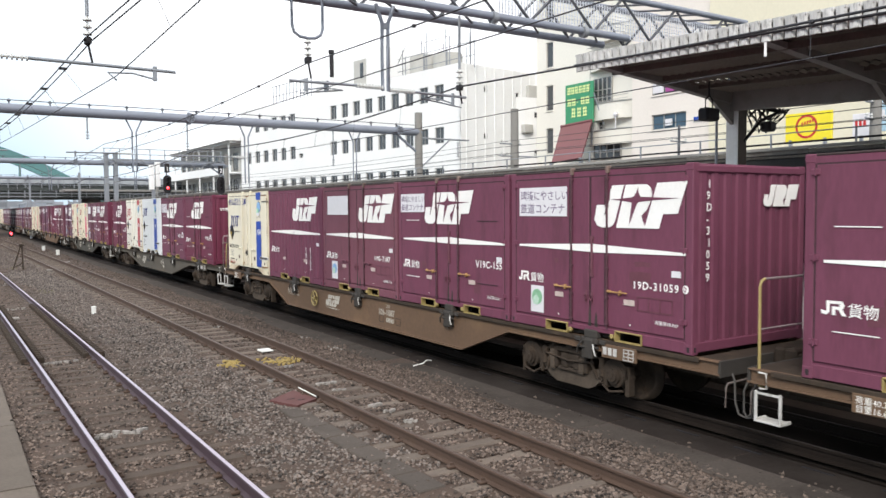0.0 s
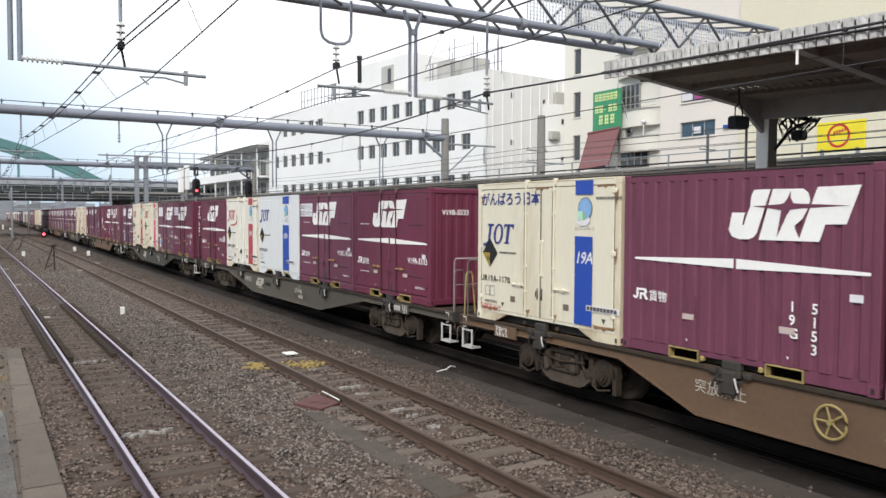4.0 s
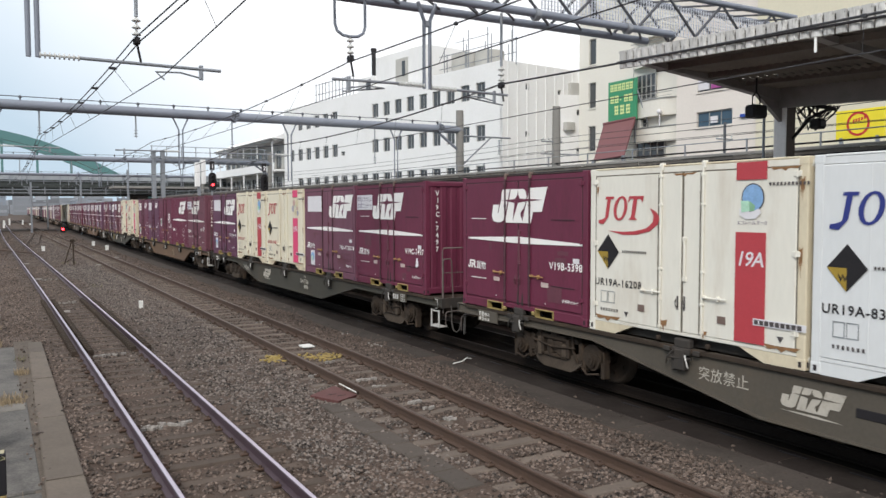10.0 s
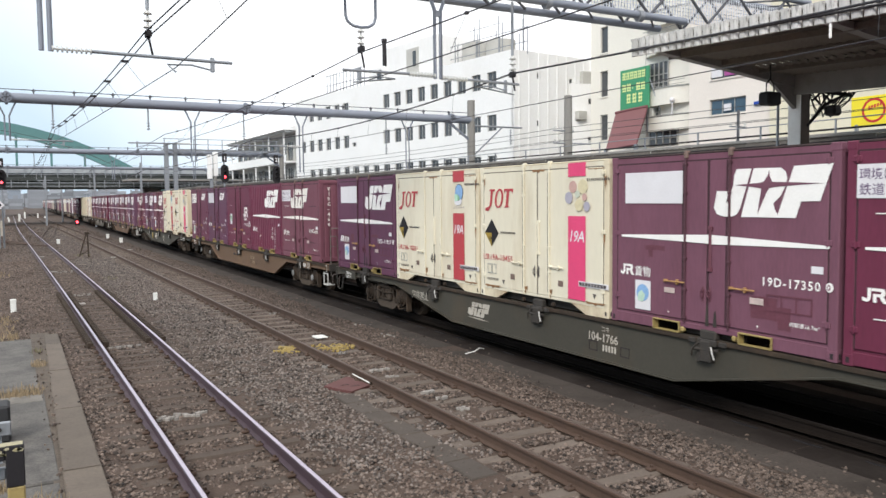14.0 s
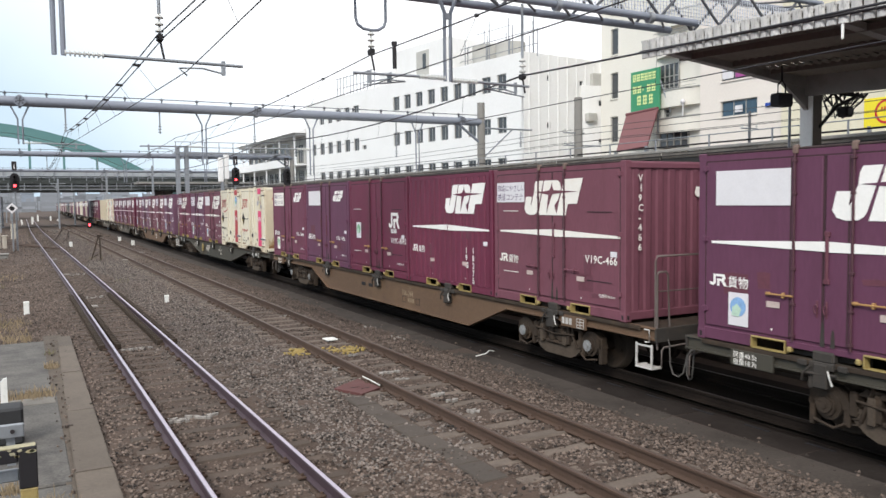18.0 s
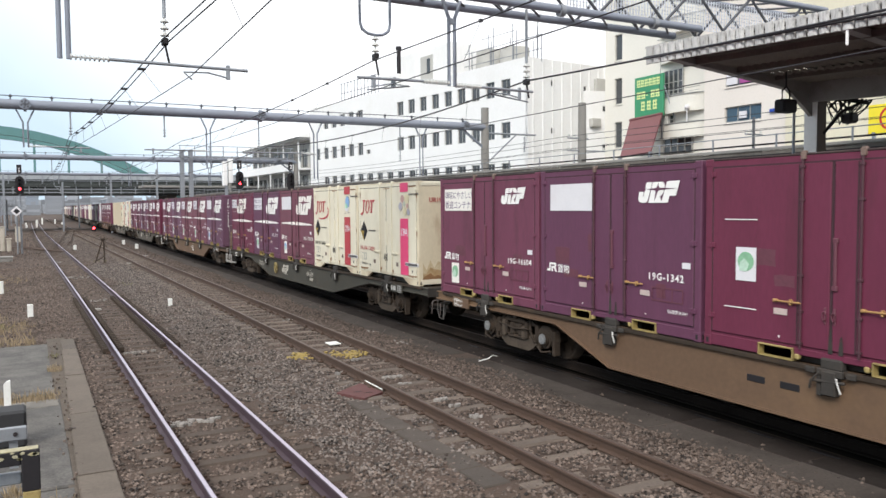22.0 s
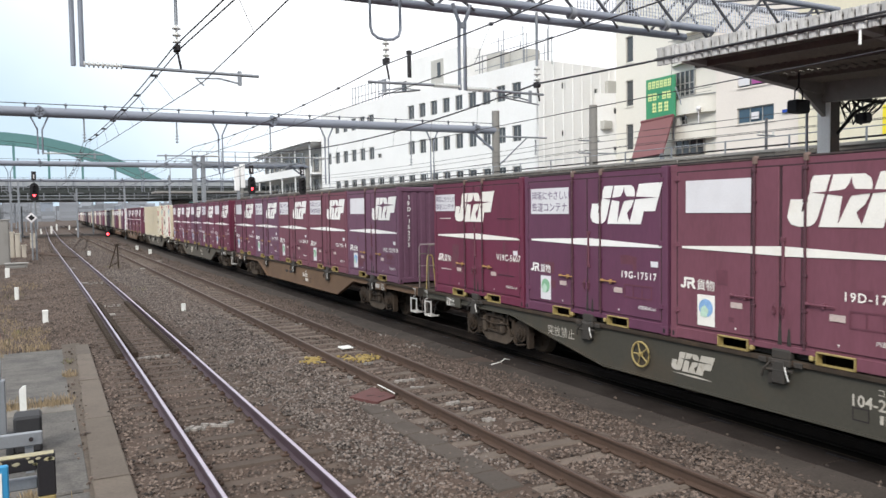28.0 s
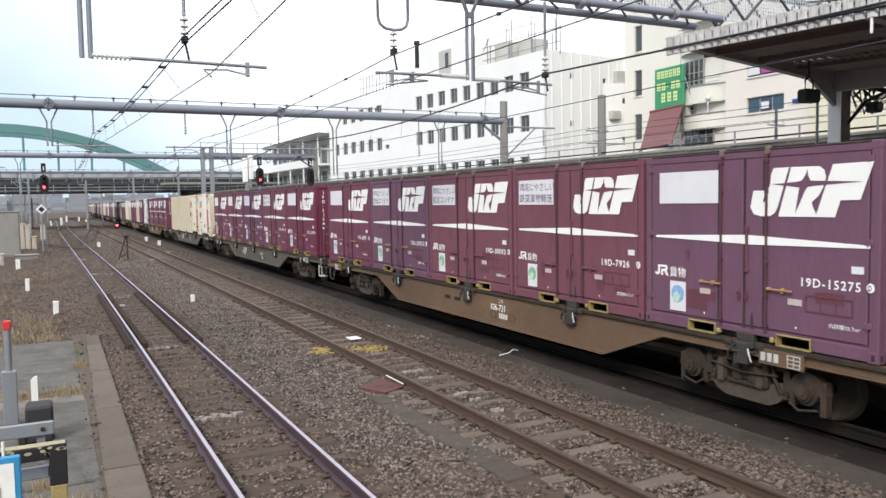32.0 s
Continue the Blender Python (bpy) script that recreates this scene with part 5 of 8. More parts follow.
OILSTONE = surface("oil_darkened_ballast", (0.086, 0.063, 0.050), 0.85, vary=0.25, scale=0.6, grain=60, stain=(0.022, 0.017, 0.014), stain_amount=0.7, stain_scale=0.5, island=0.7, bump=0.2)
DIRT = surface("trodden_brown_dirt", (0.085, 0.066, 0.050), 0.95, vary=0.35, scale=5, grain=40, stain=(0.045, 0.034, 0.026), stain_amount=0.7, stain_scale=4, bump=0.5)
DRYGRASS = surface("dry_grass", (0.255, 0.195, 0.120), 0.9, vary=0.2, island=0.4)
WEED = surface("weeds", (0.145, 0.135, 0.055), 0.9, vary=0.2, island=0.4)

NEAR_X, MID_X = 2.122, 5.611
BED = -0.19


def near_line(y):
    y = max(-40, min(y, 118))
    return NEAR_X - 2.0e-4 * y * y + 1.2e-6 * y ** 3


def mid_line(y):
    return MID_X - 4.5e-5 * min(max(y, 0), 120) ** 2


def train_line(y):
    return TRAIN_X + bend(y)


ground = tagged(part("ground", Shape().add([(-900, -300, BED - 0.05), (900, -300, BED - 0.05), (900, 1600, BED - 0.05), (-900, 1600, BED - 0.05)], [(0, 1, 2, 3)]), EARTH),
                "brown-grey gravelly railway ground between the tracks", "ground", kind="structure")


def bed_height(x, y):
    """Ballast shoulders a little higher round each track, with small bumps."""
    z = BED
    for line, k in ((near_line, 0.0), (mid_line, 0.0)):
        d = abs(x - line(y))
        z += 0.05 * max(0.0, 1 - (d / 1.9) ** 4) + k
    if x > 7.2:
        z -= 0.08 * min(1, (x - 7.2) / 0.6)
    return z - 0.03 + 0.03 * noise.noise(Vector((x * 1.7, y * 1.7, 0))) + 0.012 * noise.noise(Vector((x * 6, y * 6, 3)))


nx, ny = 70, 220
xs = [-14 + 22.0 * i / nx for i in range(nx + 1)]
ys = [-12 + 182.0 * (j / ny) ** 1.6 for j in range(ny + 1)]
bed = Shape()
bed.add([(x, y, bed_height(x, y)) for y in ys for x in xs], [(j * (nx + 1) + i, j * (nx + 1) + i + 1, (j + 1) * (nx + 1) + i + 1, (j + 1) * (nx + 1) + i) for j in range(ny) for i in range(nx)], True)
tagged(part("ballast_bed", bed, EARTH), "uneven brown ballast bed under the tracks", "ballast", kind="structure")

# loose stones, as one mass
rng = np.random.default_rng(7)
N = 215000
far_ = rng.random(N) < 0.14
py = np.where(far_, 32 + 75 * rng.random(N) ** 1.3, np.where(rng.random(N) < 0.07, -9 + 13.8 * rng.random(N), 4.6 + 41 * rng.random(N) ** 1.7))
px = np.where(far_, -4.5 + 12.6 * rng.random(N), -1.5 + 9.72 * rng.random(N))
keep = ~((px < 0.78) & (py < 19.5))
for line in (near_line, mid_line):
    lx = np.array([line(v) for v in py])
    for s in (-0.566, 0.566):
        keep &= np.abs(px - lx - s) > 0.085
    inside = np.abs(px - lx) < 1.05
    keep &= ~(inside & (np.abs(((py + 0.15) % 0.62) - 0.15) < 0.12) & (rng.random(N) < 0.86))
    keep &= ~(inside & (rng.random(N) < 0.25))
edge_ = 7.50 + 0.22 * np.sin(py * 0.9) * np.sin(py * 0.37 + 1.0)
keep &= ~((px > edge_) & (rng.random(N) < np.clip(0.55 + (px - edge_) * 2.2, 0.55, 0.985)))
keep &= ~((np.abs(px - 4.42) < 0.17) & (py < 11.1) & (rng.random(N) < 0.8))
keep &= ~((np.abs(px) < 0.4) & (py < 4.6))
px, py = px[keep], py[keep]
N = len(px)
base = np.array([(1, 0, 0), (-1, 0, 0), (0, 1, 0), (0, -1, 0), (0, 0, 1), (0, 0, -1)], float)
tri = np.array([(0, 2, 4), (2, 1, 4), (1, 3, 4), (3, 0, 4), (2, 0, 5), (1, 2, 5), (3, 1, 5), (0, 3, 5)])
size = (0.0125 + 0.019 * rng.random(N) ** 1.3) * (1 + np.clip((py - 30) / 45, 0, 1.3))
v = base[None] * (0.65 + 0.7 * rng.random((N, 6, 1))) * size[:, None, None]
ang = rng.random(N) * 6.283
tilt = (rng.random(N) - 0.5) * 1.6
ca, sa, ct, st = np.cos(ang), np.sin(ang), np.cos(tilt), np.sin(tilt)
x1, y1, z1 = v[..., 0], v[..., 1] * ct[:, None] - v[..., 2] * st[:, None], v[..., 1] * st[:, None] + v[..., 2] * ct[:, None]
x2, y2 = x1 * ca[:, None] - y1 * sa[:, None], x1 * sa[:, None] + y1 * ca[:, None]
pz = np.array([bed_height(a, b) if a < 7.47 else -0.232 for a, b in zip(px, py)]) + 0.25 * size
verts = np.stack([x2 + px[:, None], y2 + py[:, None], z1 * 0.8 + pz[:, None]], -1).reshape(-1, 3)
verts = verts.reshape(N, 18)
oily = px + 0.7 * (rng.random(N) - 0.5) > 6.95
fresh = ~oily & (np.abs(px - 3.85 + 0.4 * np.sin(py * 0.5)) < 0.95 + 0.35 * rng.random(N)) & (py > 7 + 2 * rng.random(N))
for pick, mt, label in ((~oily & ~fresh, STONE, "loose angular brown-grey ballast stones between rails"), (fresh, GREYSTONE, "fresher grey ballast stones between the two tracks"), (oily, OILSTONE, "oil-darkened ballast stones beside the freight track")):
    vs = verts[pick].reshape(-1, 3)
    faces = (tri[None] + 6 * np.arange(len(vs) // 6)[:, None, None]).reshape(-1, 3)
    stones = bpy.data.meshes.new("ballast_stones")
    stones.from_pydata(vs.tolist(), [], faces.tolist())
    tagged(part("ballast_stones", stones, mt), label, "ballast", kind="stuff")


def rail_thing(line, dx, label, head, y0, y1, top=0.0):
    t = thing("rail", label, "rail", group="running rails", kind="")
    n = 60
    ys_ = [y0 + (y1 - y0) * (i / n) ** 1.3 for i in range(n + 1)]
    web = [(-0.063, -0.155), (0.063, -0.155), (0.063, -0.143), (0.012, -0.125), (0.009, -0.045), (0.033, -0.035), (0.033, -0.008), (0.026, -0.002), (-0.026, -0.002), (-0.033, -0.008), (-0.033, -0.035), (-0.009, -0.045), (-0.012, -0.125), (-0.063, -0.143)]
    crown = [(-0.024, -0.012), (0.024, -0.012), (0.024, -0.003), (0.019, 0.001), (-0.019, 0.001), (-0.024, -0.003)]
    for nm, prof, mt in (("rail_web", web, OILSHADE if head is BLACKHEAD else (DARKWEB if head is RAILHEAD else RUSTED)), ("rail_head", crown, head)):
        k = len(prof)
        s = Shape()
        vv = [(line(y) + dx + a, y, b + top) for y in ys_ for a, b in prof]
        s.add(vv, [(j * k + i, j * k + (i + 1) % k, (j + 1) * k + (i + 1) % k, (j + 1) * k + i)[::-1] for j in range(n) for i in range(k)])
        part(nm, s, mt, t)
    return t


for dx in (-0.566, 0.566):
    rail_thing(near_line, dx, "running rail with a bright polished head", RAILHEAD, -12, 190)
for dx in (-0.566, 0.566):
    rail_thing(mid_line, dx, "rusty brown little-used rail", DULLHEAD, -12, 240)
# rails under the train, with its shade painted into web and head
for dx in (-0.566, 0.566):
    rail_thing(train_line, dx, "rail beneath the train with shade in its near-black colour", BLACKHEAD, -12, 280)

# sleepers: the near ones singly, the far ones in one mass
bar = once("sleeper", lambda: Shape().box(-1.0, 1.0, -0.11, 0.11, -0.13, 0.0, 0.025))
for line, mt, label in ((near_line, OLDTIE, "dark stained sleepers almost buried in ballast"), (mid_line, SLEEPER, "worn grey concrete sleepers showing between ballast")):
    rack = tagged(new("sleepers"), label, "sleepers", kind="structure")
    for i in range(-12, 90):
        y = i * 0.62
        part("sleeper", bar, mt, rack, m=pose(line(y), y, -0.148 - 0.018 * rng.random(), 0, 0, 1.2 * (rng.random() - 0.5)))
    far = Shape()
    for i in range(90, 190):
        y = i * 0.62
        far.box(line(y) - 1, line(y) + 1, y - 0.1, y + 0.1, -0.28, -0.155)
    tagged(part("sleepers", far, mt), "far " + label, "sleepers", kind="stuff")
# rail fastenings on the mid and near tracks
clip = once("fastening", lambda: Shape().box(-0.05, 0.05, -0.045, 0.045, -0.01, 0.03, 0.012).disc((0.01, 0, 0.02), (0, 0, 1), 0.02, 0.035, 6))
for line in (near_line, mid_line):
    rack = tagged(new("fastenings"), "small rusty rail clips along the rails", "rail clips", kind="structure")
    for i in range(9, 40):
        y = i * 0.62
        for dx in (-0.566, 0.566):
            for e in (-0.10, 0.10):
                part("fastening", clip, RUSTED, rack, m=pose(line(y) + dx + e, y, -0.148))

# the trough of the freight track: concrete lip, bed dark with oil and painted shade, dark slots
lip = thing("concrete_lip", "pale worn concrete ledge beside the freight track", "edging", kind="structure")
for i in range(60):
    y = -2 + i * 2.0
    part("edging_slab", once("edging", lambda: Shape().box(-0.31, 0.29, 0.004, 1.996, -0.3, 0.0, 0.012)), LEDGE, lip, m=pose(7.77 + bend(y) + 0.02 * (rng.random() - 0.5), y, -0.236 + 0.012 * rng.random(), 0.4 * (rng.random() - 0.5), 0.8 * (rng.random() - 0.5), lean(y) + 0.5 * (rng.random() - 0.5)))
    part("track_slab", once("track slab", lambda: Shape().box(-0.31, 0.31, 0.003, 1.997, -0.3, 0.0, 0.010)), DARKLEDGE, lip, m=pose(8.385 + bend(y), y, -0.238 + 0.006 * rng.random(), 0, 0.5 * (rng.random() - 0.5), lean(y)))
tagged(part("freight_bed", Shape().add([(8.68 + bend(y) if k == 0 else 11.0 + bend(y), y, -0.215) for y in [-10 + 5 * i for i in range(58)] for k in (0, 1)], [(2 * i, 2 * i + 1, 2 * i + 3, 2 * i + 2) for i in range(57)]), OILSHADE),
       "bed under the freight train, dark with oil and painted shade", "track bed", kind="structure")
cab = thing("cable_trough", "dark slotted cable trough beside the freight rail", "cable trough", kind="structure")
for i in range(70):
    y = 3 + i * 0.95
    part("slot_cover", once("slot cover", lambda: Shape().box(-0.022, 0.022, 0, 0.40, -0.02, 0.012, 0.004)), BLACK, cab, m=pose(8.57 + bend(y), y, -0.236, 0, 0, lean(y)))

trough = thing("trough_covers", "worn concrete trough covers half buried in ballast", "trough", kind="structure")
for i in range(7):
    part("cover_slab", once("trough cover", lambda: Shape().box(-0.17, 0.17, 0.006, 0.594, -0.1, 0.0, 0.015)), CONCRETE, trough, m=pose(4.43 + 0.03 * (rng.random() - 0.5), 7.0 + 0.6 * i, -0.165 + 0.012 * rng.random(), 0, 2 * (rng.random() - 0.5), 2 * (rng.random() - 0.5)))

# kerb strip and slabs at the platform end on the near side
kerb = thing("kerb_strip", "long brownish concrete kerb beside the track", "kerb", kind="structure")
for i in range(6):
    ya, yb = 3.61 + 2.92 * i, min(19.6, 3.61 + 2.92 * (i + 1) - 0.012)
    xl = [0.375 + 0.018 * max(0, q - 8) for q in (ya, yb)]
    xr = [0.80 + 0.005 * (q - 9) for q in (ya, yb)]
    part("kerb_stone", Shape().prism([(xl[0], ya), (xr[0], ya), (xr[1], yb), (xl[1], yb)], -0.35, -0.128).prism([(xl[0] + 0.012, ya + 0.012), (xr[0] - 0.012, ya + 0.012), (xr[1] - 0.012, yb - 0.012), (xl[1] + 0.012, yb - 0.012)], -0.127, -0.118 - 0.004 * (i % 2)), KERB, kerb)
part("joint_dirt", Shape().add([(a, y, -0.145) for y in (5.0, 8.0, 12.0, 16.0, 20.0) for a in (0.30, 0.47 + 0.018 * max(0, y - 8))], [(2 * i, 2 * i + 1, 2 * i + 3, 2 * i + 2) for i in range(4)]), DIRT, kerb, "brown dirt in the joint")
yard = thing("concrete_slabs", "grey worn concrete slabs at the platform end", "paving", kind="structure")
for x0, x1, y0, y1, z in ((-3.6, 0.37, 5.0, 9.15, -0.14), (-3.6, 0.375, 9.22, 13.55, -0.135), (-3.6, 0.38, 14.1, 19.3, -0.15)):
    part("slab", Shape().box(x0, x1, y0, y1, -0.45, z, 0.02), SLAB, yard)


part("slab_edge", Shape().box(-3.6, 0.34, 13.08, 13.54, -0.2, -0.128, 0.01), surface("limed_concrete_edge", (0.165, 0.15, 0.13), 0.9, vary=0.25, scale=3, stain=(0.06, 0.05, 0.045), stain_amount=0.8, stain_scale=2.5, bump=0.4), yard, "pale worn slab edge")


def tufts(name, label, material, spots, seed, h=0.16, n=26):
    r = random.Random(seed)
    s = Shape()
    for cx, cy, rad, z in spots:
        for _ in range(n):
            a, d = r.random() * 6.28, rad * math.sqrt(r.random())
            x, y, hh = cx + d * math.cos(a), cy + 1.6 * d * math.sin(a), h * (0.5 + r.random())
            dx, dy = (r.random() - 0.5) * 0.14, (r.random() - 0.5) * 0.14
            w = 0.0055
            s.add([(x - w, y, z), (x + w, y, z), (x + dx * 0.5 + w * 0.7, y + dy * 0.5, z + hh * 0.6), (x + dx * 0.5 - w * 0.7, y + dy * 0.5, z + hh * 0.6), (x + dx, y + dy, z + hh)], [(0, 1, 2, 3), (3, 2, 4)])
    tagged(part(name, s, material), label, "grass", kind="stuff")


tufts("dry_grass", "dry straw-coloured grass by the slabs", DRYGRASS, [(-0.1, 8.2, 0.35, -0.2), (0.15, 7.6, 0.4, -0.2), (-0.6, 8.0, 0.4, -0.2), (0.25, 6.8, 0.3, -0.2), (-0.3, 13.8, 0.35, -0.22), (0.1, 13.8, 0.3, -0.22), (-0.8, 13.8, 0.4, -0.22), (0.36, 16.0, 0.12, -0.2), (-1.4, 20.5, 0.7, -0.2), (-0.6, 21.0, 0.6, -0.2), (-0.9, 37, 1.0, -0.2), (-2.0, 39, 1.2, -0.2), (-1.2, 18.8, 0.4, -0.2), (-0.2, 19.8, 0.3, -0.2), (-1.8, 29, 0.9, -0.2), (-0.5, 9.2, 0.12, -0.2), (-1.2, 9.2, 0.12, -0.2), (-0.2, 9.2, 0.1, -0.2), (0.3, 7.9, 0.2, -0.16), (0.1, 8.3, 0.3, -0.16), (-0.35, 8.5, 0.25, -0.16), (-0.7, 8.4, 0.3, -0.16), (0.1, 13.75, 0.25, -0.2), (-0.5, 13.75, 0.25, -0.2), (-1.1, 13.75, 0.3, -0.2), (-1.0, 19.9, 0.5, -0.2), (-1.7, 19.6, 0.5, -0.2), (-0.4, 22.6, 0.5, -0.2), (-1.3, 24.5, 0.8, -0.2)], 3, h=0.13, n=110)
tufts("weeds", "low green-brown weeds in the gravel", WEED, [(-1.2, 21, 0.6, -0.2), (-0.8, 22.5, 0.4, -0.2), (-1.8, 26, 0.8, -0.2), (-1.4, 33, 0.8, -0.2), (3.4, 33, 0.3, -0.2), (3.5, 48, 0.5, -0.2), (0.37, 17.5, 0.1, -0.2)], 4, 0.12)

# rubble and dirt along the joint of slabs and kerb
rub = Shape()
rr_ = random.Random(9)
for _ in range(150):
    y = 5.2 + 14 * rr_.random()
    x = 0.36 + 0.0085 * max(0, y - 8) + (0.03 + 0.006 * max(0, y - 8)) * rr_.gauss(0, 1) if rr_.random() < 0.8 else 0.84 + 0.03 * rr_.gauss(0, 1)
    k = 0.007 + 0.016 * rr_.random() ** 2
    z = -0.125 if x < 0.80 else -0.17
    rub.prism([(x + k * math.cos(q + y), y + k * math.sin(q + y)) for q in (0.2, 1.4, 2.5, 3.8, 5.2)], z - 0.02, z + k * 0.8)
tagged(part("rubble", rub, STONE), "small rubble and dirt along the kerb joint", "rubble", kind="stuff")

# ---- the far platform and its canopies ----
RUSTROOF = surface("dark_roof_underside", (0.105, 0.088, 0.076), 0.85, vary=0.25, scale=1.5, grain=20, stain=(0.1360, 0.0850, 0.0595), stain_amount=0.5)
BEAMGREY = surface("grey_painted_girder", (0.21, 0.195, 0.185), 0.7, vary=0.15, stain=(0.12, 0.09, 0.07), stain_amount=0.5, stain_scale=2)
COLUMN = surface("white_painted_column", (0.80, 0.79, 0.77), 0.5, vary=0.08, stain=(0.4, 0.36, 0.3), stain_amount=0.35)
SHEET = surface("chalky_corrugated_sheet", (0.50, 0.49, 0.475), 0.8, vary=0.2, scale=5, grain=25, stain=(0.055, 0.052, 0.05), stain_amount=0.95, stain_scale=9, streak=(1, 1.6, 0.35), lot=0.18)
ROOFSHEET = surface("grey_brown_corrugated_sheet", (0.155, 0.130, 0.110), 0.85, vary=0.2, scale=1.5, grain=20, stain=(0.20, 0.15, 0.11), stain_amount=0.6, stain_scale=1.2)
# near-black: the shade under the roof is put into this colour
ROOFDARK = surface("shaded_platform_roof", (0.022, 0.021, 0.021), 0.85, vary=0.2)
ROOFEDGE = surface("grey_roof_edge", (0.24, 0.23, 0.215), 0.8, vary=0.15, stain=(0.2, 0.19, 0.18), stain_amount=0.5)
PAVE = surface("platform_paving", (0.36, 0.35, 0.335), 0.9, vary=0.15, grain=60)
WALLW = surface("white_rendered_wall", (0.78, 0.775, 0.765), 0.85, vary=0.05, scale=0.3, grain=6, stain=(0.68, 0.66, 0.61), stain_amount=0.4, stain_scale=0.25, streak=(1, 1, 0.25))
WALLC = surface("cream_tiled_wall", (0.73, 0.70, 0.63), 0.8, vary=0.05, scale=0.3, grain=8, stain=(0.70, 0.63, 0.52), stain_amount=0.35, stain_scale=0.3)
WALLY = surface("pale_yellow_wall", (0.70, 0.645, 0.50), 0.8, vary=0.05, scale=0.3, grain=8)
WALLP = surface("pale_pink_wall", (0.74, 0.675, 0.615), 0.8, vary=0.05, scale=0.3, grain=8)
WALLG = surface("grey_old_wall", (0.46, 0.45, 0.42), 0.85, vary=0.1, scale=0.4, grain=8, stain=(0.3, 0.28, 0.26), stain_amount=0.5, stain_scale=0.4)
GLASS = surface("dark_window_glass", (0.055, 0.06, 0.065), 0.12, vary=0.2, scale=0.6, spec=0.7)
BLUEGLASS = surface("blue_tinted_glass", (0.045, 0.085, 0.125), 0.15, vary=0.3, scale=0.8)
FRAME = surface("window_frame_aluminium", (0.40, 0.39, 0.37), 0.5, 0.4, vary=0.08)
SIGNGREEN = surface("green_signboard", (0.045, 0.27, 0.13), 0.5, vary=0.05)
SIGNYELLOW = surface("yellow_signboard", (0.80, 0.66, 0.03), 0.5, vary=0.04)
LIME = surface("lime_letter_paint", (0.68, 0.76, 0.34), 0.5, vary=0.06)
AWNING = surface("dull_red_sheet", (0.165, 0.062, 0.066), 0.7, vary=0.08, scale=0.6)
TEAL = surface("teal_bridge_paint", (0.0897, 0.2067, 0.2067), 0.6, vary=0.08, scale=0.05, grain=0.6)
SIGNRED = surface("red_print", (0.52, 0.03, 0.03), 0.5, vary=0.05)
MAGENTA = surface("magenta_print", (0.38, 0.08, 0.28), 0.5, vary=0.05)
REDLIGHT = surface("red_signal_lamp", (0.6, 0.02, 0.02), 0.3, vary=0.02, glow=(1.0, 0.03, 0.04, 9.0))
NET = surface("pale_netting", (0.66, 0.68, 0.74), 0.8, vary=0.1)

platform = thing("platform", "island platform hidden behind the freight train", "platform", kind="structure")
part("platform_top", Shape().box(11.35, 20.0, -20, 62, 0.70, 0.92, 0.03), PAVE, platform)
part("platform_wall", Shape().box(11.5, 19.8, -20, 62, -0.3, 0.70), CONCRETE, platform)


def canopy_shapes():
    """Roof sheets that fall from both edges to the middle, along a slightly rising line."""
    for x0, z0, x1, z1 in ((11.2, 5.95, 12.7, 5.86), (12.65, 5.82, 14.35, 5.72), (14.3, 5.69, 15.95, 5.62), (15.9, 5.66, 17.8, 5.78), (17.75, 5.82, 19.6, 5.95)):
        n = 270
        v, f = [], []
        for i in range(n + 1):
            y = 12.06 - 27.0 * i / n
            w = 0.028 * (1 if i % 2 else -1)
            drop = (12.06 - y) * 0.042
            v += [(x0, y, z0 - drop + w), (x1, y, z1 - drop + w)]
        f = [(2 * i, 2 * i + 1, 2 * i + 3, 2 * i + 2) for i in range(n)]
        yield Shape().add(v, f)


near_canopy = thing("platform_canopy", "old platform canopy with corrugated edge and dark underside", "canopy", m=pose(0, 0, 0))
for strip in canopy_shapes():
    part("roof_sheet", strip, ROOFSHEET, near_canopy, "grey-brown corrugated underside")
part("roof_top", Shape().prism([(12.0, 0), (-15, -1.134), (-15, -1.10), (12.0, 0.034)], -4.1, 4.2, frame_m((0, 1, 0), (0, 0, 1), (15.4, 0, 6.02))), ROOFDARK, near_canopy)


def fascia(i):
    y = 12.06 - i * 0.205
    drop = (12.06 - y) * 0.042
    return pose(11.2, y, 5.72 - drop)


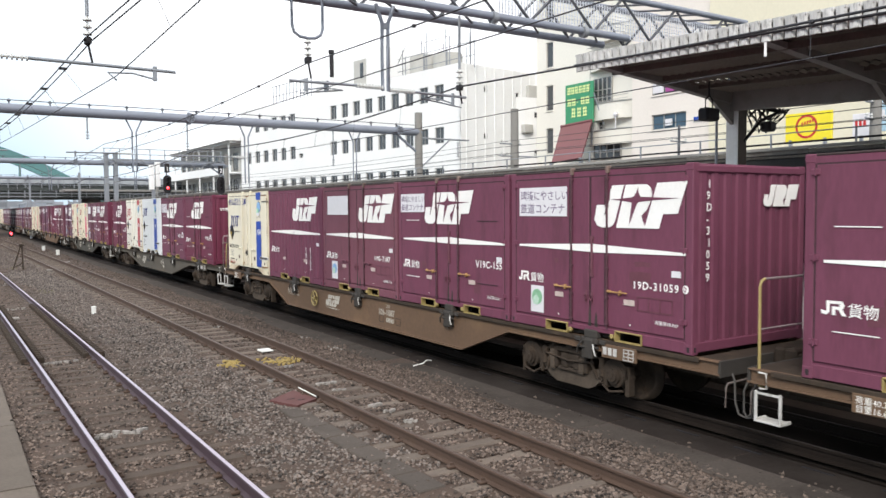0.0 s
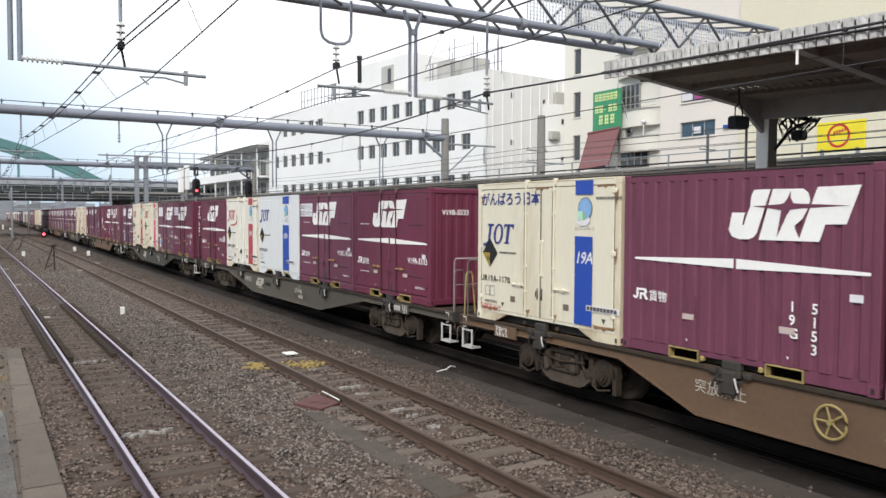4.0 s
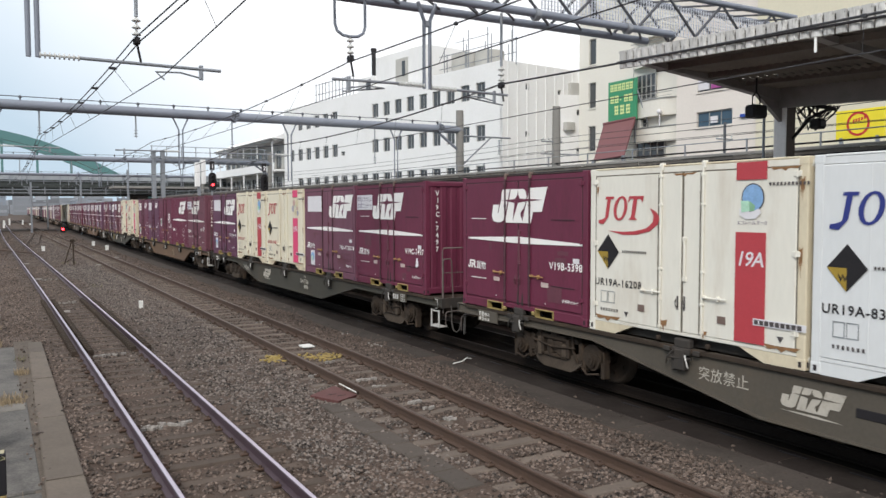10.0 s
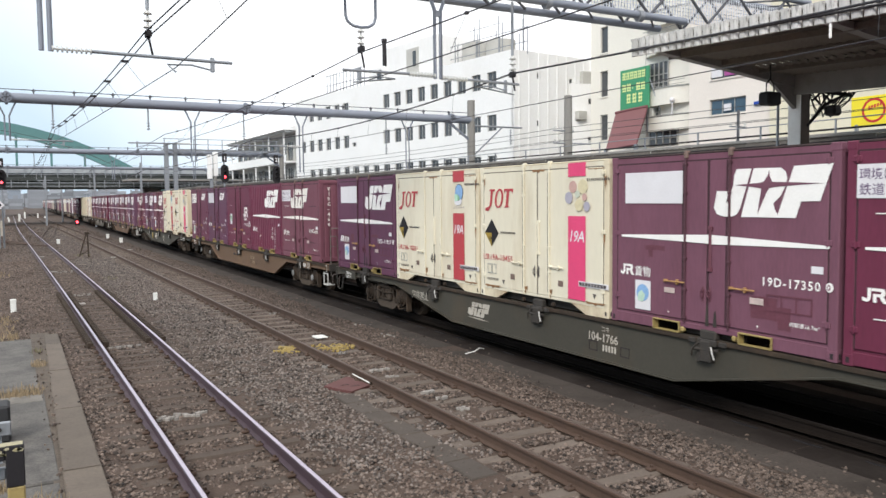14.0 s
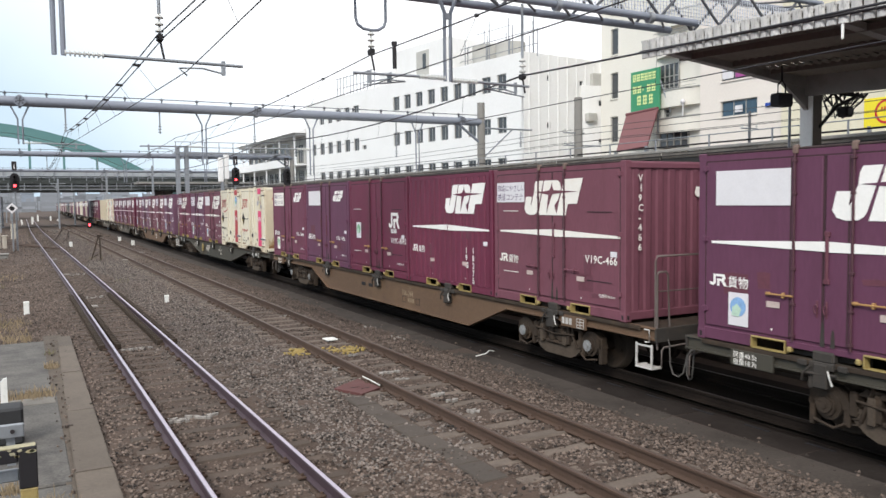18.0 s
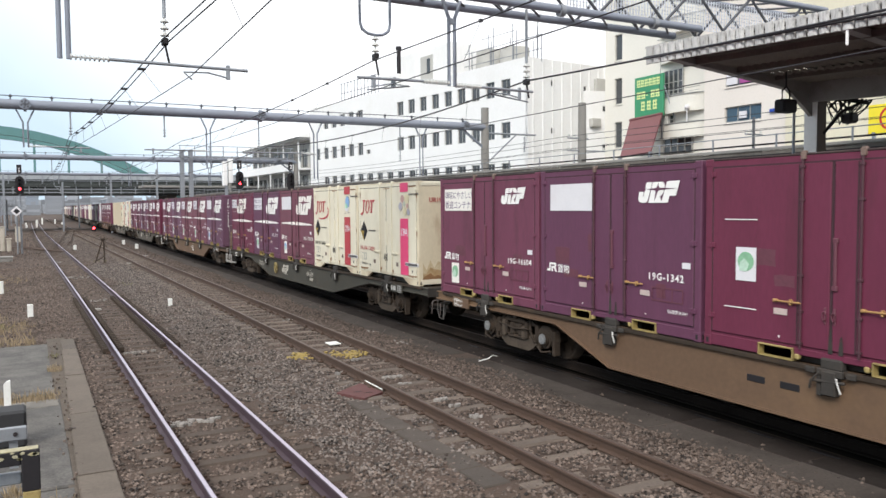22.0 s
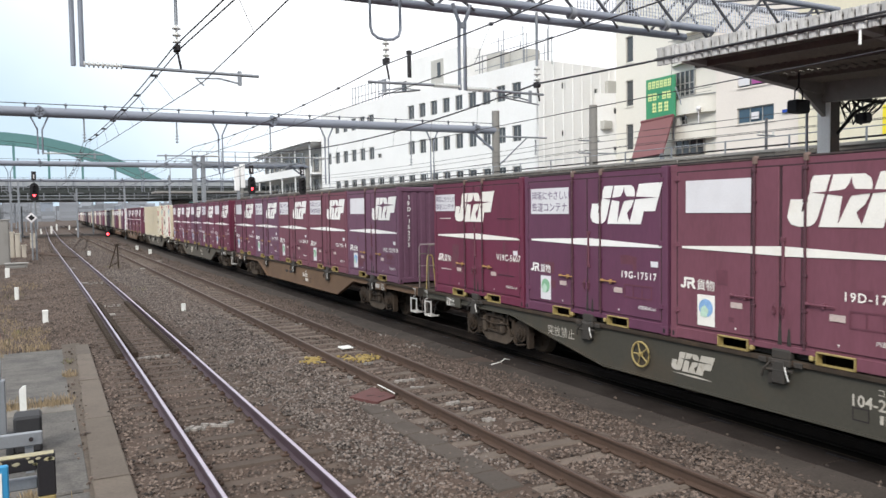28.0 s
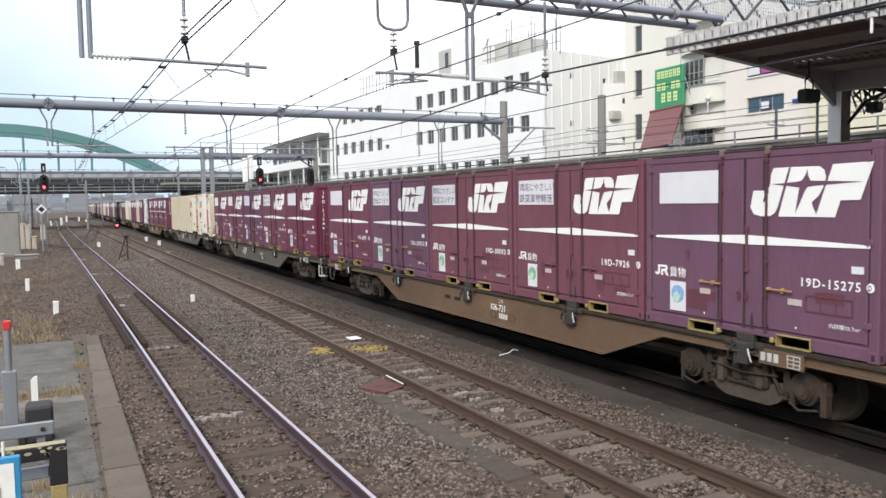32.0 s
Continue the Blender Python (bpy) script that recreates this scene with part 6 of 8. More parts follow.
edge_piece = once("fascia sheet", lambda: Shape().prism([(0.0, -0.01), (-0.035, -0.04), (-0.042, -0.10), (-0.035, -0.155), (0.0, -0.185), (0.03, -0.185), (0.03, -0.01)], -0.02, 0.31).prism([(-0.035, -0.015), (-0.035, -0.18), (0.5, -0.18), (0.5, -0.015)], 0.29, 0.33))
for i in range(95):
    part("edge_sheet", edge_piece, SHEET, near_canopy, m=fascia(i))
part("gutter_pipe", Shape().tube([(11.14, 12.05 - 3 * k, 5.83 - 0.126 * k) for k in range(8)], 0.022, 6), BLACK, near_canopy)
for k in range(7):
    y = 11.75 - 3.75 * k
    d = (12.06 - y) * 0.042
    part("cross_beam", Shape().prism([(11.5, 5.89 - d), (15.85, 5.62 - d), (15.85, 5.33 - d), (15.05, 5.42 - d), (13.74, 5.57 - d), (11.5, 5.80 - d)], -0.09, 0.09, frame_m((1, 0, 0), (0, 0, 1), (0, y, 0))), BEAMGREY, near_canopy)
    # the far half of each beam is a darker brown than the near half
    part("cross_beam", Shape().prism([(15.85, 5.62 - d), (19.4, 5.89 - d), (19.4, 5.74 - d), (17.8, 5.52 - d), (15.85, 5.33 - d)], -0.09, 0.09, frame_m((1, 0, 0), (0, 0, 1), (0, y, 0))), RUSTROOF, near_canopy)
    part("column", Shape().box(15.90, 15.93, y - 0.16, y + 0.16, 0.92, 5.36 - d, 0.004), COLUMN, near_canopy, "white-painted steel column face")
    # the unlit side of the column is painted as this dark brown
    part("column_web", Shape().box(15.93, 16.24, y - 0.16, y - 0.142, 0.92, 5.36 - d).box(16.22, 16.25, y - 0.142, y + 0.16, 0.92, 5.36 - d), RUSTROOF, near_canopy, "column back with shade in its dark brown colour")
    part("bracket", Shape().prism([(15.90, 4.86 - d), (15.90, 5.40 - d), (15.0, 5.46 - d)], -0.05, 0.05, frame_m((1, 0, 0), (0, 0, 1), (0, y, 0))), BEAMGREY, near_canopy, "haunch plate under the beam")
part("girder", Shape().prism([(12.0, 0), (-15, -1.134), (-15, -1.58), (12.0, -0.45)], -0.07, 0.07, frame_m((0, 1, 0), (0, 0, 1), (15.85, 0, 5.62))), BEAMGREY, near_canopy, "long grey girder")
for x, z in ((12.2, 5.84), (13.4, 5.77), (14.6, 5.70), (16.9, 5.70), (18.3, 5.80)):
    part("purlin", Shape().prism([(12.0, 0), (-15, -1.134), (-15, -1.25), (12.0, -0.12)], -0.03, 0.03, frame_m((0, 1, 0), (0, 0, 1), (x, 0, z))), RUSTROOF, near_canopy)
part("drip_pipe", Shape().box(11.17, 11.21, 7.64, 7.68, 5.28, 5.63, 0.01), COLUMN, near_canopy, "short white drip pipe")
# lamps and loudspeakers under the canopy
for x, y, z in ((14.35, 11.2, 4.93),):
    lamp = thing("loudspeaker", "black loudspeaker hung under the canopy", "loudspeaker", m=pose(x, y, z))
    part("housing", Shape().box(-0.22, 0.22, -0.14, 0.14, -0.14, 0.14, 0.04), BLACK, lamp)
    part("bracket", Shape().tube([(-0.12, 0, 0.12), (-0.12, 0, 0.32), (0.0, 0, 0.42), (0.12, 0, 0.32), (0.12, 0, 0.12)], 0.018, 6).tube([(0, 0, 0.4), (0, 0, 0.72)], 0.02, 6), BLACK, lamp)
pip = thing("conduit_pipe", "thin grey conduit beside the canopy column", "pipe", m=pose(14.75, 11.3, 0.92))
part("pipe", Shape().tube([(0, 0, 0), (0, 0, 4.1)], 0.03, 6), STEEL, pip)
cabl = thing("cable_bracket", "tangle of black cables and brackets at the column", "cables", m=pose(16.15, 11.6, 4.95))
part("arm", Shape().tube([(0, 0, -0.5), (0.5, -0.1, 0.0), (1.1, -0.2, 0.25)], 0.04, 6).tube([(0.1, 0, 0.35), (1.3, -0.2, 0.25)], 0.05, 6).tube([(0.2, 0, 0.1), (0.5, 0, 0.3), (0.8, -0.1, 0.05), (1.2, -0.1, 0.3)], 0.03, 6), BLACK, cabl)
part("box", Shape().box(0.65, 0.95, -0.25, 0.05, -0.24, 0.0, 0.05), BLACK, cabl)
rc = random.Random(2)
for k in range(9):
    a_, b_ = 0.1 + 0.5 * rc.random(), 0.5 + 0.9 * rc.random()
    part("cable", Shape().tube([(a_, 0.05 * k - 0.2, 0.30), ((a_ + b_) / 2, 0, -0.05 - 0.3 * rc.random()), (b_, -0.1, 0.1 + 0.2 * rc.random()), (b_ + 0.25, -0.1, 0.35)], 0.016, 5), BLACK, cabl)

far_roof = thing("platform_roof", "long low platform roof with painted shade and a grey edge", "platform roof", m=pose(0, 0, 0))
part("roof_slab", Shape().box(19.5, 26.8, -30, 125, 4.20, 4.34), ROOFDARK, far_roof)
part("edge_board", Shape().box(19.42, 19.5, -30, 125, 4.43, 4.52, 0.01), ROOFEDGE, far_roof)
# fascia coloured as if in shade, like the underside
part("fascia_board", Shape().box(19.50, 19.56, -30, 125, 3.85, 4.22), ROOFDARK, far_roof)
WORNSHEET = surface("rust_streaked_grey_sheet", (0.15, 0.135, 0.118), 0.85, vary=0.3, scale=3, grain=20, stain=(0.085, 0.06, 0.042), stain_amount=0.9, stain_scale=1.3, streak=(1, 1, 0.3))
for k in range(60):
    part("fascia_sheet", once("fascia panel", lambda: Shape().box(19.455, 19.49, 0.01, 1.99, 4.215, 4.425, 0.006).box(19.44, 19.46, 0.0, 0.05, 4.18, 4.44)), WORNSHEET, far_roof, m=pose(0.012 * (k % 3), -10 + 2.0 * k, 0.006 * (k % 2)))
part("conduit", Shape().tube([(19.42, -20, 4.30), (19.42, 100, 4.30)], 0.022, 6), BLACK, far_roof, "black cable along the roof edge")
part("back_wall", Shape().box(25.5, 25.7, -30, 125, -0.2, 4.2), ROOFDARK, far_roof)
for k in range(24):
    y = -8 + k * 5.2
    part("roof_post", once("roof post", lambda: Shape().box(-0.09, 0.09, -0.09, 0.09, -0.25, 4.2, 0.01)), BEAMGREY, far_roof, m=pose(21.6, y, 0))
fence = thing("roof_railing", "thin grey railing along the platform roof", "railing", m=pose(19.6, 0, 4.5))
for k in range(48):
    part("railing_post", once("railing post", lambda: Shape().box(-0.02, 0.02, -0.02, 0.02, -0.1, 0.42)), STEEL, fence, m=pose(0, -6 + 2.4 * k, 0))
for z in (0.40,):
    part("railing_bar", Shape().tube([(0, -8, z), (0, 110, z)], 0.018, 6), STEEL, fence)
part("railing_cable", Shape().tube([(0.3, -8, 0.16), (0.3, 110, 0.16)], 0.03, 6), BLACK, fence)
tagged(part("platform", Shape().box(20.6, 25.4, -30, 125, -0.3, 0.9, 0.03), PAVE), "second platform beyond the tracks", "platform", kind="structure")


# ---- buildings ----
def facade(parent, m, w, h, holes, wall, depth=0.25, frame_mat=None, glass=None, mullions=1, sill=True, label=""):
    """A wall of w x h with openings (u0, u1, z0, z1), and a window set back in each."""
    us = sorted({0.0, w, *[a for q in holes for a in q[:2]]})
    zs = sorted({0.0, h, *[a for q in holes for a in q[2:4]]})
    s = Shape()
    inside = lambda u, z: any(q[0] < u < q[1] and q[2] < z < q[3] for q in holes)
    for a, b in zip(us, us[1:]):
        for c, d in zip(zs, zs[1:]):
            if not inside((a + b) / 2, (c + d) / 2):
                s.add([(a, c, 0), (b, c, 0), (b, d, 0), (a, d, 0)], [(0, 1, 2, 3)])
                s.add([(a, c, -depth), (b, c, -depth), (b, d, -depth), (a, d, -depth)], [(3, 2, 1, 0)])
    for a, b, c, d in [q[:4] for q in holes]:
        s.add([(a, c, 0), (b, c, 0), (b, d, 0), (a, d, 0), (a, c, -depth), (b, c, -depth), (b, d, -depth), (a, d, -depth)], [(0, 4, 5, 1), (1, 5, 6, 2), (2, 6, 7, 3), (3, 7, 4, 0)])
    s.add([(0, 0, 0), (0, h, 0), (0, h, -depth), (0, 0, -depth), (w, 0, 0), (w, h, 0), (w, h, -depth), (w, 0, -depth)], [(0, 1, 2, 3), (4, 7, 6, 5), (1, 5, 6, 2)])
    part("wall", s, wall, parent, m=m)
    for a, b, c, d in [q[:4] for q in holes]:
        ww, hh = round(b - a, 2), round(d - c, 2)
        win = part("window", once("pane %s %s" % (ww, hh), lambda: Shape().box(0.03, ww - 0.03, 0.03, hh - 0.03, -0.02, 0.0)), glass or GLASS, parent, m=m @ Matrix.Translation((a, c, -depth * 0.6)))
        def fr():
            t = 0.06
            q = Shape().box(0, ww, 0, t, -0.03, 0.04).box(0, ww, hh - t, hh, -0.03, 0.04).box(0, t, t, hh - t, -0.03, 0.04).box(ww - t, ww, t, hh - t, -0.03, 0.04)
            for k in range(1, mullions + 1):
                q.box(ww * k / (mullions + 1) - 0.025, ww * k / (mullions + 1) + 0.025, t, hh - t, -0.025, 0.035)
            return q
        part("window_frame", once("wframe %s %s %d" % (ww, hh, mullions), fr), frame_mat or FRAME, win)
        if sill:
            part("window_sill", once("wsill %s" % ww, lambda: Shape().box(-0.06, ww + 0.06, -0.09, 0.0, 0.0, 0.22)), wall, win)


def along(x, y, dx, dy, z=0.0):
    """A facade plane seen from the tracks: its right hand runs towards (dx, dy)."""
    return frame_m((dx, dy, 0), (0, 0, 1), (x, y, z))


# long white office block: corner (35.0, 51.0), running away beside the tracks
D = Vector((-0.124, 0.992, 0))
C0 = Vector((35.03, 50.95, 0))
block = thing("white_office_building", "long white rendered building with rows of small windows", "building")
LB = 39.0
far_end = C0 + D * LB
holes = []
for k in range(17):
    u = 2.69 + 2.01 * k
    if k in (9, 10, 11):
        if k == 11:
            holes.append((LB - 25.1 - 0.4, LB - 25.1 + 0.4, 8.35, 8.8))
        continue
    for z0, z1 in ((11.75, 13.08), (8.3, 9.62)):
        holes.append((LB - u - 0.58, LB - u + 0.58, z0, z1))
for z0, z1 in ((5.0, 6.3), (1.6, 2.9)):
    holes += [(LB - 2.69 - 2.01 * k - 0.58, LB - 2.69 - 2.01 * k + 0.58, z0, z1) for k in range(17)]
for k in (17,):
    holes.append((LB - 36.9 - 0.5, LB - 36.9 + 0.5, 8.3, 9.62))
facade(block, along(far_end.x, far_end.y, -D.x, -D.y), LB, 14.5, holes, WALLW, sill=False)
E2 = Vector((D.y, -D.x, 0))
facade(block, along(C0.x, C0.y, E2.x, E2.y), 9.0, 14.5, [(2.5, 2.9, 12.4, 12.9), (2.5, 2.9, 8.6, 9.1), (6.2, 6.6, 12.2, 12.7)], WALLW, mullions=0, sill=False)
for k in range(8):
    part("wall_rib", once("wall rib", lambda: Shape().box(-0.05, 0.05, 0, 14.4, 0, 0.06)), WALLW, block, m=along(C0.x, C0.y, E2.x, E2.y) @ Matrix.Translation((0.6 + k * 1.05, 0, 0)))
part("roof", Shape().box(0.1, LB - 0.1, 0.25, 14, -0.2, 0.0), WALLG, block, m=frame_m(D, E2, C0 + Vector((0, 0, 14.2))))
mr = Matrix((D, E2, Vector((0, 0, 1)))).transposed().to_4x4()
mr.translation = C0
part("penthouse", Shape().box(10.8, 19.2, 0.4, 7, 14.4, 17.6, 0.03).box(19.2, 22.0, 0.05, 6, 14.4, 15.9, 0.03), WALLW, block, m=mr)
part("penthouse_window", Shape().box(19.6, 20.4, 0.0, 0.06, 14.6, 15.6), GLASS, block, m=mr)
part("penthouse_door", Shape().box(13.6, 15.6, 0.34, 0.42, 14.6, 16.9), WALLG, block, m=mr)
part("penthouse_window", Shape().box(14.0, 14.5, 0.30, 0.36, 15.2, 16.6), GLASS, block, m=mr)
part("chimney", Shape().tube([(20.2, 0.8, 15.9), (20.2, 0.8, 18.4)], 0.22, 10).tube([(20.2, 0.8, 18.4), (20.2, 0.8, 18.75)], 0.3, 10), BLACK, block, m=mr)
part("water_tank", Shape().tube([(8.6, 3.5, 14.3), (8.6, 3.5, 16.6)], 1.5, 18).tube([(5.6, 3.5, 14.3), (5.6, 3.5, 16.4)], 1.3, 18), WALLG, block, m=mr)
for k in range(14):
    part("roof_mast", once("mast %d" % (k % 3), lambda: Shape().tube([(0, 0, 0), (0, 0, 2.2 + 0.8 * (k % 3))], 0.045, 5)), STEEL, block, m=mr @ pose(-0.3 + 0.75 * k + 0.3 * (k % 2), 1.2 + 0.5 * (k % 4), 14.2))
for k in range(12):
    part("roof_fence_post", once("fence post", lambda: Shape().tube([(0, 0, 0), (0, 0, 2.6)], 0.05, 5)), STEEL, block, m=mr @ pose(24.5 + 0.75 * k, 1.0, 14.2))
part("roof_fence_rail", Shape().tube([(-0.4, 1.2, 16.3), (9.8, 1.2, 16.3)], 0.035, 5).tube([(-0.4, 1.2, 15.2), (9.8, 1.2, 15.2)], 0.035, 5).tube([(3.0, 1.2, 17.2), (7.5, 1.2, 17.2)], 0.03, 5), STEEL, block, m=mr)
part("roof_fence_rail", Shape().tube([(24.5, 1.0, 16.7), (33.0, 1.0, 16.7)], 0.04, 5).tube([(24.5, 1.0, 15.6), (33.0, 1.0, 15.6)], 0.04, 5), STEEL, block, m=mr)
tagged(block, "long white rendered building with rows of small windows")

# low wing between the white block and its neighbour
wing = thing("low_annexe", "small white rendered annexe with roof plant", "building")
facade(wing, along(41.2, 51.6, 1.0, -0.30), 4.6, 12.3, [(1.6, 2.1, 10.6, 11.1), (1.6, 2.1, 7.4, 7.9)], WALLW, mullions=0, sill=False)
part("side_wall", Shape().box(41.2, 45.4, 51.7, 56, 0, 12.2), WALLW, wing)
part("roof_plant", Shape().box(42.4, 43.6, 51.5, 52.6, 12.3, 13.4, 0.05), WALLG, wing)
part("stair_head", Shape().box(43.6, 45.4, 51.6, 54, 12.2, 14.6, 0.05), WALLW, wing)
for q, (x_, z_) in enumerate(((42.0, 9.3), (43.4, 9.3), (44.4, 6.4), (42.2, 5.2))):
    part("air_conditioner", once("wing unit", lambda: Shape().box(-0.45, 0.45, -0.25, 0.25, 0, 0.7, 0.03).disc((-0.1, -0.25, 0.35), (0, -1, 0), 0.26, 0.02, 14)), WALLG, wing, "grey air conditioner unit", m=pose(x_, 51.45 - 0.3 * (x_ - 41.2), z_))
part("drain_pipe", Shape().tube([(43.9, 50.6, 1.0), (43.9, 50.6, 12.2)], 0.07, 6), WALLG, wing)

# old balcony house beyond
old = thing("old_apartment_house", "old grey house with balconies and a pale roof", "apartment house")
oy0, oy1, ox = 91.0, 118.0, 30.2
facade(old, along(ox + 0.4, oy1, 0.0, -1.0), oy1 - oy0, 11.0, [(0.3 + 2.6 * k, 2.6 + 2.6 * k, z, z + 2.3) for k in range(10) for z in (1.3, 4.5, 7.7)], WALLG, mullions=2, sill=False)
facade(old, along(ox + 0.4, oy0, 1.0, 0.0), 12.0, 11.0, [(0.7 + 2.9 * k, 3.2 + 2.9 * k, z, z + 2.0) for k in range(3) for z in (4.6, 7.8)], WALLG, mullions=2)
for z in (4.1, 7.3, 10.9):
    part("balcony", Shape().box(ox - 1.1, ox + 0.35, oy0 - 0.6, oy1, z, z + 0.22, 0.02).box(ox - 1.1, ox - 1.0, oy0 - 0.6, oy1, z + 0.2, z + (1.0 if z < 10 else 0.5)), WALLW, old)
for k in range(5):
    part("balcony_post", once("balcony post", lambda: Shape().box(-0.08, 0.08, -0.08, 0.08, 0, 10.9)), WALLW, old, m=pose(ox - 0.95, oy0 + 0.3 + 6.2 * k, 0))
part("roof", Shape().prism([(ox - 1.6, 11.15), (ox + 14, 11.15), (ox + 11, 12.7), (ox + 2.5, 12.7)], -oy1, -oy0 + 1.2, frame_m((1, 0, 0), (0, 0, 1), (0, 0, 0))), WALLW, old, "pale hipped roof")


def scaled(k, x, y, z):
    return Vector((x * k, y * k, 2.874 + (z - 2.874) * k))


# tall cream buildings by the far street
K = 1.25
tower = thing("sign_building", "cream building with curved balconies and a green roof sign", "building")
gx = 32.0 * K
facade(tower, along(gx + 1.2, 39.2 * K, 0, -1), 9.3 * K, 24.0, [(1.15, 2.0, z, z + 2.0) for z in (4.2, 7.3, 10.7, 14.1, 17.3)], WALLC, mullions=0, frame_mat=FRAME)
part("side_wall", Shape().box(gx + 1.3, gx + 10, 39.2 * K - 0.1, 39.2 * K, 0, 24.0), WALLC, tower)
by0, by1 = 29.9 * K, 33.4 * K
for zc, hgt in ((2.2, 1.2), (7.4, 1.0), (9.15, 1.15), (12.7, 1.1), (14.6, 1.0)):
    n = 10
    pts = [(gx + 1.2, by1)] + [(gx + 0.1 - 0.55 * math.sin(math.pi * i / n), by1 + (by0 - by1) * i / n) for i in range(n + 1)] + [(gx + 1.2, by0)]
    part("balcony", Shape().prism(pts, zc, zc + hgt), WALLC, tower, "rounded cream balcony front")
    part("balcony_rail", Shape().prism([(x - 0.06, y) for x, y in pts], zc + hgt, zc + hgt + 0.07), FRAME, tower)
for y0_, y1_, z0_, z1_ in ((by1 - 3.1, by1 - 0.45, 6.4, 7.4), (by1 - 1.4, by1 - 0.9, 8.5, 9.05), (by1 - 2.2, by1 - 0.45, 10.5, 12.2)):
    wdw = part("window", Shape().box(gx + 0.12, gx + 0.3, y0_, y1_, z0_, z1_), GLASS, tower)
    for q in range(5 if y1_ - y0_ > 1 else 2):
        yy = y0_ + (y1_ - y0_) * q / (4 if y1_ - y0_ > 1 else 1)
        part("window_bar", Shape().box(gx + 0.06, gx + 0.14, yy - 0.04, yy + 0.04, z0_, z1_), FRAME, wdw)
    part("window_bar", Shape().box(gx + 0.07, gx + 0.15, y0_, y1_, (z0_ + z1_) / 2 - 0.03, (z0_ + z1_) / 2 + 0.03), FRAME, wdw)
part("upper_wall", Shape().box(gx + 0.3, gx + 1.15, by0, by1, 15.6, 24.0), WALLC, tower)
part("recess_wall", Shape().box(gx + 0.2, gx + 1.15, by0, by1, 0, 15.6), WALLC, tower)

for y_, z_ in ((by1 - 0.6, 8.45), (by0 + 0.8, 12.8)):
    part("air_conditioner", once("tower unit", lambda: Shape().box(-0.3, 0.0, -0.42, 0.42, 0, 0.66, 0.03)), WALLG, tower, "grey air conditioner unit", m=pose(gx + 0.15, y_, z_))
part("wall_lamp", Shape().tube([(gx - 0.5, by0 + 1.2, 8.4), (gx - 0.5, by0 + 1.2, 9.2)], 0.04, 6).lathe((gx - 0.5, by0 + 1.2, 9.2), [(0.03, 0.0), (0.16, 0.08), (0.18, 0.18), (0.14, 0.30), (0.02, 0.34)], 10), PALE, tower, "white ball lamp")
for z_ in (10.15, 13.8):
    part("balcony_rail", Shape().tube([(gx - 0.4, by0 + 0.2, z_ + 0.55), (gx - 0.45, by1 - 0.3, z_ + 0.55)], 0.03, 5).tube([(gx - 0.4, by0 + 0.2, z_ + 0.3), (gx - 0.45, by1 - 0.3, z_ + 0.3)], 0.02, 5), FRAME, tower)

sign = thing("green_signboard", "green roof signboard with pale yellow-green lettering blocks", "sign")
a, b = scaled(K * 0.985, 32, 35.4, 7.9), scaled(K * 0.985, 32, 33.06, 7.9)
ms = frame_m(b - a, (0, 0, 1), a)
sw, sh = (b - a).length, 2.35 * K
part("board", Shape().box(0, sw, 0, sh, -0.15, 0.0, 0.02), SIGNGREEN, sign, m=ms)
for r_, (cnt, hh) in enumerate(((6, 0.52), (5, 0.52), (3, 0.66))):
    zz = (sh - 0.72 - 0.85 * r_)
    for k in range(cnt):
        if r_ == 1 and k == 2:
            part("letter_block", Shape().box(0, 0.1, 0, 0.1, 0.004, 0.02), LIME, sign, m=ms @ Matrix.Translation((0.3 + k * (sw - 0.5) / cnt, zz + 0.15, 0)))
            continue
        x_ = 0.25 + (0.0 if r_ < 2 else 0.45) + k * (sw - 0.5 - (0 if r_ < 2 else 0.6)) / cnt
        bw = (sw - 0.5) / cnt * (0.82 if r_ < 2 else 0.5)
        s = Shape()
        for q in range(3):
            s.box(0, bw, hh * q / 2.6, hh * q / 2.6 + hh * 0.17, 0.004, 0.02)
        s.box(bw * 0.1, bw * 0.3, 0, hh, 0.004, 0.018).box(bw * 0.65, bw * 0.85, 0, hh, 0.004, 0.018)
        part("letter_block", s, LIME, sign, m=ms @ Matrix.Translation((x_, zz, 0)))
part("strut", Shape().box(0.3, 0.38, -1.6, 0, -0.3, -0.2).box(sw - 0.4, sw - 0.3, -1.6, 0, -0.3, -0.2).tube([(sw, sh * 0.7, -0.1), (sw + 0.7, -0.2, -0.4)], 0.05, 6), STEEL, sign, m=ms)
slope = thing("red_sloping_roof", "dull red sloping sheet roof below the sign", "roof")
q0, q1, q2, q3 = scaled(K * 0.98, 32, 35.77, 7.86), scaled(K * 0.98, 32, 33.16, 7.98), scaled(K * 0.90, 32, 34.05, 5.9), scaled(K * 0.90, 32, 36.66, 5.75)
nrm = (q1 - q0).cross(q3 - q0).normalized() * 0.12
part("sheet", Shape().add([q0, q1, q2, q3, q0 + nrm, q1 + nrm, q2 + nrm, q3 + nrm], [(0, 1, 2, 3), (7, 6, 5, 4), (0, 4, 5, 1), (1, 5, 6, 2), (2, 6, 7, 3), (3, 7, 4, 0)]), AWNING, slope)
part("ridge_board", Shape().tube([q0, q1], 0.12, 6), AWNING, slope)
part("post", Shape().box(q2.x - 0.1, q2.x + 0.1, q2.y - 0.1, q2.y + 0.1, -0.3, q2.z), STEEL, slope)
part("post", Shape().box(q3.x - 0.1, q3.x + 0.1, q3.y - 0.1, q3.y + 0.1, -0.3, q3.z), STEEL, slope)

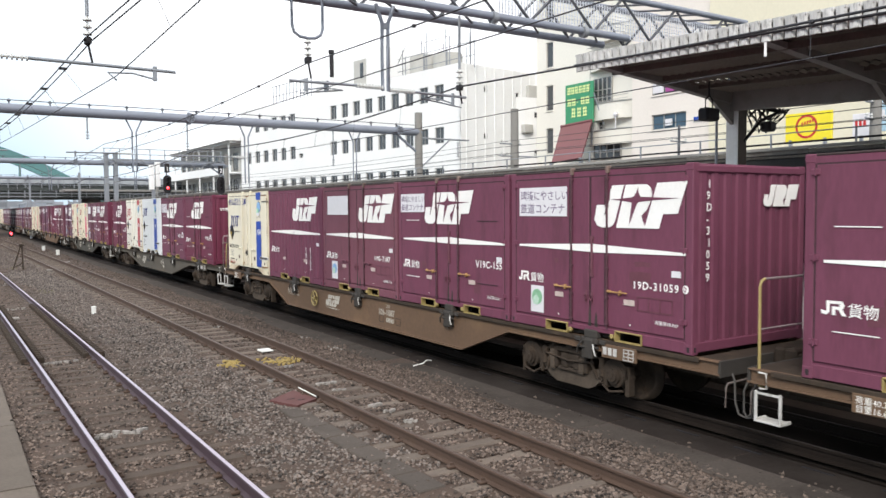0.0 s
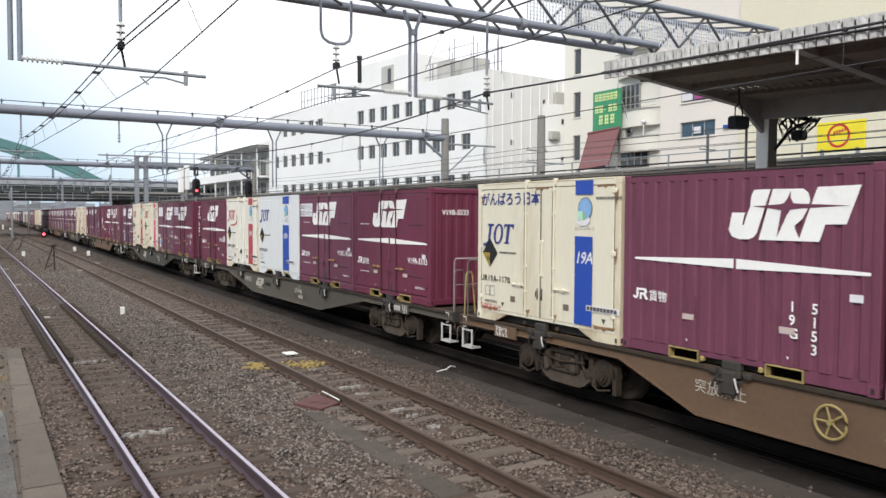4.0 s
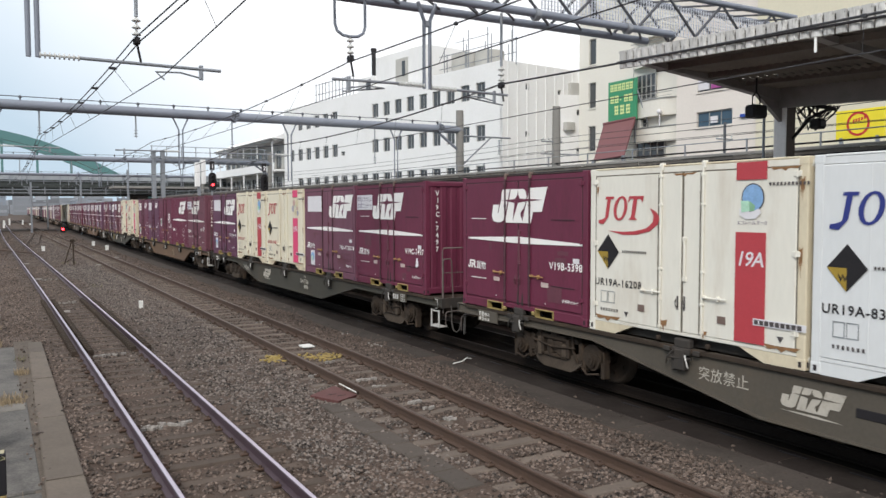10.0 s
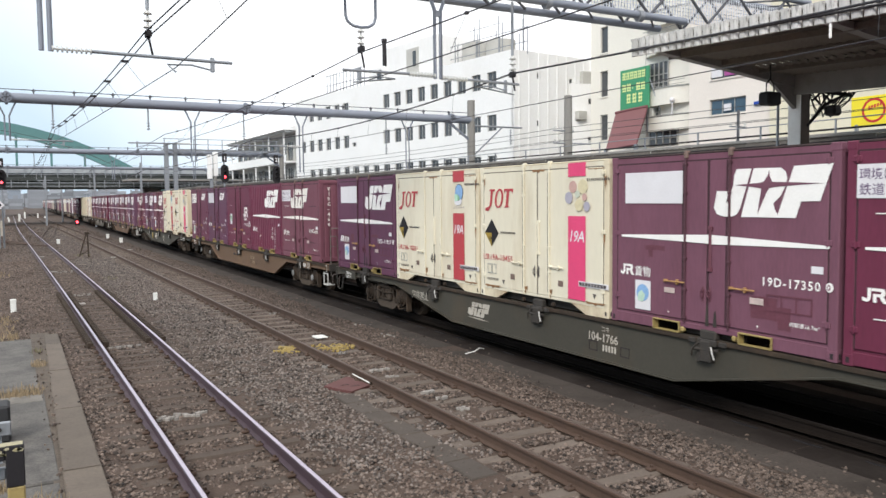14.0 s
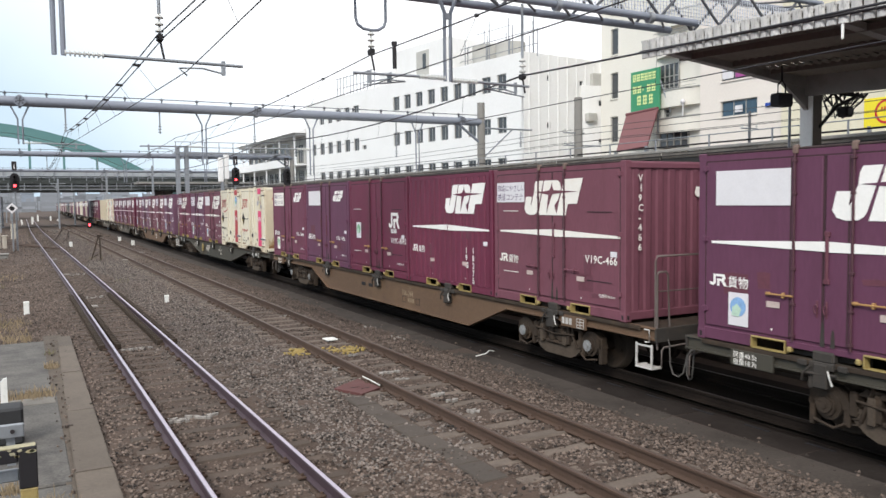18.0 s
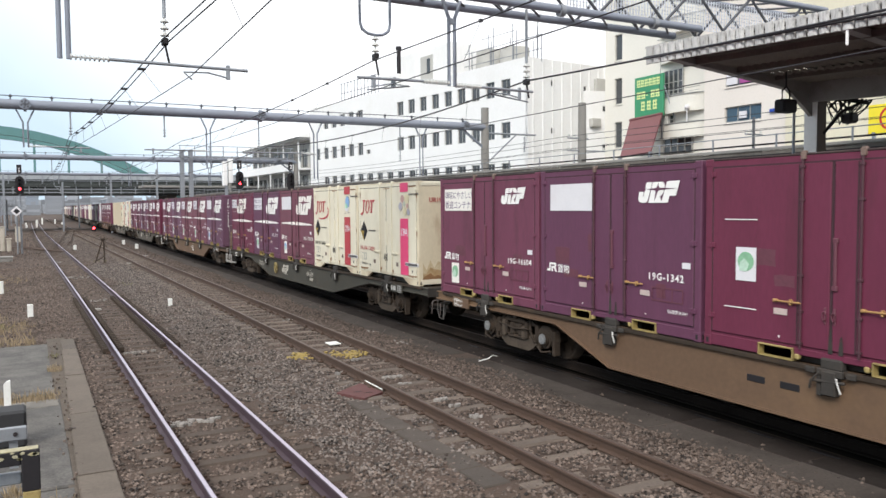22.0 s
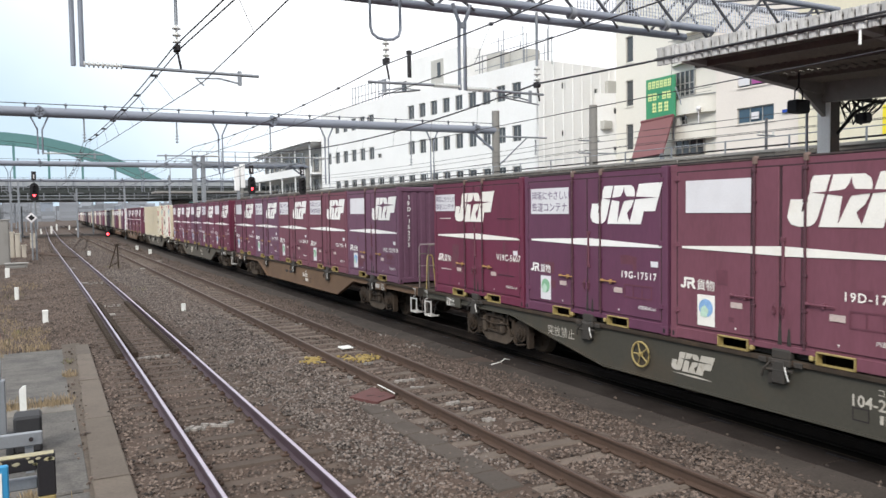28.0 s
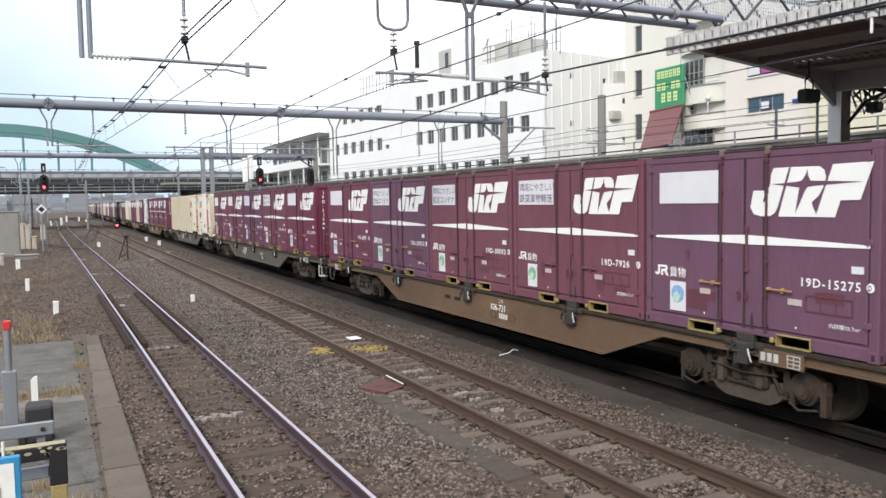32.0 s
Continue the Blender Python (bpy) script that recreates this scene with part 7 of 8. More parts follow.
cream = thing("cream_shop_building", "pale pink and yellow building with blue-tinted windows", "building")
cx = 30.0 * K
y_a, y_b = 28.15 * K, 12.0
Lc = y_a - y_b
def cu(y):
    return y_a - y * K
ch = [(cu(26.85), cu(24.72), 7.72, 8.65), (cu(26.8), cu(24.6), 9.86, 10.9), (cu(22.9), cu(22.3), 13.7, 14.5), (cu(26.8), cu(24.6), 4.4, 5.4), (cu(20), cu(17), 9.5, 10.6)]
facade(cream, along(cx, y_a, 0, -1), Lc, 26.0, ch, WALLP, glass=BLUEGLASS, mullions=2)
part("yellow_bay", Shape().box(cx - 0.35, cx - 0.01, y_b, 23.2 * K, 0, 26.0), WALLY, cream, "pale yellow projecting wall")
part("side_wall", Shape().box(cx + 0.3, cx + 9, y_a - 0.25, y_a, 0, 26.0), WALLP, cream)
part("sign_panel", Shape().box(cx - 0.1, cx - 0.02, 24.65 * K, 25.9 * K, 9.95, 10.8), MAGENTA, cream, "magenta shop sign in a window")
part("sign_panel", Shape().box(cx - 0.1, cx - 0.02, 26.05 * K, 26.7 * K, 9.95, 10.8), PALE, cream)
part("small_sign", Shape().box(cx - 0.12, cx - 0.03, 23.45 * K, 24.2 * K, 8.0, 8.2), BLUE, cream, "small blue sign strip")
part("paper_sheet", Shape().box(cx - 0.06, cx + 0.02, 25.55 * K, 25.95 * K, 7.9, 8.3), PALE, cream)
ysign = thing("yellow_signboard", "yellow signboard with a red round emblem", "sign", m=pose(26.0, 16.07, 4.34))
ym = frame_m((0, -1, 0), (0, 0, 1), (0, 0.87, 0.9))
part("board", Shape().box(0, 1.75, 0, 1.0, -0.1, 0, 0.01), SIGNYELLOW, ysign, m=ym)
ring = Shape()
for k in range(24):
    a0, a1 = k * math.pi / 12, (k + 1) * math.pi / 12
    ring.prism([(0.82 + 0.42 * math.cos(a0), 0.5 + 0.42 * math.sin(a0)), (0.82 + 0.42 * math.cos(a1), 0.5 + 0.42 * math.sin(a1)), (0.82 + 0.34 * math.cos(a1), 0.5 + 0.34 * math.sin(a1)), (0.82 + 0.34 * math.cos(a0), 0.5 + 0.34 * math.sin(a0))], 0.003, 0.01)
for k in range(5):
    ring.prism([(0.62 + 0.1 * k, 0.52 + 0.03 * k), (0.68 + 0.1 * k, 0.52 + 0.03 * k), (0.70 + 0.1 * k, 0.66 + 0.02 * k), (0.64 + 0.1 * k, 0.66 + 0.02 * k)], 0.003, 0.01)
part("emblem", ring, SIGNRED, ysign, m=ym)
for y_ in (-0.65, 0.65):
    part("leg", Shape().box(-0.05, 0.05, y_ - 0.05, y_ + 0.05, -0.02, 0.95), STEEL, ysign)
for (y_, w_, z_, h_, mt_s, lb) in ((14.15, 0.6, 0.9, 0.75, SIGNRED, "small red and white signboard"), (13.2, 0.9, 1.0, 1.0, SKYBLUE, "pale blue metal signboard")):
    sg = thing("signboard", lb, "sign", m=pose(26.0, y_, 4.34))
    part("board", Shape().box(-0.03, 0.03, -w_ / 2, w_ / 2, z_, z_ + h_, 0.01), PALE if mt_s is SIGNRED else mt_s, sg)
    part("lettering", bars(3, w_ * 0.7, h_ * 0.3), mt_s if mt_s is SIGNRED else PALE, sg, m=frame_m((0, -1, 0), (0, 0, 1), (-0.036, w_ * 0.35, z_ + h_ * 0.4)))
    part("leg", Shape().box(-0.04, 0.04, -0.05, 0.05, 0, z_ + 0.02), STEEL, sg)

# teal arch and the road bridge across the tracks
arch = thing("arch_bridge", "teal steel arch of a road bridge far off", "bridge")
def az(x):
    return 20.6 - 0.0079 * (x + 10) ** 2
pts = [(-62 + 4 * i) for i in range(27)]
for yy in (200.0, 212.0):
    part("arch_rib", Shape().add([(x, yy + dy, az(x) + dz) for x in pts for dy, dz in ((-0.9, -0.95), (0.9, -0.95), (0.9, 0.95), (-0.9, 0.95))], [(4 * i + k, 4 * i + (k + 1) % 4, 4 * i + 4 + (k + 1) % 4, 4 * i + 4 + k) for i in range(26) for k in range(4)]), TEAL, arch)
for i in range(13):
    x = -54 + 7 * i
    if az(x) > 10:
        part("hanger", Shape().box(x - 0.25, x + 0.25, 199.8, 200.2, 8.5, az(x) - 1.3), TEAL, arch)
part("deck", Shape().box(-70, 50, 198, 214, 7.0, 8.6), WALLG, arch)
for x in (-66, 40, 46):
    part("pier", Shape().box(x - 1.5, x + 1.5, 202, 210, -0.3, 7.0), CONCRETE, arch)
UNDERSIDE = surface("dark_green_girder", (0.040, 0.046, 0.044), 0.8, vary=0.3, scale=0.5, grain=4)
over = thing("overbridge", "grey road overbridge with railings and a dark underside", "bridge", m=pose(0, 0, -0.6))
part("girder", Shape().box(-60, 46, 118, 130, 5.35, 6.4), UNDERSIDE, over)
part("deck_edge", Shape().box(-60, 46, 117.7, 118, 6.3, 6.8, 0.03), UNDERSIDE, over)
part("screen", Shape().box(-60, 46, 118.05, 118.12, 7.4, 8.2), surface("pale_mesh_screen", (0.34, 0.36, 0.38), 0.9, vary=0.12, scale=0.6, grain=5), over)
part("parapet", Shape().box(-60, 46, 118.3, 118.4, 6.8, 7.4), UNDERSIDE, over)
part("rail", Shape().tube([(-60, 117.9, 7.2), (46, 117.9, 7.2)], 0.05, 5).tube([(-60, 117.9, 8.25), (46, 117.9, 8.25)], 0.05, 5), STEEL, over)
for k in range(54):
    part("rail_post", once("bridge post", lambda: Shape().box(-0.05, 0.05, -0.05, 0.05, 6.5, 8.3)), STEEL, over, m=pose(-60 + 2 * k, 117.9, 0))
for x in (-30, -12, 19, 34):
    part("pier", Shape().box(x - 0.7, x + 0.7, 120, 128, 0.3, 5.35, 0.05), POLEGREY, over)
for z_ in (5.6, 6.05):
    part("service_pipe", Shape().tube([(-60, 117.5, z_), (46, 117.5, z_)], 0.07, 6), STEEL, over)
for k in range(40):
    part("girder_rib", once("girder rib", lambda: Shape().box(-0.06, 0.06, -0.06, 0.06, 5.4, 6.4)), STEEL, over, m=pose(-30 + 1.9 * k, 117.5, 0))
part("stair_roof", Shape().box(14, 40, 112, 117, 6.2, 6.5, 0.03), ROOFEDGE, over)

# town beyond, with the haze put into its wall colours
HAZE = [surface("hazed_wall_%s" % n_, c_, 0.9, vary=0.15, scale=0.08, grain=0.8) for n_, c_ in (("grey", (0.27, 0.29, 0.32)), ("pale", (0.40, 0.42, 0.45)), ("blue", (0.24, 0.27, 0.31)), ("sand", (0.33, 0.34, 0.34)))]
r = random.Random(11)
for k in range(70):
    x, y = -150 + 320 * r.random(), 300 + 380 * r.random()
    if -8 < x < 26 and y < 420:
        x += 30 if x > 9 else -30
    w_, d_, h_ = 4 + 7 * r.random(), 6 + 8 * r.random(), 2.4 + 4.0 * r.random() * (1.7 if r.random() < 0.25 else 1)
    hs = thing("distant_house", "distant town house with haze in its wall colours", "house", m=pose(x, y, -0.25), group="distant houses")
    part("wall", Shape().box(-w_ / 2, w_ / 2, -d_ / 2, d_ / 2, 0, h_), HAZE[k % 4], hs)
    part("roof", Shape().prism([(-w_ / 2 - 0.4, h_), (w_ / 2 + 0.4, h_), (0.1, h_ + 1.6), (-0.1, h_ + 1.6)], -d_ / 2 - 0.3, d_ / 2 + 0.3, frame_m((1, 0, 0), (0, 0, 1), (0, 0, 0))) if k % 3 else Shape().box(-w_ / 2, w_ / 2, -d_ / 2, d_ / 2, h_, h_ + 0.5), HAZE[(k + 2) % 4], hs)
    s = Shape()
    for c_ in range(int(w_ / 2.4)):
        for f_ in range(int(h_ / 2.8)):
            s.box(-w_ / 2 + 0.6 + 2.4 * c_, -w_ / 2 + 1.8 + 2.4 * c_, -d_ / 2 - 0.05, -d_ / 2 + 0.05, 1 + 2.8 * f_, 2.3 + 2.8 * f_)
    if s.v:
        tagged(part("window_row", s, HAZE[2], hs), kind="stuff")

row = Shape()
for k in range(520):
    x, y = -190 + 430 * r.random(), 380 + 420 * r.random()
    w_, h_ = 3 + 7 * r.random(), 3.5 + 7.5 * r.random() ** 1.4 * y / 500
    row.box(x - w_ / 2, x + w_ / 2, y - 4, y + 4, -0.3, h_)
    if k % 2:
        row.box(x - w_ / 6, x + w_ / 6, y - 2, y + 2, h_, h_ + 1.5)
    for f_ in range(int(h_ / 3)):
        row.box(x - w_ / 2.3, x + w_ / 2.3, y - 4.1, y - 4, 1.2 + 3 * f_, 2.4 + 3 * f_)
# blue-grey of the distant air is part of this wall colour
tagged(part("distant_town", row, surface("hazy_town_walls", (0.25, 0.265, 0.29), 0.9, vary=0.15, scale=0.05, island=0.35)), "rows of distant town buildings with haze in their grey", "town", kind="stuff")
for k in range(26):
    x, y = -26 + 44 * r.random(), 124 + 80 * r.random()
    if 0.2 < x < 12.5:
        x = 13 + 6 * r.random() if k % 2 else -1.2 - 3 * r.random()
    h_ = 4 + 3.5 * r.random()
    ms_ = thing("line_mast", "slim grey line mast far down the tracks", "mast", m=pose(x, y, -0.25), group="far line masts")
    part("shaft", once("far mast %d" % (k % 4), lambda: Shape().box(-0.1, 0.1, -0.1, 0.1, 0, h_)), STEEL, ms_)
    part("cross_arm", once("far arm", lambda: Shape().box(-1.1, 1.1, -0.05, 0.05, 3.4, 3.5)), STEEL, ms_)

# ---- overhead line ----
def insulator(s, x, y, z0, z1, r=0.075):
    """A string of sheds between two heights."""
    n = max(2, int((z1 - z0) / 0.11))
    s.tube([(x, y, z0), (x, y, z1)], 0.02, 6)
    for i in range(n):
        z = z0 + (z1 - z0) * (i + 0.5) / n
        s.lathe((x, y, z), [(0.015, 0.03), (0.035, 0.028), (r, -0.012), (r * 0.9, -0.022), (0.02, -0.015)], 10)
    return s


def ribbed_rod(s, a, b, r=0.05):
    a, b = Vector(a), Vector(b)
    n = 9
    for i in range(n):
        p = a + (b - a) * (i + 0.5) / n
        d = (b - a).normalized() * 0.012
        s.tube([p - d, p + d], r, 8)
    return s.tube([a, b], 0.02, 6)


TY = 13.8
truss = thing("lattice_gantry", "grey steel lattice gantry beam across the tracks", "gantry")
x0, x1, zb, zt, yw = -6.0, 18.65, 7.0, 7.88, 0.42
for y_, z_ in ((TY - yw, zb), (TY + yw, zb)):
    part("bottom_chord", Shape().tube([(x0, y_, z_), (14.1 if y_ < TY else 14.1, y_, z_ - 0.03)], 0.085, 10), PIPE, truss)
for y_ in (TY - yw, TY + yw):
    part("top_chord", Shape().tube([(x0, y_, zt), (x1, y_, zt + 0.03)], 0.075, 10), PIPE, truss)
n = 26
for i in range(n):
    a, b = x0 + (x1 - x0) * i / n, x0 + (x1 - x0) * (i + 1) / n
    up = i % 2 == 0
    for y_ in (TY - yw, TY + yw):
        lo, hi = (a, b) if up else (b, a)
        if max(lo, hi) < 19:
            part("lacing_bar", Shape().tube([(lo, y_, zb), (hi, y_, zt)], 0.033, 6), TRUSSDARK, truss)
    if a < 14:
        part("lacing_bar", Shape().tube([(a, TY - yw, zb), (b, TY + yw, zb)], 0.026, 6), TRUSSDARK, truss)
    part("lacing_bar", Shape().tube([(a, TY + yw, zt), (b, TY - yw, zt)], 0.026, 6), TRUSSDARK, truss)
for x_ in (10.0, 12.6, 16.6):
    part("clamp", Shape().disc((x_, TY - yw, zb - 0.05), (1, 0, 0), 0.13, 0.12, 12), STEEL, truss)
net = Shape()
for i in range(86):
    net.box(10.6 + 0.09 * i, 10.628 + 0.09 * i, TY + 0.1, TY + 0.11, zb + 0.1, zt - 0.05)
for i in range(9):
    net.box(10.6, 18.4, TY + 0.1, TY + 0.11, zb + 0.1 + 0.085 * i, zb + 0.112 + 0.085 * i)
part("net", net, NET, truss, "pale wire netting in the lattice")
for x_ in (-6.0, 18.7):
    part("post", Shape().box(x_ - 0.09, x_ + 0.09, TY - 0.09, TY + 0.09, -0.3, zt, 0.02), STEEL, truss)


def hanger_pair(name, x, y, z0, z1, gap=0.13):
    h = thing(name, "pair of hanging grey steel tubes under the gantry", "hanger", m=pose(x, y, 0))
    for d in (-gap / 2, gap / 2):
        part("tube", Shape().tube([(d, 0, z0), (d, 0, z1)], 0.04, 8), PIPE, h)
    return h


hanger_pair("hanging_post", 0.61, TY, 5.25, 7.0)
hg = thing("hanging_post", "forked pair of grey tubes under the gantry", "hanger", m=pose(7.65, TY, 0))
part("tube", Shape().tube([(-0.20, 0, 6.98), (-0.16, 0, 6.85), (-0.065, 0, 6.62), (-0.065, 0, 5.27)], 0.04, 8), PIPE, hg)
part("tube", Shape().tube([(0.20, 0, 6.98), (0.16, 0, 6.85), (0.065, 0, 6.62), (0.065, 0, 5.27)], 0.04, 8), PIPE, hg)
part("clamp", Shape().box(-0.1, 0.1, -0.03, 0.03, 6.5, 6.62, 0.01), STEEL, hg)


def pull_off(x_from, x_to, x_wire, z, y, label="slim steel registration arm with ribbed insulator"):
    a = thing("registration_arm", label, "registration arm", m=pose(0, y, 0))
    d = 1 if x_to > x_from else -1
    part("insulator", ribbed_rod(Shape(), (x_from, 0, z), (x_from + d * 0.62, 0, z)), PORCELAIN, a)
    part("arm", Shape().tube([(x_from + d * 0.6, 0, z), (x_to, 0, z - 0.02)], 0.028, 8), STEEL, a)
    xe = x_to - d * 0.34
    part("drop_bracket", Shape().box(xe - 0.035, xe + 0.035, -0.02, 0.02, z - 0.20, z + 0.05, 0.008), STEEL, a)
    part("steady_arm", Shape().tube([(xe, 0, z - 0.17), (xe - d * 0.35, 0, z - 0.10), (xe - d * 0.75, 0, z - 0.12), (x_wire, 0, z - 0.24)], 0.016, 6), STEEL, a)
    return a


pull_off(0.67, 3.52, 2.57, 5.29, TY)
pull_off(7.60, 5.60, 5.05 + 0.75, 5.33, TY)
pull_off(7.72, 9.62, 9.9 - 0.4, 5.30, TY)
for x_, zz, zi, loop in ((2.14, 7.0, 6.05, False), (5.98, 7.0, 6.10, True), (9.46, 7.0, 5.88, False)):
    u = thing("wire_hanger", "porcelain insulator hanger carrying the messenger wire", "insulator", m=pose(x_, TY, 0))
    if loop:
        part("loop", Shape().tube([(-0.31, 0, 6.98), (-0.31, 0, 6.34), (-0.27, 0, 6.22), (-0.16, 0, 6.15), (0, 0, 6.13), (0.16, 0, 6.15), (0.27, 0, 6.22), (0.31, 0, 6.34), (0.31, 0, 6.98)], 0.03, 8), PIPE, u)
        zi = 6.12
    else:
        part("rod", Shape().tube([(0, 0, zi), (0, 0, zz)], 0.03, 8), STEEL, u)
    part("insulator_string", insulator(Shape(), 0, 0, zi - 0.34, zi), PORCELAIN, u)
    part("clamp", Shape().box(-0.05, 0.05, -0.08, 0.08, zi - 0.46, zi - 0.34, 0.015).tube([(0.0, 0, zi - 0.42), (0.06, 0, zi - 0.74)], 0.02, 6), BLACK, u)


def wire(name, label, pts, r=0.011):
    w = tagged(part(name, Shape().tube(pts, r, 5, False), WIRE), label, "wire")
    return w


def sag(x, y0, y1, z0, z1, dip, x1=None, n=10):
    x1 = x if x1 is None else x1
    return [(x + (x1 - x) * i / n + 0.0, y0 + (y1 - y0) * i / n, z0 + (z1 - z0) * i / n - 4 * dip * (i / n) * (1 - i / n)) for i in range(n + 1)]


BY = [TY, 33.6, 66.0, 108.0, 160.0]
LINES = {  # at each support: sideways place and height of the messenger and of the contact wire
    "running line": ([(3.0, 5.70), (2.14, 5.66), (1.63, 5.68), (1.9, 5.6), (1.2, 5.6), (2.0, 5.6)], [(1.65, 5.10), (2.57, 5.13), (1.50, 5.10), (2.2, 5.1), (1.1, 5.1), (2.0, 5.1)]),
    "middle track": ([(5.9, 5.60), (5.92, 5.64), (5.75, 5.62), (6.0, 5.6), (7.2, 5.6), (9.6, 5.6)], [(5.5, 4.85), (5.65, 4.98), (5.3, 5.0), (6.2, 5.0), (7.0, 5.0), (9.5, 5.0)]),
    "freight track": ([(9.4, 5.45), (9.44, 5.50), (9.4, 5.50), (9.8, 5.5), (11.2, 5.5), (14.5, 5.5)], [(9.4, 4.86), (9.4, 4.76), (9.3, 4.8), (9.9, 4.8), (11.3, 4.8), (14.5, 4.8)]),
}
for lab, (mess, cont) in LINES.items():
    span = [TY - 32.0] + BY
    twin = lab == "running line"
    for k, (a, b) in enumerate(zip(span, span[1:])):
        dip = 0.33 if lab == "freight track" else 0.18
        for e in ((-0.06, 0.06) if twin else (0.0,)):
            wire("messenger_wire", "dark messenger wire over the %s" % lab, sag(mess[k][0] + e, a, b, mess[k][1], mess[k + 1][1], dip, mess[k + 1][0] + e), 0.020 if lab == "freight track" else 0.012)
        wire("contact_wire", "thin contact wire over the %s" % lab, sag(cont[k][0], a, b, cont[k][1], cont[k + 1][1], 0.02, cont[k + 1][0]), 0.009)
        for q in range(1, 8):
            t_ = q / 8
            y_ = a + (b - a) * t_
            if y_ > 70 or y_ < 4:
                continue
            xm, zz = mess[k][0] + (mess[k + 1][0] - mess[k][0]) * t_, mess[k][1] + (mess[k + 1][1] - mess[k][1]) * t_ - 4 * dip * t_ * (1 - t_)
            xc, za = cont[k][0] + (cont[k + 1][0] - cont[k][0]) * t_, cont[k][1] + (cont[k + 1][1] - cont[k][1]) * t_
            dr = thing("dropper", "thin dropper wire with a small clamp", "dropper", m=pose(0, y_, 0))
            part("dropper_wire", Shape().tube([(xm, 0, zz), (xc, 0, za - 0.08 * t_ * (1 - t_))], 0.004, 4, False), WIRE, dr)
            part("clip", Shape().box(xm - (0.075 if twin else 0.03), xm + (0.075 if twin else 0.03), -0.03, 0.03, zz - 0.025, zz + 0.025, 0.01), WIRE, dr)
for x_, z_ in ((18.7, 5.05), (18.9, 5.35), (19.2, 5.6), (22.5, 5.5)):
    wire("line_wire", "thin wire along the far platform", sag(x_, -6, 25.2, z_, z_, 0.1) + sag(x_, 25.2, 60, z_, z_, 0.15)[1:], 0.01)


def bolt_ring(r):
    s = Shape()
    for k in range(6):
        a = k * math.pi / 3 + 0.3
        s.disc((0.13 * math.cos(a), -r - 0.06, 0.13 * math.sin(a)), (0, -1, 0), 0.035, 0.025, 6)
    return s.box(-0.02, 0.02, -r - 0.075, -r - 0.055, -0.09, 0.09).box(-0.09, 0.09, -r - 0.075, -r - 0.055, -0.02, 0.02)


def pipe_portal(y, xl, xr, z, label, drops, r=0.19, right_post=True, left_post=True):
    p = thing("pipe_gantry", label, "gantry")
    part("beam", Shape().tube([(xl, y, z), (xr, y, z - 0.02)], r, 16), PIPE, p, "long blue-grey painted pipe beam")
    part("top_cable", Shape().tube([(xl, y, z + r + 0.13), (xr, y, z + r + 0.13)], 0.018, 6), TRUSSDARK, p)
    k = int((xr - xl) / 1.35)
    for i in range(k + 1):
        x = xl + (xr - xl) * i / k
        part("cable_stand", once("cable stand %.2f" % r, lambda: Shape().box(-0.025, 0.025, -0.03, 0.03, r - 0.03, r + 0.18, 0.008).box(-0.06, 0.06, -0.04, 0.04, r + 0.08, r + 0.12, 0.01)), TRUSSDARK, p, m=pose(x, y, z))
    for x in [v_ for v_ in (0.08, 9.09, 19.3) if xl < v_ < xr]:
        part("flange", once("flange %.2f" % r, lambda: Shape().disc((-0.05, 0, 0), (1, 0, 0), r + 0.07, 0.1, 16).disc((0, -r - 0.03, 0), (0, -1, 0), 0.20, 0.03, 16)), PIPE, p, m=pose(x, y, z))
        part("flange_bolts", once("flange bolts %.2f" % r, lambda: bolt_ring(r)), TRUSSDARK, p, "dark bolt ring", m=pose(x, y, z))
    for x, top in ((xr - 0.1, z + 0.95), (xl + 0.1, z + 0.95)):
        if (x > 5 and right_post) or (x < 5 and left_post):
            part("post", Shape().tube([(x, y, -0.3), (x, y, top)], 0.22, 14, True, 0.19), POLEGREY, p, "round concrete gantry post")
            s_ = -1 if x > 5 else 1
            part("brace", Shape().tube([(x, y, z - 1.1), (x + s_ * 1.4, y, z - 0.1)], 0.07, 8), PIPE, p)
    for x, kind, zl in drops:
        if kind == "fork":
            for e in (-1, 1):
                part("hanging_tube", Shape().tube([(x + e * 0.30, y, z - r), (x + e * 0.24, y, z - r - 0.12), (x + e * 0.08, y, z - r - 0.48), (x + e * 0.08, y, zl)], 0.035, 6), PIPE, p)
        else:
            part("insulator_rod", insulator(Shape().tube([(x, y, z - r), (x, y, zl + 0.36)], 0.03, 6), x, y, zl, zl + 0.36), STEEL, p)
    return p


pipe_portal(33.6, -3.2, 20.6, 6.81, "pipe gantry across all tracks with a concrete post", [(0.07, "fork", 5.2), (6.86, "fork", 4.5), (11.57, "fork", 4.1), (16.9, "fork", 4.3), (1.62, "rod", 5.7), (5.1, "rod", 5.75), (9.0, "rod", 5.45), (15.77, "rod", 4.95)])
for xf, xt, xw in ((0.15, 2.3, 1.5), (6.8, 4.3, 5.6), (11.5, 8.4, 9.3)):
    pull_off(xf, xt, xw, 5.25, 33.6)
side = thing("side_arm", "thin steel cross-arm on the gantry post", "cross-arm", m=pose(20.5, 33.6, 6.5))
part("arm", Shape().tube([(0, 0, 0), (3.1, 0, 0)], 0.05, 6).tube([(0, 0, -1.6), (1.9, 0, 0)], 0.04, 6), STEEL, side)
part("insulator", insulator(Shape(), 2.4, 0, -0.9, -0.1), STEEL, side)
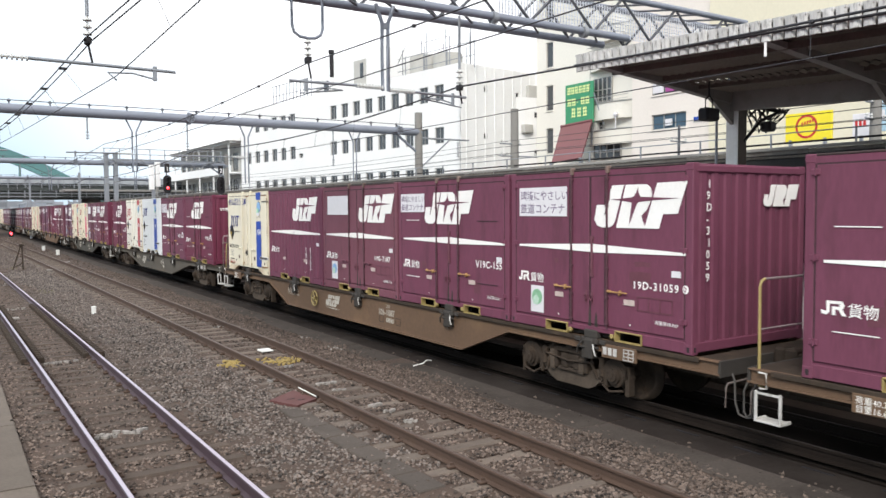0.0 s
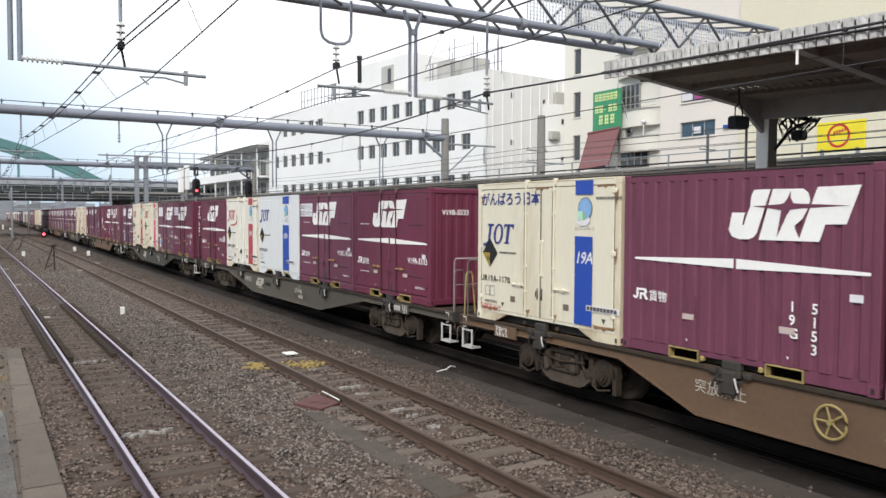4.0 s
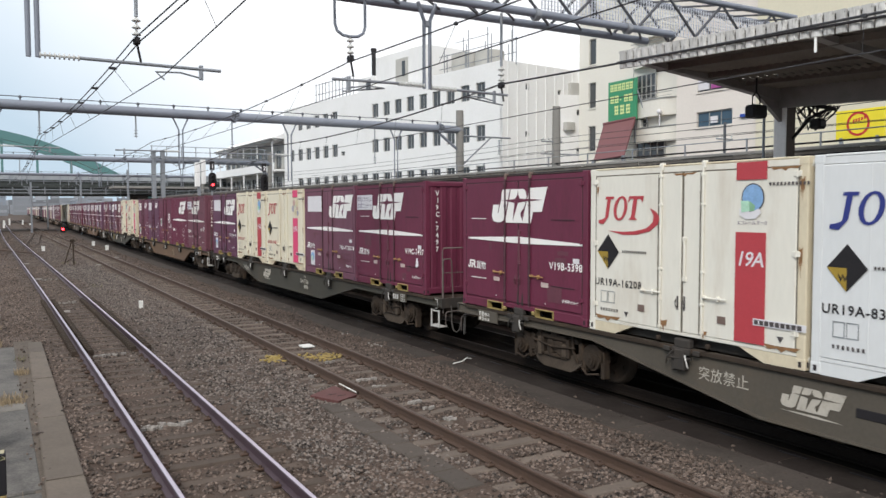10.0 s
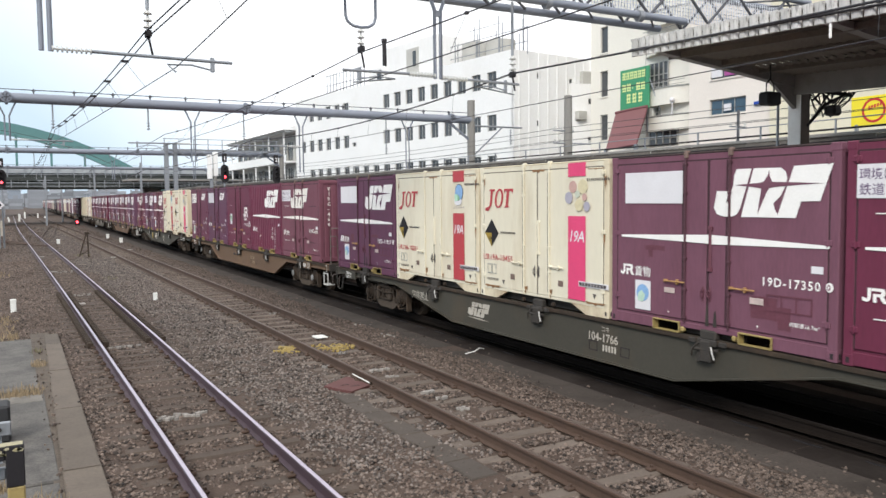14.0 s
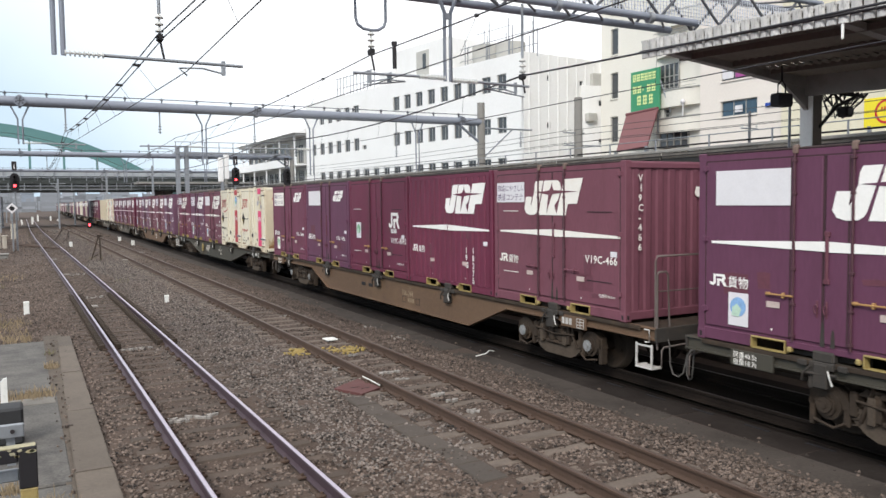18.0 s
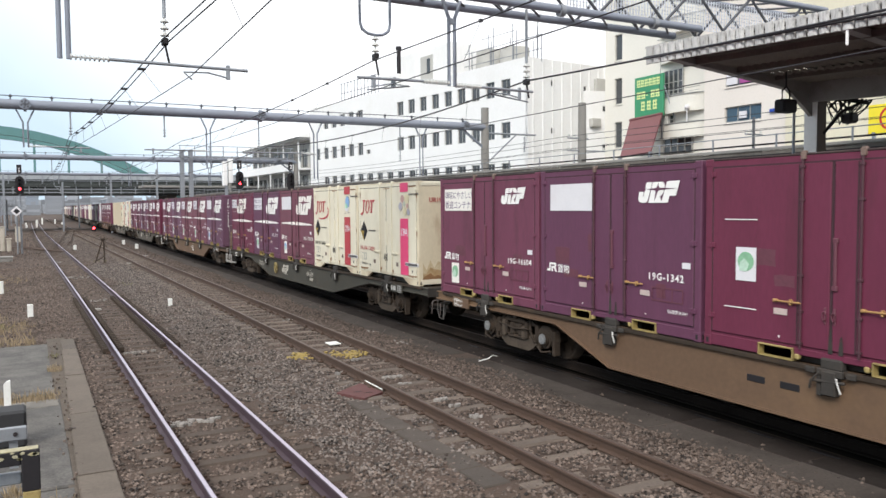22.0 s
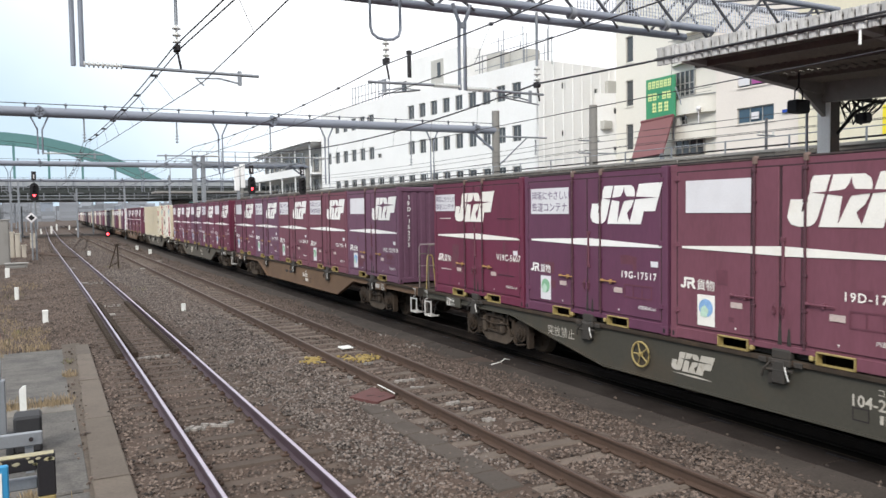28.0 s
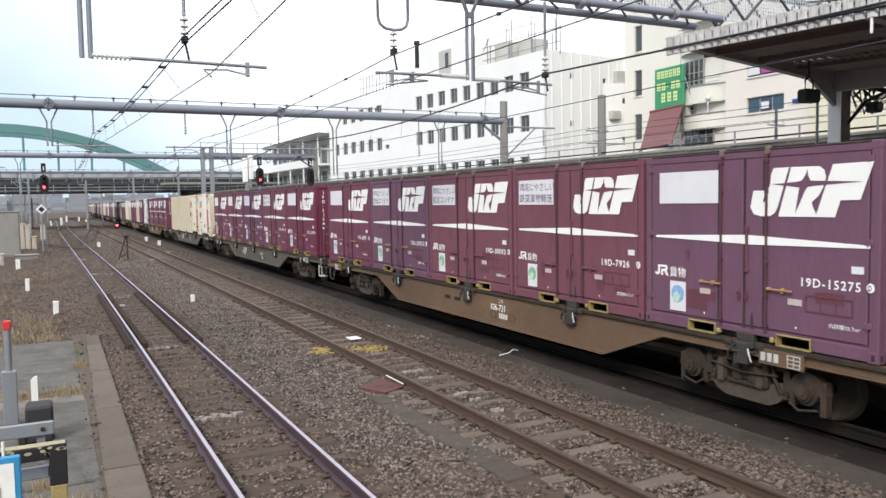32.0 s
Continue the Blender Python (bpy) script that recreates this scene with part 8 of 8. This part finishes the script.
pipe_portal(66.0, -7.0, 21.0, 6.75, "pipe gantry further down the line", [(1.8, "rod", 5.6), (5.3, "rod", 5.7), (9.4, "rod", 5.5), (13.5, "fork", 4.6), (7.3, "fork", 4.6), (-2.0, "fork", 4.6)], 0.2)
for x_ in (11.3, 12.0):
    part("post", Shape().box(x_ - 0.16, x_ + 0.16, 65.8, 66.2, -0.3, 7.5, 0.02), STEEL, tagged(new("lattice_post"), "grey steel lattice post of the gantry", "post"))
plat_ = thing("signal_gantry_walkway", "grey steel walkway with railings on the gantry", "walkway", m=pose(0, 66, 0))
for y_ in (-0.48, 0.48):
    part("deck_edge", Shape().box(11.0, 20.5, y_ - 0.04, y_ + 0.04, 6.93, 7.03), STEEL, plat_)
for k in range(17):
    part("deck_bar", once("deck bar", lambda: Shape().box(-0.05, 0.05, -0.45, 0.45, 6.97, 7.01)), STEEL, plat_, m=pose(11.2 + 0.57 * k, 0, 0))
for k in range(5):
    part("truss_brace", once("truss brace", lambda: Shape().tube([(0, -0.48, 6.3), (0.9, -0.48, 6.95)], 0.035, 6).tube([(1.8, -0.48, 6.3), (0.9, -0.48, 6.95)], 0.035, 6)), STEEL, plat_, m=pose(11.2 + 1.8 * k, 0, 0))
for k in range(9):
    part("railing_post", once("walk post", lambda: Shape().box(-0.03, 0.03, -0.03, 0.03, 0, 0.9)), STEEL, plat_, m=pose(11.1 + 1.15 * k, -0.48, 7.0))
for z in (7.45, 7.88):
    part("railing_bar", Shape().tube([(11.0, -0.48, z), (20.5, -0.48, z)], 0.03, 6), STEEL, plat_)
pipe_portal(104.0, -18.0, 24.0, 7.0, "distant pipe gantry before the bridge", [(3, "rod", 5.6), (8, "rod", 5.6), (13, "rod", 5.6), (-4, "rod", 5.6)], 0.17)
pipe_portal(150.0, -18.0, 24.0, 7.2, "distant pipe gantry beyond the bridge", [(3, "rod", 5.6), (9, "rod", 5.6)], 0.16)


def concrete_pole(x, y, top, label, arms=(), r=0.2):
    p = thing("utility_pole", label, "pole", m=pose(x, y, 0))
    part("shaft", Shape().tube([(0, 0, -0.3), (0, 0, top)], r, 12, True, r * 0.8), POLEGREY if r > 0.1 else TRUSSDARK, p)
    for z, x0_, x1_ in arms:
        part("cross_arm", Shape().tube([(x0_, 0, z), (x1_, 0, z)], 0.035, 6), STEEL, p)
        for q in (x0_ + 0.08, x0_ + 0.35, x1_ - 0.08):
            part("insulator", insulator(Shape(), q, 0, z - 0.02, z + 0.16, 0.05), PORCELAIN, p)
    return p


concrete_pole(20.0, 25.2, 6.98, "grey concrete pole beside the platform roof", ((5.55, -0.75, 0.3), (5.05, -0.75, 1.2)))
concrete_pole(24.5, 12.9, 6.6, "grey concrete pole with cross-arms", ((6.1, -0.6, 0.6), (5.6, -0.6, 0.6)))
concrete_pole(26.5, 22.2, 6.4, "thin dark pole before the cream building", ((5.7, -0.5, 0.5),), 0.07)


def colour_signal(x, y, z, base, lit=True, label="black colour-light signal showing red", box=True):
    s = thing("colour_light_signal", label, "signal", m=pose(x, y, 0))
    n = 14
    pts = [(0.27 * math.cos(a), 0.30 + 0.27 * math.sin(a)) for a in [math.pi * i / 7 for i in range(8)]] + [(0.27 * math.cos(a), -0.42 + 0.27 * math.sin(a)) for a in [math.pi + math.pi * i / 7 for i in range(8)]]
    part("backboard", Shape().prism(pts, 0, 0.06, frame_m((1, 0, 0), (0, 0, 1), (0, 0, z))), BLACK, s)
    for q, zz in enumerate((0.32, 0.02, -0.28)):
        part("hood", once("signal hood", lambda: Shape().tube([(0, -0.06, 0), (0, -0.26, -0.02)], 0.10, 10, False)), BLACK, s, m=pose(0, 0, z + zz))
        part("lens", once("signal lens", lambda: Shape().disc((0, -0.07, 0), (0, -1, 0), 0.085, 0.02, 12)), REDLIGHT if (lit and q == 2) else DARK, s, "glowing red lamp" if (lit and q == 2) else "", m=pose(0, 0, z + zz))
    part("mast", Shape().tube([(0, 0.14, base), (0, 0.14, z + 0.9)], 0.06, 8), STEEL, s)
    if box:
        part("route_box", Shape().box(-0.15, 0.15, -0.1, 0.1, z + 0.75, z + 1.35, 0.02), BLACK, s)
        part("route_digit", letters("1" if lit else "2", 0.4), PALE, s, m=frame_m((1, 0, 0), (0, 0, 1), (-0.1, -0.105, z + 0.86)))
    return s


colour_signal(13.3, 55.0, 4.80, -0.3)
colour_signal(17.0, 55.0, 4.75, -0.3, False, "dark colour-light signal beside the platform roof")
colour_signal(-0.36, 60.0, 4.5, -0.3)
dm = thing("diamond_sign", "white diamond sign with a black centre on the signal mast", "sign", m=pose(-0.60, 59.8, 2.7))
part("plate", Shape().prism([(-0.36, 0), (0, -0.36), (0.36, 0), (0, 0.36)], 0, 0.03, frame_m((1, 0, 0), (0, 0, 1), (0, 0, 0))), PALE, dm)
part("centre", Shape().prism([(-0.2, 0), (0, -0.2), (0.2, 0), (0, 0.2)], 0.034, 0.05, frame_m((1, 0, 0), (0, 0, 1), (0, 0, 0))), BLACK, dm)
part("mast", Shape().tube([(0, 0.1, -2.95), (0, 0.1, 0.3)], 0.05, 6), STEEL, dm)
cabn = thing("relay_cabinet", "white equipment cabinets on the gantry", "cabinet", m=pose(12.6, 56.0, 4.4))
part("body", Shape().box(-0.25, 0.05, -0.2, 0.2, 0, 1.7, 0.02).box(0.15, 0.45, -0.2, 0.2, 0.2, 1.9, 0.02), WALLW, cabn)
part("stand", Shape().box(-0.1, 0.1, -0.1, 0.1, -4.7, 0.0), STEEL, cabn)

for x_, y_, top_ in ((-7.5, 78, 8.0), (-4.6, 84, 7.5), (-9.5, 66, 8.5), (-2.2, 100, 7.0), (9.3, 104, 7.2), (-5.8, 50, 7.5), (13.0, 92, 7.4), (4.2, 112, 6.5), (-3.5, 116, 7.0), (7.3, 135, 7.0)):
    sp = thing("line_mast", "slim grey steel line mast beside the tracks", "mast", m=pose(x_, y_, -0.25), group="line masts")
    part("shaft", Shape().box(-0.11, 0.11, -0.11, 0.11, 0, top_, 0.02), STEEL, sp)
    part("cross_arm", Shape().tube([(-0.9, 0, top_ - 0.6), (0.9, 0, top_ - 0.6)], 0.05, 6).tube([(-0.8, 0, top_ - 0.6), (0, 0, top_ - 1.4)], 0.04, 6), STEEL, sp)

# ---- small things beside the tracks ----
ENAMEL = surface("white_enamel", (0.72, 0.72, 0.69), 0.5, vary=0.05, stain=(0.4, 0.36, 0.3), stain_amount=0.5, stain_scale=6)
REDPLATE = surface("faded_red_plate", (0.095, 0.034, 0.031), 0.8, vary=0.15, stain=(0.10, 0.05, 0.045), stain_amount=0.5)
YPAINT = surface("splashed_yellow_paint", (0.30, 0.215, 0.06), 0.85, vary=0.3, scale=9, stain=(0.10, 0.085, 0.065), stain_amount=0.95, stain_scale=9)
LIMED = surface("limed_stone", (0.26, 0.24, 0.22), 0.9, vary=0.25, island=0.3, scale=8)
RUBBER = surface("black_rubber", (0.02, 0.02, 0.022), 0.7, vary=0.15)
BLUEP = surface("blue_frame_paint", (0.03, 0.22, 0.42), 0.5, vary=0.06)


def marker(x, y, h=0.36, w=0.12, label="short white marker post in the ballast"):
    p = thing("marker_post", label, "marker post", m=pose(x, y, -0.25), group="marker posts")
    part("post", Shape().box(-w / 2, w / 2, -w / 2, w / 2, 0, h, 0.015), ENAMEL, p)
    part("cap", Shape().box(-w / 2 - 0.004, w / 2 + 0.004, -w / 2 - 0.004, w / 2 + 0.004, h - 0.03, h + 0.012, 0.01), ENAMEL, p)


for x_, y_, h_, w_ in ((3.87, 25.3, 0.26, 0.12), (0.0, 24.9, 0.38, 0.15), (-0.90, 32.2, 0.48, 0.14), (3.05, 63.0, 0.4, 0.22), (7.2, 62, 0.4, 0.22), (7.1, 70, 0.4, 0.22), (-1.6, 44, 0.5, 0.2)):
    marker(x_, y_, h_, w_)

rs_ = random.Random(14)
for k in range(7):
    x_, y_ = -1.2 + 9.5 * rs_.random(), 128 + 50 * rs_.random()
    st_ = thing("lineside_stake", "white stake beside the far points", "stake", m=pose(x_, y_, -0.25), group="far stakes")
    part("stake", once("far stake %d" % (k % 3), lambda: Shape().box(-0.14, 0.14, -0.1, 0.1, 0, 0.5 + 0.4 * (k % 3), 0.02)), ENAMEL, st_)

rp = thing("red_cover_plate", "faded red cover plate lying in the ballast", "cover plate", m=pose(4.68, 11.58, -0.155))
part("plate", Shape().prism([(-0.36, 0.12), (-0.12, -0.46), (0.30, -0.22), (0.22, 0.54)], -0.02, 0.025), REDPLATE, rp)
part("slot", Shape().box(-0.12, 0.02, -0.02, 0.0, 0.027, 0.03).box(0.0, 0.14, -0.16, -0.14, 0.027, 0.03), DARK, rp)
stick = thing("white_stick", "thin white stick leaning by the cover plate", "stick", m=pose(4.98, 11.5, -0.17))
part("rod", Shape().tube([(-0.14, 0.26, 0.16), (0.02, -0.12, 0.06)], 0.009, 6), ENAMEL, stick)
part("prop", Shape().tube([(0.02, -0.12, 0.08), (0.03, -0.14, -0.05)], 0.02, 6), GRIME, stick)
pad = thing("white_board", "small white board lying on the sleepers", "board", m=pose(5.80, 15.9, -0.13))
part("board", Shape().box(-0.13, 0.13, -0.16, 0.16, 0, 0.03, 0.01), ENAMEL, pad)
for x_, y_, sx, sy, sd in ((4.84, 15.05, 0.18, 0.22, 1), (5.72, 14.75, 0.34, 0.26, 2)):
    s = Shape()
    rr = random.Random(sd)
    for _ in range(110):
        a, b = x_ + sx * rr.gauss(0, 0.6), y_ + sy * rr.gauss(0, 0.7)
        k = 0.012 + 0.03 * rr.random()
        zz = bed_height(a, b) + 0.02
        s.prism([(a + k * math.cos(q), b + k * 1.3 * math.sin(q)) for q in (0, 1.1, 2.3, 3.4, 4.6)], zz - 0.02, zz + 0.012)
    tagged(part("painted_stones", s, YPAINT), "ballast stones splashed with yellow paint", "paint marks", kind="stuff")
s = Shape()
rr = random.Random(5)
for cx_, cy_, w_, d_, n_ in ((5.6, 12.35, 0.17, 0.07, 26), (5.57, 11.76, 0.10, 0.04, 12), (5.55, 10.46, 0.11, 0.05, 14), (5.55, 10.02, 0.10, 0.04, 8), (5.6, 9.44, 0.09, 0.07, 16), (5.6, 14.05, 0.09, 0.05, 8), (4.86, 13.05, 0.07, 0.04, 6), (5.95, 15.95, 0.09, 0.08, 8), (7.9, 15.5, 0.14, 0.16, 14), (7.6, 17.5, 0.3, 0.1, 10), (2.0, 11.15, 0.35, 0.10, 40), (2.0, 17.2, 0.3, 0.1, 20), (2.0, 27.5, 0.3, 0.3, 18), (6.1, 20.0, 0.25, 0.15, 10), (2.0, 37, 0.3, 0.5, 16), (7.3, 15.6, 0.2, 0.2, 6)):
    for _ in range(n_):
        a, b = cx_ + w_ * (2 * rr.random() - 1), cy_ + d_ * (2 * rr.random() - 1)
        k = 0.010 + 0.018 * rr.random()
        zz = bed_height(a, b) + 0.035
        s.prism([(a + k * 1.6 * math.cos(q), b + k * math.sin(q)) for q in (0.3, 1.5, 2.6, 3.9, 5.1)], zz - 0.03, zz + 0.01)
tagged(part("whitened_stones", s, LIMED), "pale lime-whitened stones on the sleepers", "paint marks", kind="stuff")
cab_ = thing("loose_cable", "thin pale cable end lying by the freight track", "cable", m=pose(7.9, 12.85, -0.2))
part("cable", Shape().tube([(-0.2, 0.05, 0.02), (0.0, 0.0, 0.06), (0.15, 0.1, 0.09), (0.3, 0.16, 0.05)], 0.012, 5), ENAMEL, cab_)

# buffer-end barrier, stop block, post and notice board at the platform end
bar_ = thing("striped_barrier", "black and yellow steel barrier frame with peeling paint", "barrier", m=pose(-0.02, 7.3, -0.14) @ Matrix.Diagonal((1, 1, 1.045, 1)))
part("post", Shape().box(-0.09, 0.05, -0.06, 0.06, 0.62, 0.96, 0.01), BLACK, bar_, "black upper post")
part("post_foot", Shape().box(-0.086, 0.046, -0.057, 0.057, 0.0, 0.62, 0.01), YELLOW, bar_, "yellow lower post")
part("top_bar", Shape().box(-1.6, -0.09, -0.055, 0.055, 0.84, 0.955, 0.01), BLACK, bar_)
FLAKE = surface("flaked_cream_paint", (0.33, 0.30, 0.20), 0.8, vary=0.3, scale=14, stain=(0.34, 0.26, 0.06), stain_amount=0.9, stain_scale=7)
rf_ = random.Random(21)
for k in range(18):
    x_, z_, r_ = -0.62 + 0.64 * rf_.random(), 0.955 - 0.09 * rf_.random() ** 2, 0.008 + 0.016 * rf_.random()
    if x_ > -0.09:
        z_ = max(z_, 0.93)
    part("paint_flake", Shape().prism([(x_ + r_ * 1.4 * math.cos(q) * (0.7 + 0.5 * rf_.random()), z_ + r_ * 0.7 * math.sin(q) - 0.008) for q in (0.2, 1.2, 2.3, 3.3, 4.4, 5.4)], 0.0, 0.004, frame_m((1, 0, 0), (0, 0, 1), (0, -0.057 if x_ < -0.09 else -0.062, 0))), FLAKE, bar_)
part("flaked_top", Shape().box(-0.60, 0.04, -0.05, 0.05, 0.953, 0.962, 0.002), FLAKE, bar_, "cream flaking top face")
part("lower_bar", Shape().box(-1.6, -0.09, 0.05, 0.10, 0.66, 0.76, 0.01), STEEL, bar_)
part("pin", Shape().tube([(-0.42, -0.07, 0.88), (-0.42, -0.07, 1.04)], 0.012, 6), ENAMEL, bar_)
nb = thing("notice_board", "white notice board in a blue frame", "notice board", m=pose(-0.55, 6.6, -0.14))
part("frame", Shape().box(-0.36, 0.26, -0.02, 0.03, 0.2, 1.14, 0.01), BLUEP, nb)
part("sheet", Shape().box(-0.32, 0.215, -0.026, -0.02, 0.24, 1.09), ENAMEL, nb)
part("patch", Shape().box(-0.2, 0.12, -0.032, -0.027, 0.74, 0.92), YELLOW, nb)
part("leg", Shape().box(-0.3, -0.26, -0.01, 0.02, 0, 0.25).box(0.18, 0.22, -0.01, 0.02, 0, 0.25), STEEL, nb)
blk = thing("stop_block", "black rubber stop block bolted to the slab", "stop block", m=pose(-0.24, 11.2, -0.14))
part("block", Shape().box(-0.17, 0.15, -0.2, 0.2, 0, 0.47, 0.03).box(-0.26, -0.16, -0.2, 0.1, 0, 0.24, 0.02), RUBBER, blk)
part("bolt_hole", Shape().disc((0.1, -0.2, 0.2), (0, -1, 0), 0.05, 0.02, 12), DARK, blk)
chn = thing("steel_channel", "grey steel channel rail on short legs", "rail", m=pose(-0.32, 10.1, -0.14))
part("web", Shape().box(-1.2, 0.24, -0.03, 0.03, 0.34, 0.50, 0.012), STEEL, chn)
part("bolt", Shape().disc((0.12, -0.03, 0.42), (0, -1, 0), 0.025, 0.02, 8), DARK, chn)
part("leg", Shape().box(-0.9, -0.8, -0.02, 0.02, 0, 0.36), STEEL, chn)
part("leg", Shape().box(0.05, 0.14, 0.03, 0.06, 0, 0.36), STEEL, chn)
stk = thing("white_stake", "white pointed marker stake", "stake", m=pose(-0.34, 12.9, -0.14))
part("stake", Shape().prism([(-0.045, 0), (0.045, 0), (0.045, 0.50), (0.0, 0.49), (-0.045, 0.44)], -0.03, 0.03, frame_m((1, 0, 0), (0, 0, 1), (0, 0, 0))), ENAMEL, stk)
pst = thing("grey_post", "grey steel post with a small red lamp", "post", m=pose(-0.62, 12.2, -0.14))
part("pole", Shape().tube([(0, 0, 0), (0, 0, 1.32)], 0.045, 8).box(-0.09, 0.09, -0.07, 0.07, 0, 0.75, 0.01), STEEL, pst)
part("lamp", Shape().box(-0.05, 0.05, -0.05, 0.05, 1.32, 1.45, 0.015), SIGNRED, pst)
dw = thing("dwarf_signal", "low red shunting lamp glowing beside the freight track", "signal", m=pose(8.3 - 0.55, 112.0, -0.2))
part("body", Shape().box(-0.28, 0.28, -0.12, 0.12, 0, 0.85, 0.04), BLACK, dw)
part("lamp", Shape().disc((0, -0.12, 0.42), (0, -1, 0), 0.15, 0.03, 12), REDLIGHT, dw, "glowing red lamp")
trs = thing("trestle", "rusty trestle frame between the tracks", "trestle", m=pose(3.56, 47.0, -0.25) @ Matrix.Diagonal((1.25, 1, 1.25, 1)))
part("leg", Shape().tube([(-0.24, 0, 0), (0.1, 0, 1.1)], 0.03, 6), GRIME, trs)
part("leg", Shape().tube([(0.16, 0, 0), (0.14, 0, 1.12)], 0.03, 6), GRIME, trs)
part("brace", Shape().tube([(-0.2, 0, 0.14), (0.16, 0, 0.35)], 0.02, 6), GRIME, trs)
part("cap", Shape().box(0.02, 0.22, -0.06, 0.06, 1.05, 1.15, 0.02), GRIME, trs)
# lineside huts, cabinets and poles at the left, far off
HUT = surface("weathered_grey_hut", (0.25, 0.24, 0.225), 0.9, vary=0.15, scale=1, stain=(0.14, 0.12, 0.10), stain_amount=0.6, streak=(1, 1, 0.4))
CABINET = surface("dull_cream_cabinet", (0.44, 0.40, 0.34), 0.7, vary=0.1, stain=(0.24, 0.19, 0.14), stain_amount=0.6, stain_scale=3)
for x_, y_, w_, h_, mt_s, lb in ((-2.4, 55.8, 1.15, 2.8, HUT, "grey concrete lineside equipment hut"), (-4.6, 60, 2.0, 2.6, HUT, "grey concrete lineside equipment hut"), (-1.98, 64.8, 0.33, 1.85, CABINET, "narrow cream lineside cabinet"), (-1.6, 64.6, 0.33, 1.75, CABINET, "narrow cream lineside cabinet"), (-1.2, 64.2, 0.3, 0.9, CABINET, "small pale lineside cabinet"), (-0.76, 81, 0.45, 0.8, CABINET, "small cream lineside cabinet"), (-1.4, 52, 1.15, 0.25, HUT, "low pale lineside trough box"), (-2.5, 47.4, 0.25, 0.6, CABINET, "small pale lineside box"), (-3.3, 70, 0.6, 1.5, HUT, "grey lineside relay cabinet"), (-0.9, 95, 0.5, 1.1, CABINET, "small pale lineside cabinet")):
    c = thing("lineside_cabinet", lb, "cabinet", m=pose(x_, y_, -0.25))
    part("body", Shape().box(-w_ / 2, w_ / 2, -w_ / 3, w_ / 3, 0, h_, 0.03), mt_s, c)
    part("lid", Shape().box(-w_ / 2 - 0.05, w_ / 2 + 0.05, -w_ / 3 - 0.05, w_ / 3 + 0.05, h_, h_ + 0.08, 0.02), mt_s, c)
    part("door", Shape().box(-w_ / 2 + 0.06, w_ / 2 - 0.06, -w_ / 3 - 0.02, -w_ / 3, 0.1, h_ - 0.1, 0.008), mt_s, c)
cv = thing("crossing_rails", "diverging switch rails far down the line", "switch rails", kind="structure")
for a, b in (((near_line(70) + 0.5, 70), (mid_line(112) - 0.5, 112)), ((near_line(66) + 0.5 + 1.1, 74), (mid_line(116) + 0.5, 116)), ((near_line(62) - 0.5, 62), (-5.2, 88)), ((near_line(64) + 0.5, 58), (-6.4, 84))):
    part("switch_rail", Shape().tube([(a[0], a[1], -0.05), (b[0], b[1], -0.05)], 0.05, 5), RUSTED, cv)

# dark toothed rail guards on the near track
for dx in (-0.566, 0.566):
    for e in (-0.15, 0.15):
        gd = thing("rail_guard", "row of dark toothed guard blocks beside the rail", "rail guard", m=pose(0, 0, -0.15), group="rail guards")
        for i in range(44):
            y = 17.4 + 0.24 * i
            part("tooth", once("guard tooth", lambda: Shape().box(-0.06, 0.06, -0.055, 0.055, 0, 0.115, 0.015)), GRIME, gd, m=pose(near_line(y) + dx + e, y, 0))

# pale flat covers lying in and beside the far tracks
for x_, y_, w_ in ((1.7, 25.0, 0.16), (1.5, 37.2, 0.2), (4.9, 45.0, 0.22), (6.4, 51.5, 0.24), (1.4, 48, 0.2)):
    fc = thing("cover_plate", "small pale cover plate lying on the sleepers", "cover plate", m=pose(x_, y_, -0.15), group="pale cover plates")
    part("plate", Shape().box(-w_, w_, -0.14, 0.14, 0, 0.04, 0.01), LIMED, fc)


# ---- how the train runs ----
RUN = [(0, 0.000), (0.5, 1.814), (1, 3.496), (2, 6.882), (4, 13.533), (6, 20.146), (8, 26.713), (10, 33.304), (12, 39.929), (14, 46.497), (16, 52.968), (18, 59.515), (20, 65.974), (22, 72.447), (24, 78.901), (26, 85.334), (28, 91.745), (30, 98.134), (32, 104.500)]


def gone(t):
    """Metres that the train has run by then."""
    for (a, p), (b, q) in zip(RUN, RUN[1:]):
        if t <= b:
            return p + (q - p) * (t - a) / (b - a)
    return RUN[-1][1]


def motions():
    for (ob, z), y0 in CARS:
        walk(ob, [(t, pose(TRAIN_X + bend(y0 - d), y0 - d, z, 0, 0, lean(y0 - d))) for t, d in RUN])
    steps = [32.0 * i / 176 for i in range(177)]
    for ax, ya in WHEELS:
        walk(ax, [(t, pose(0, ya, 0.41, math.degrees(gone(t) / 0.405))) for t in steps])


motions()
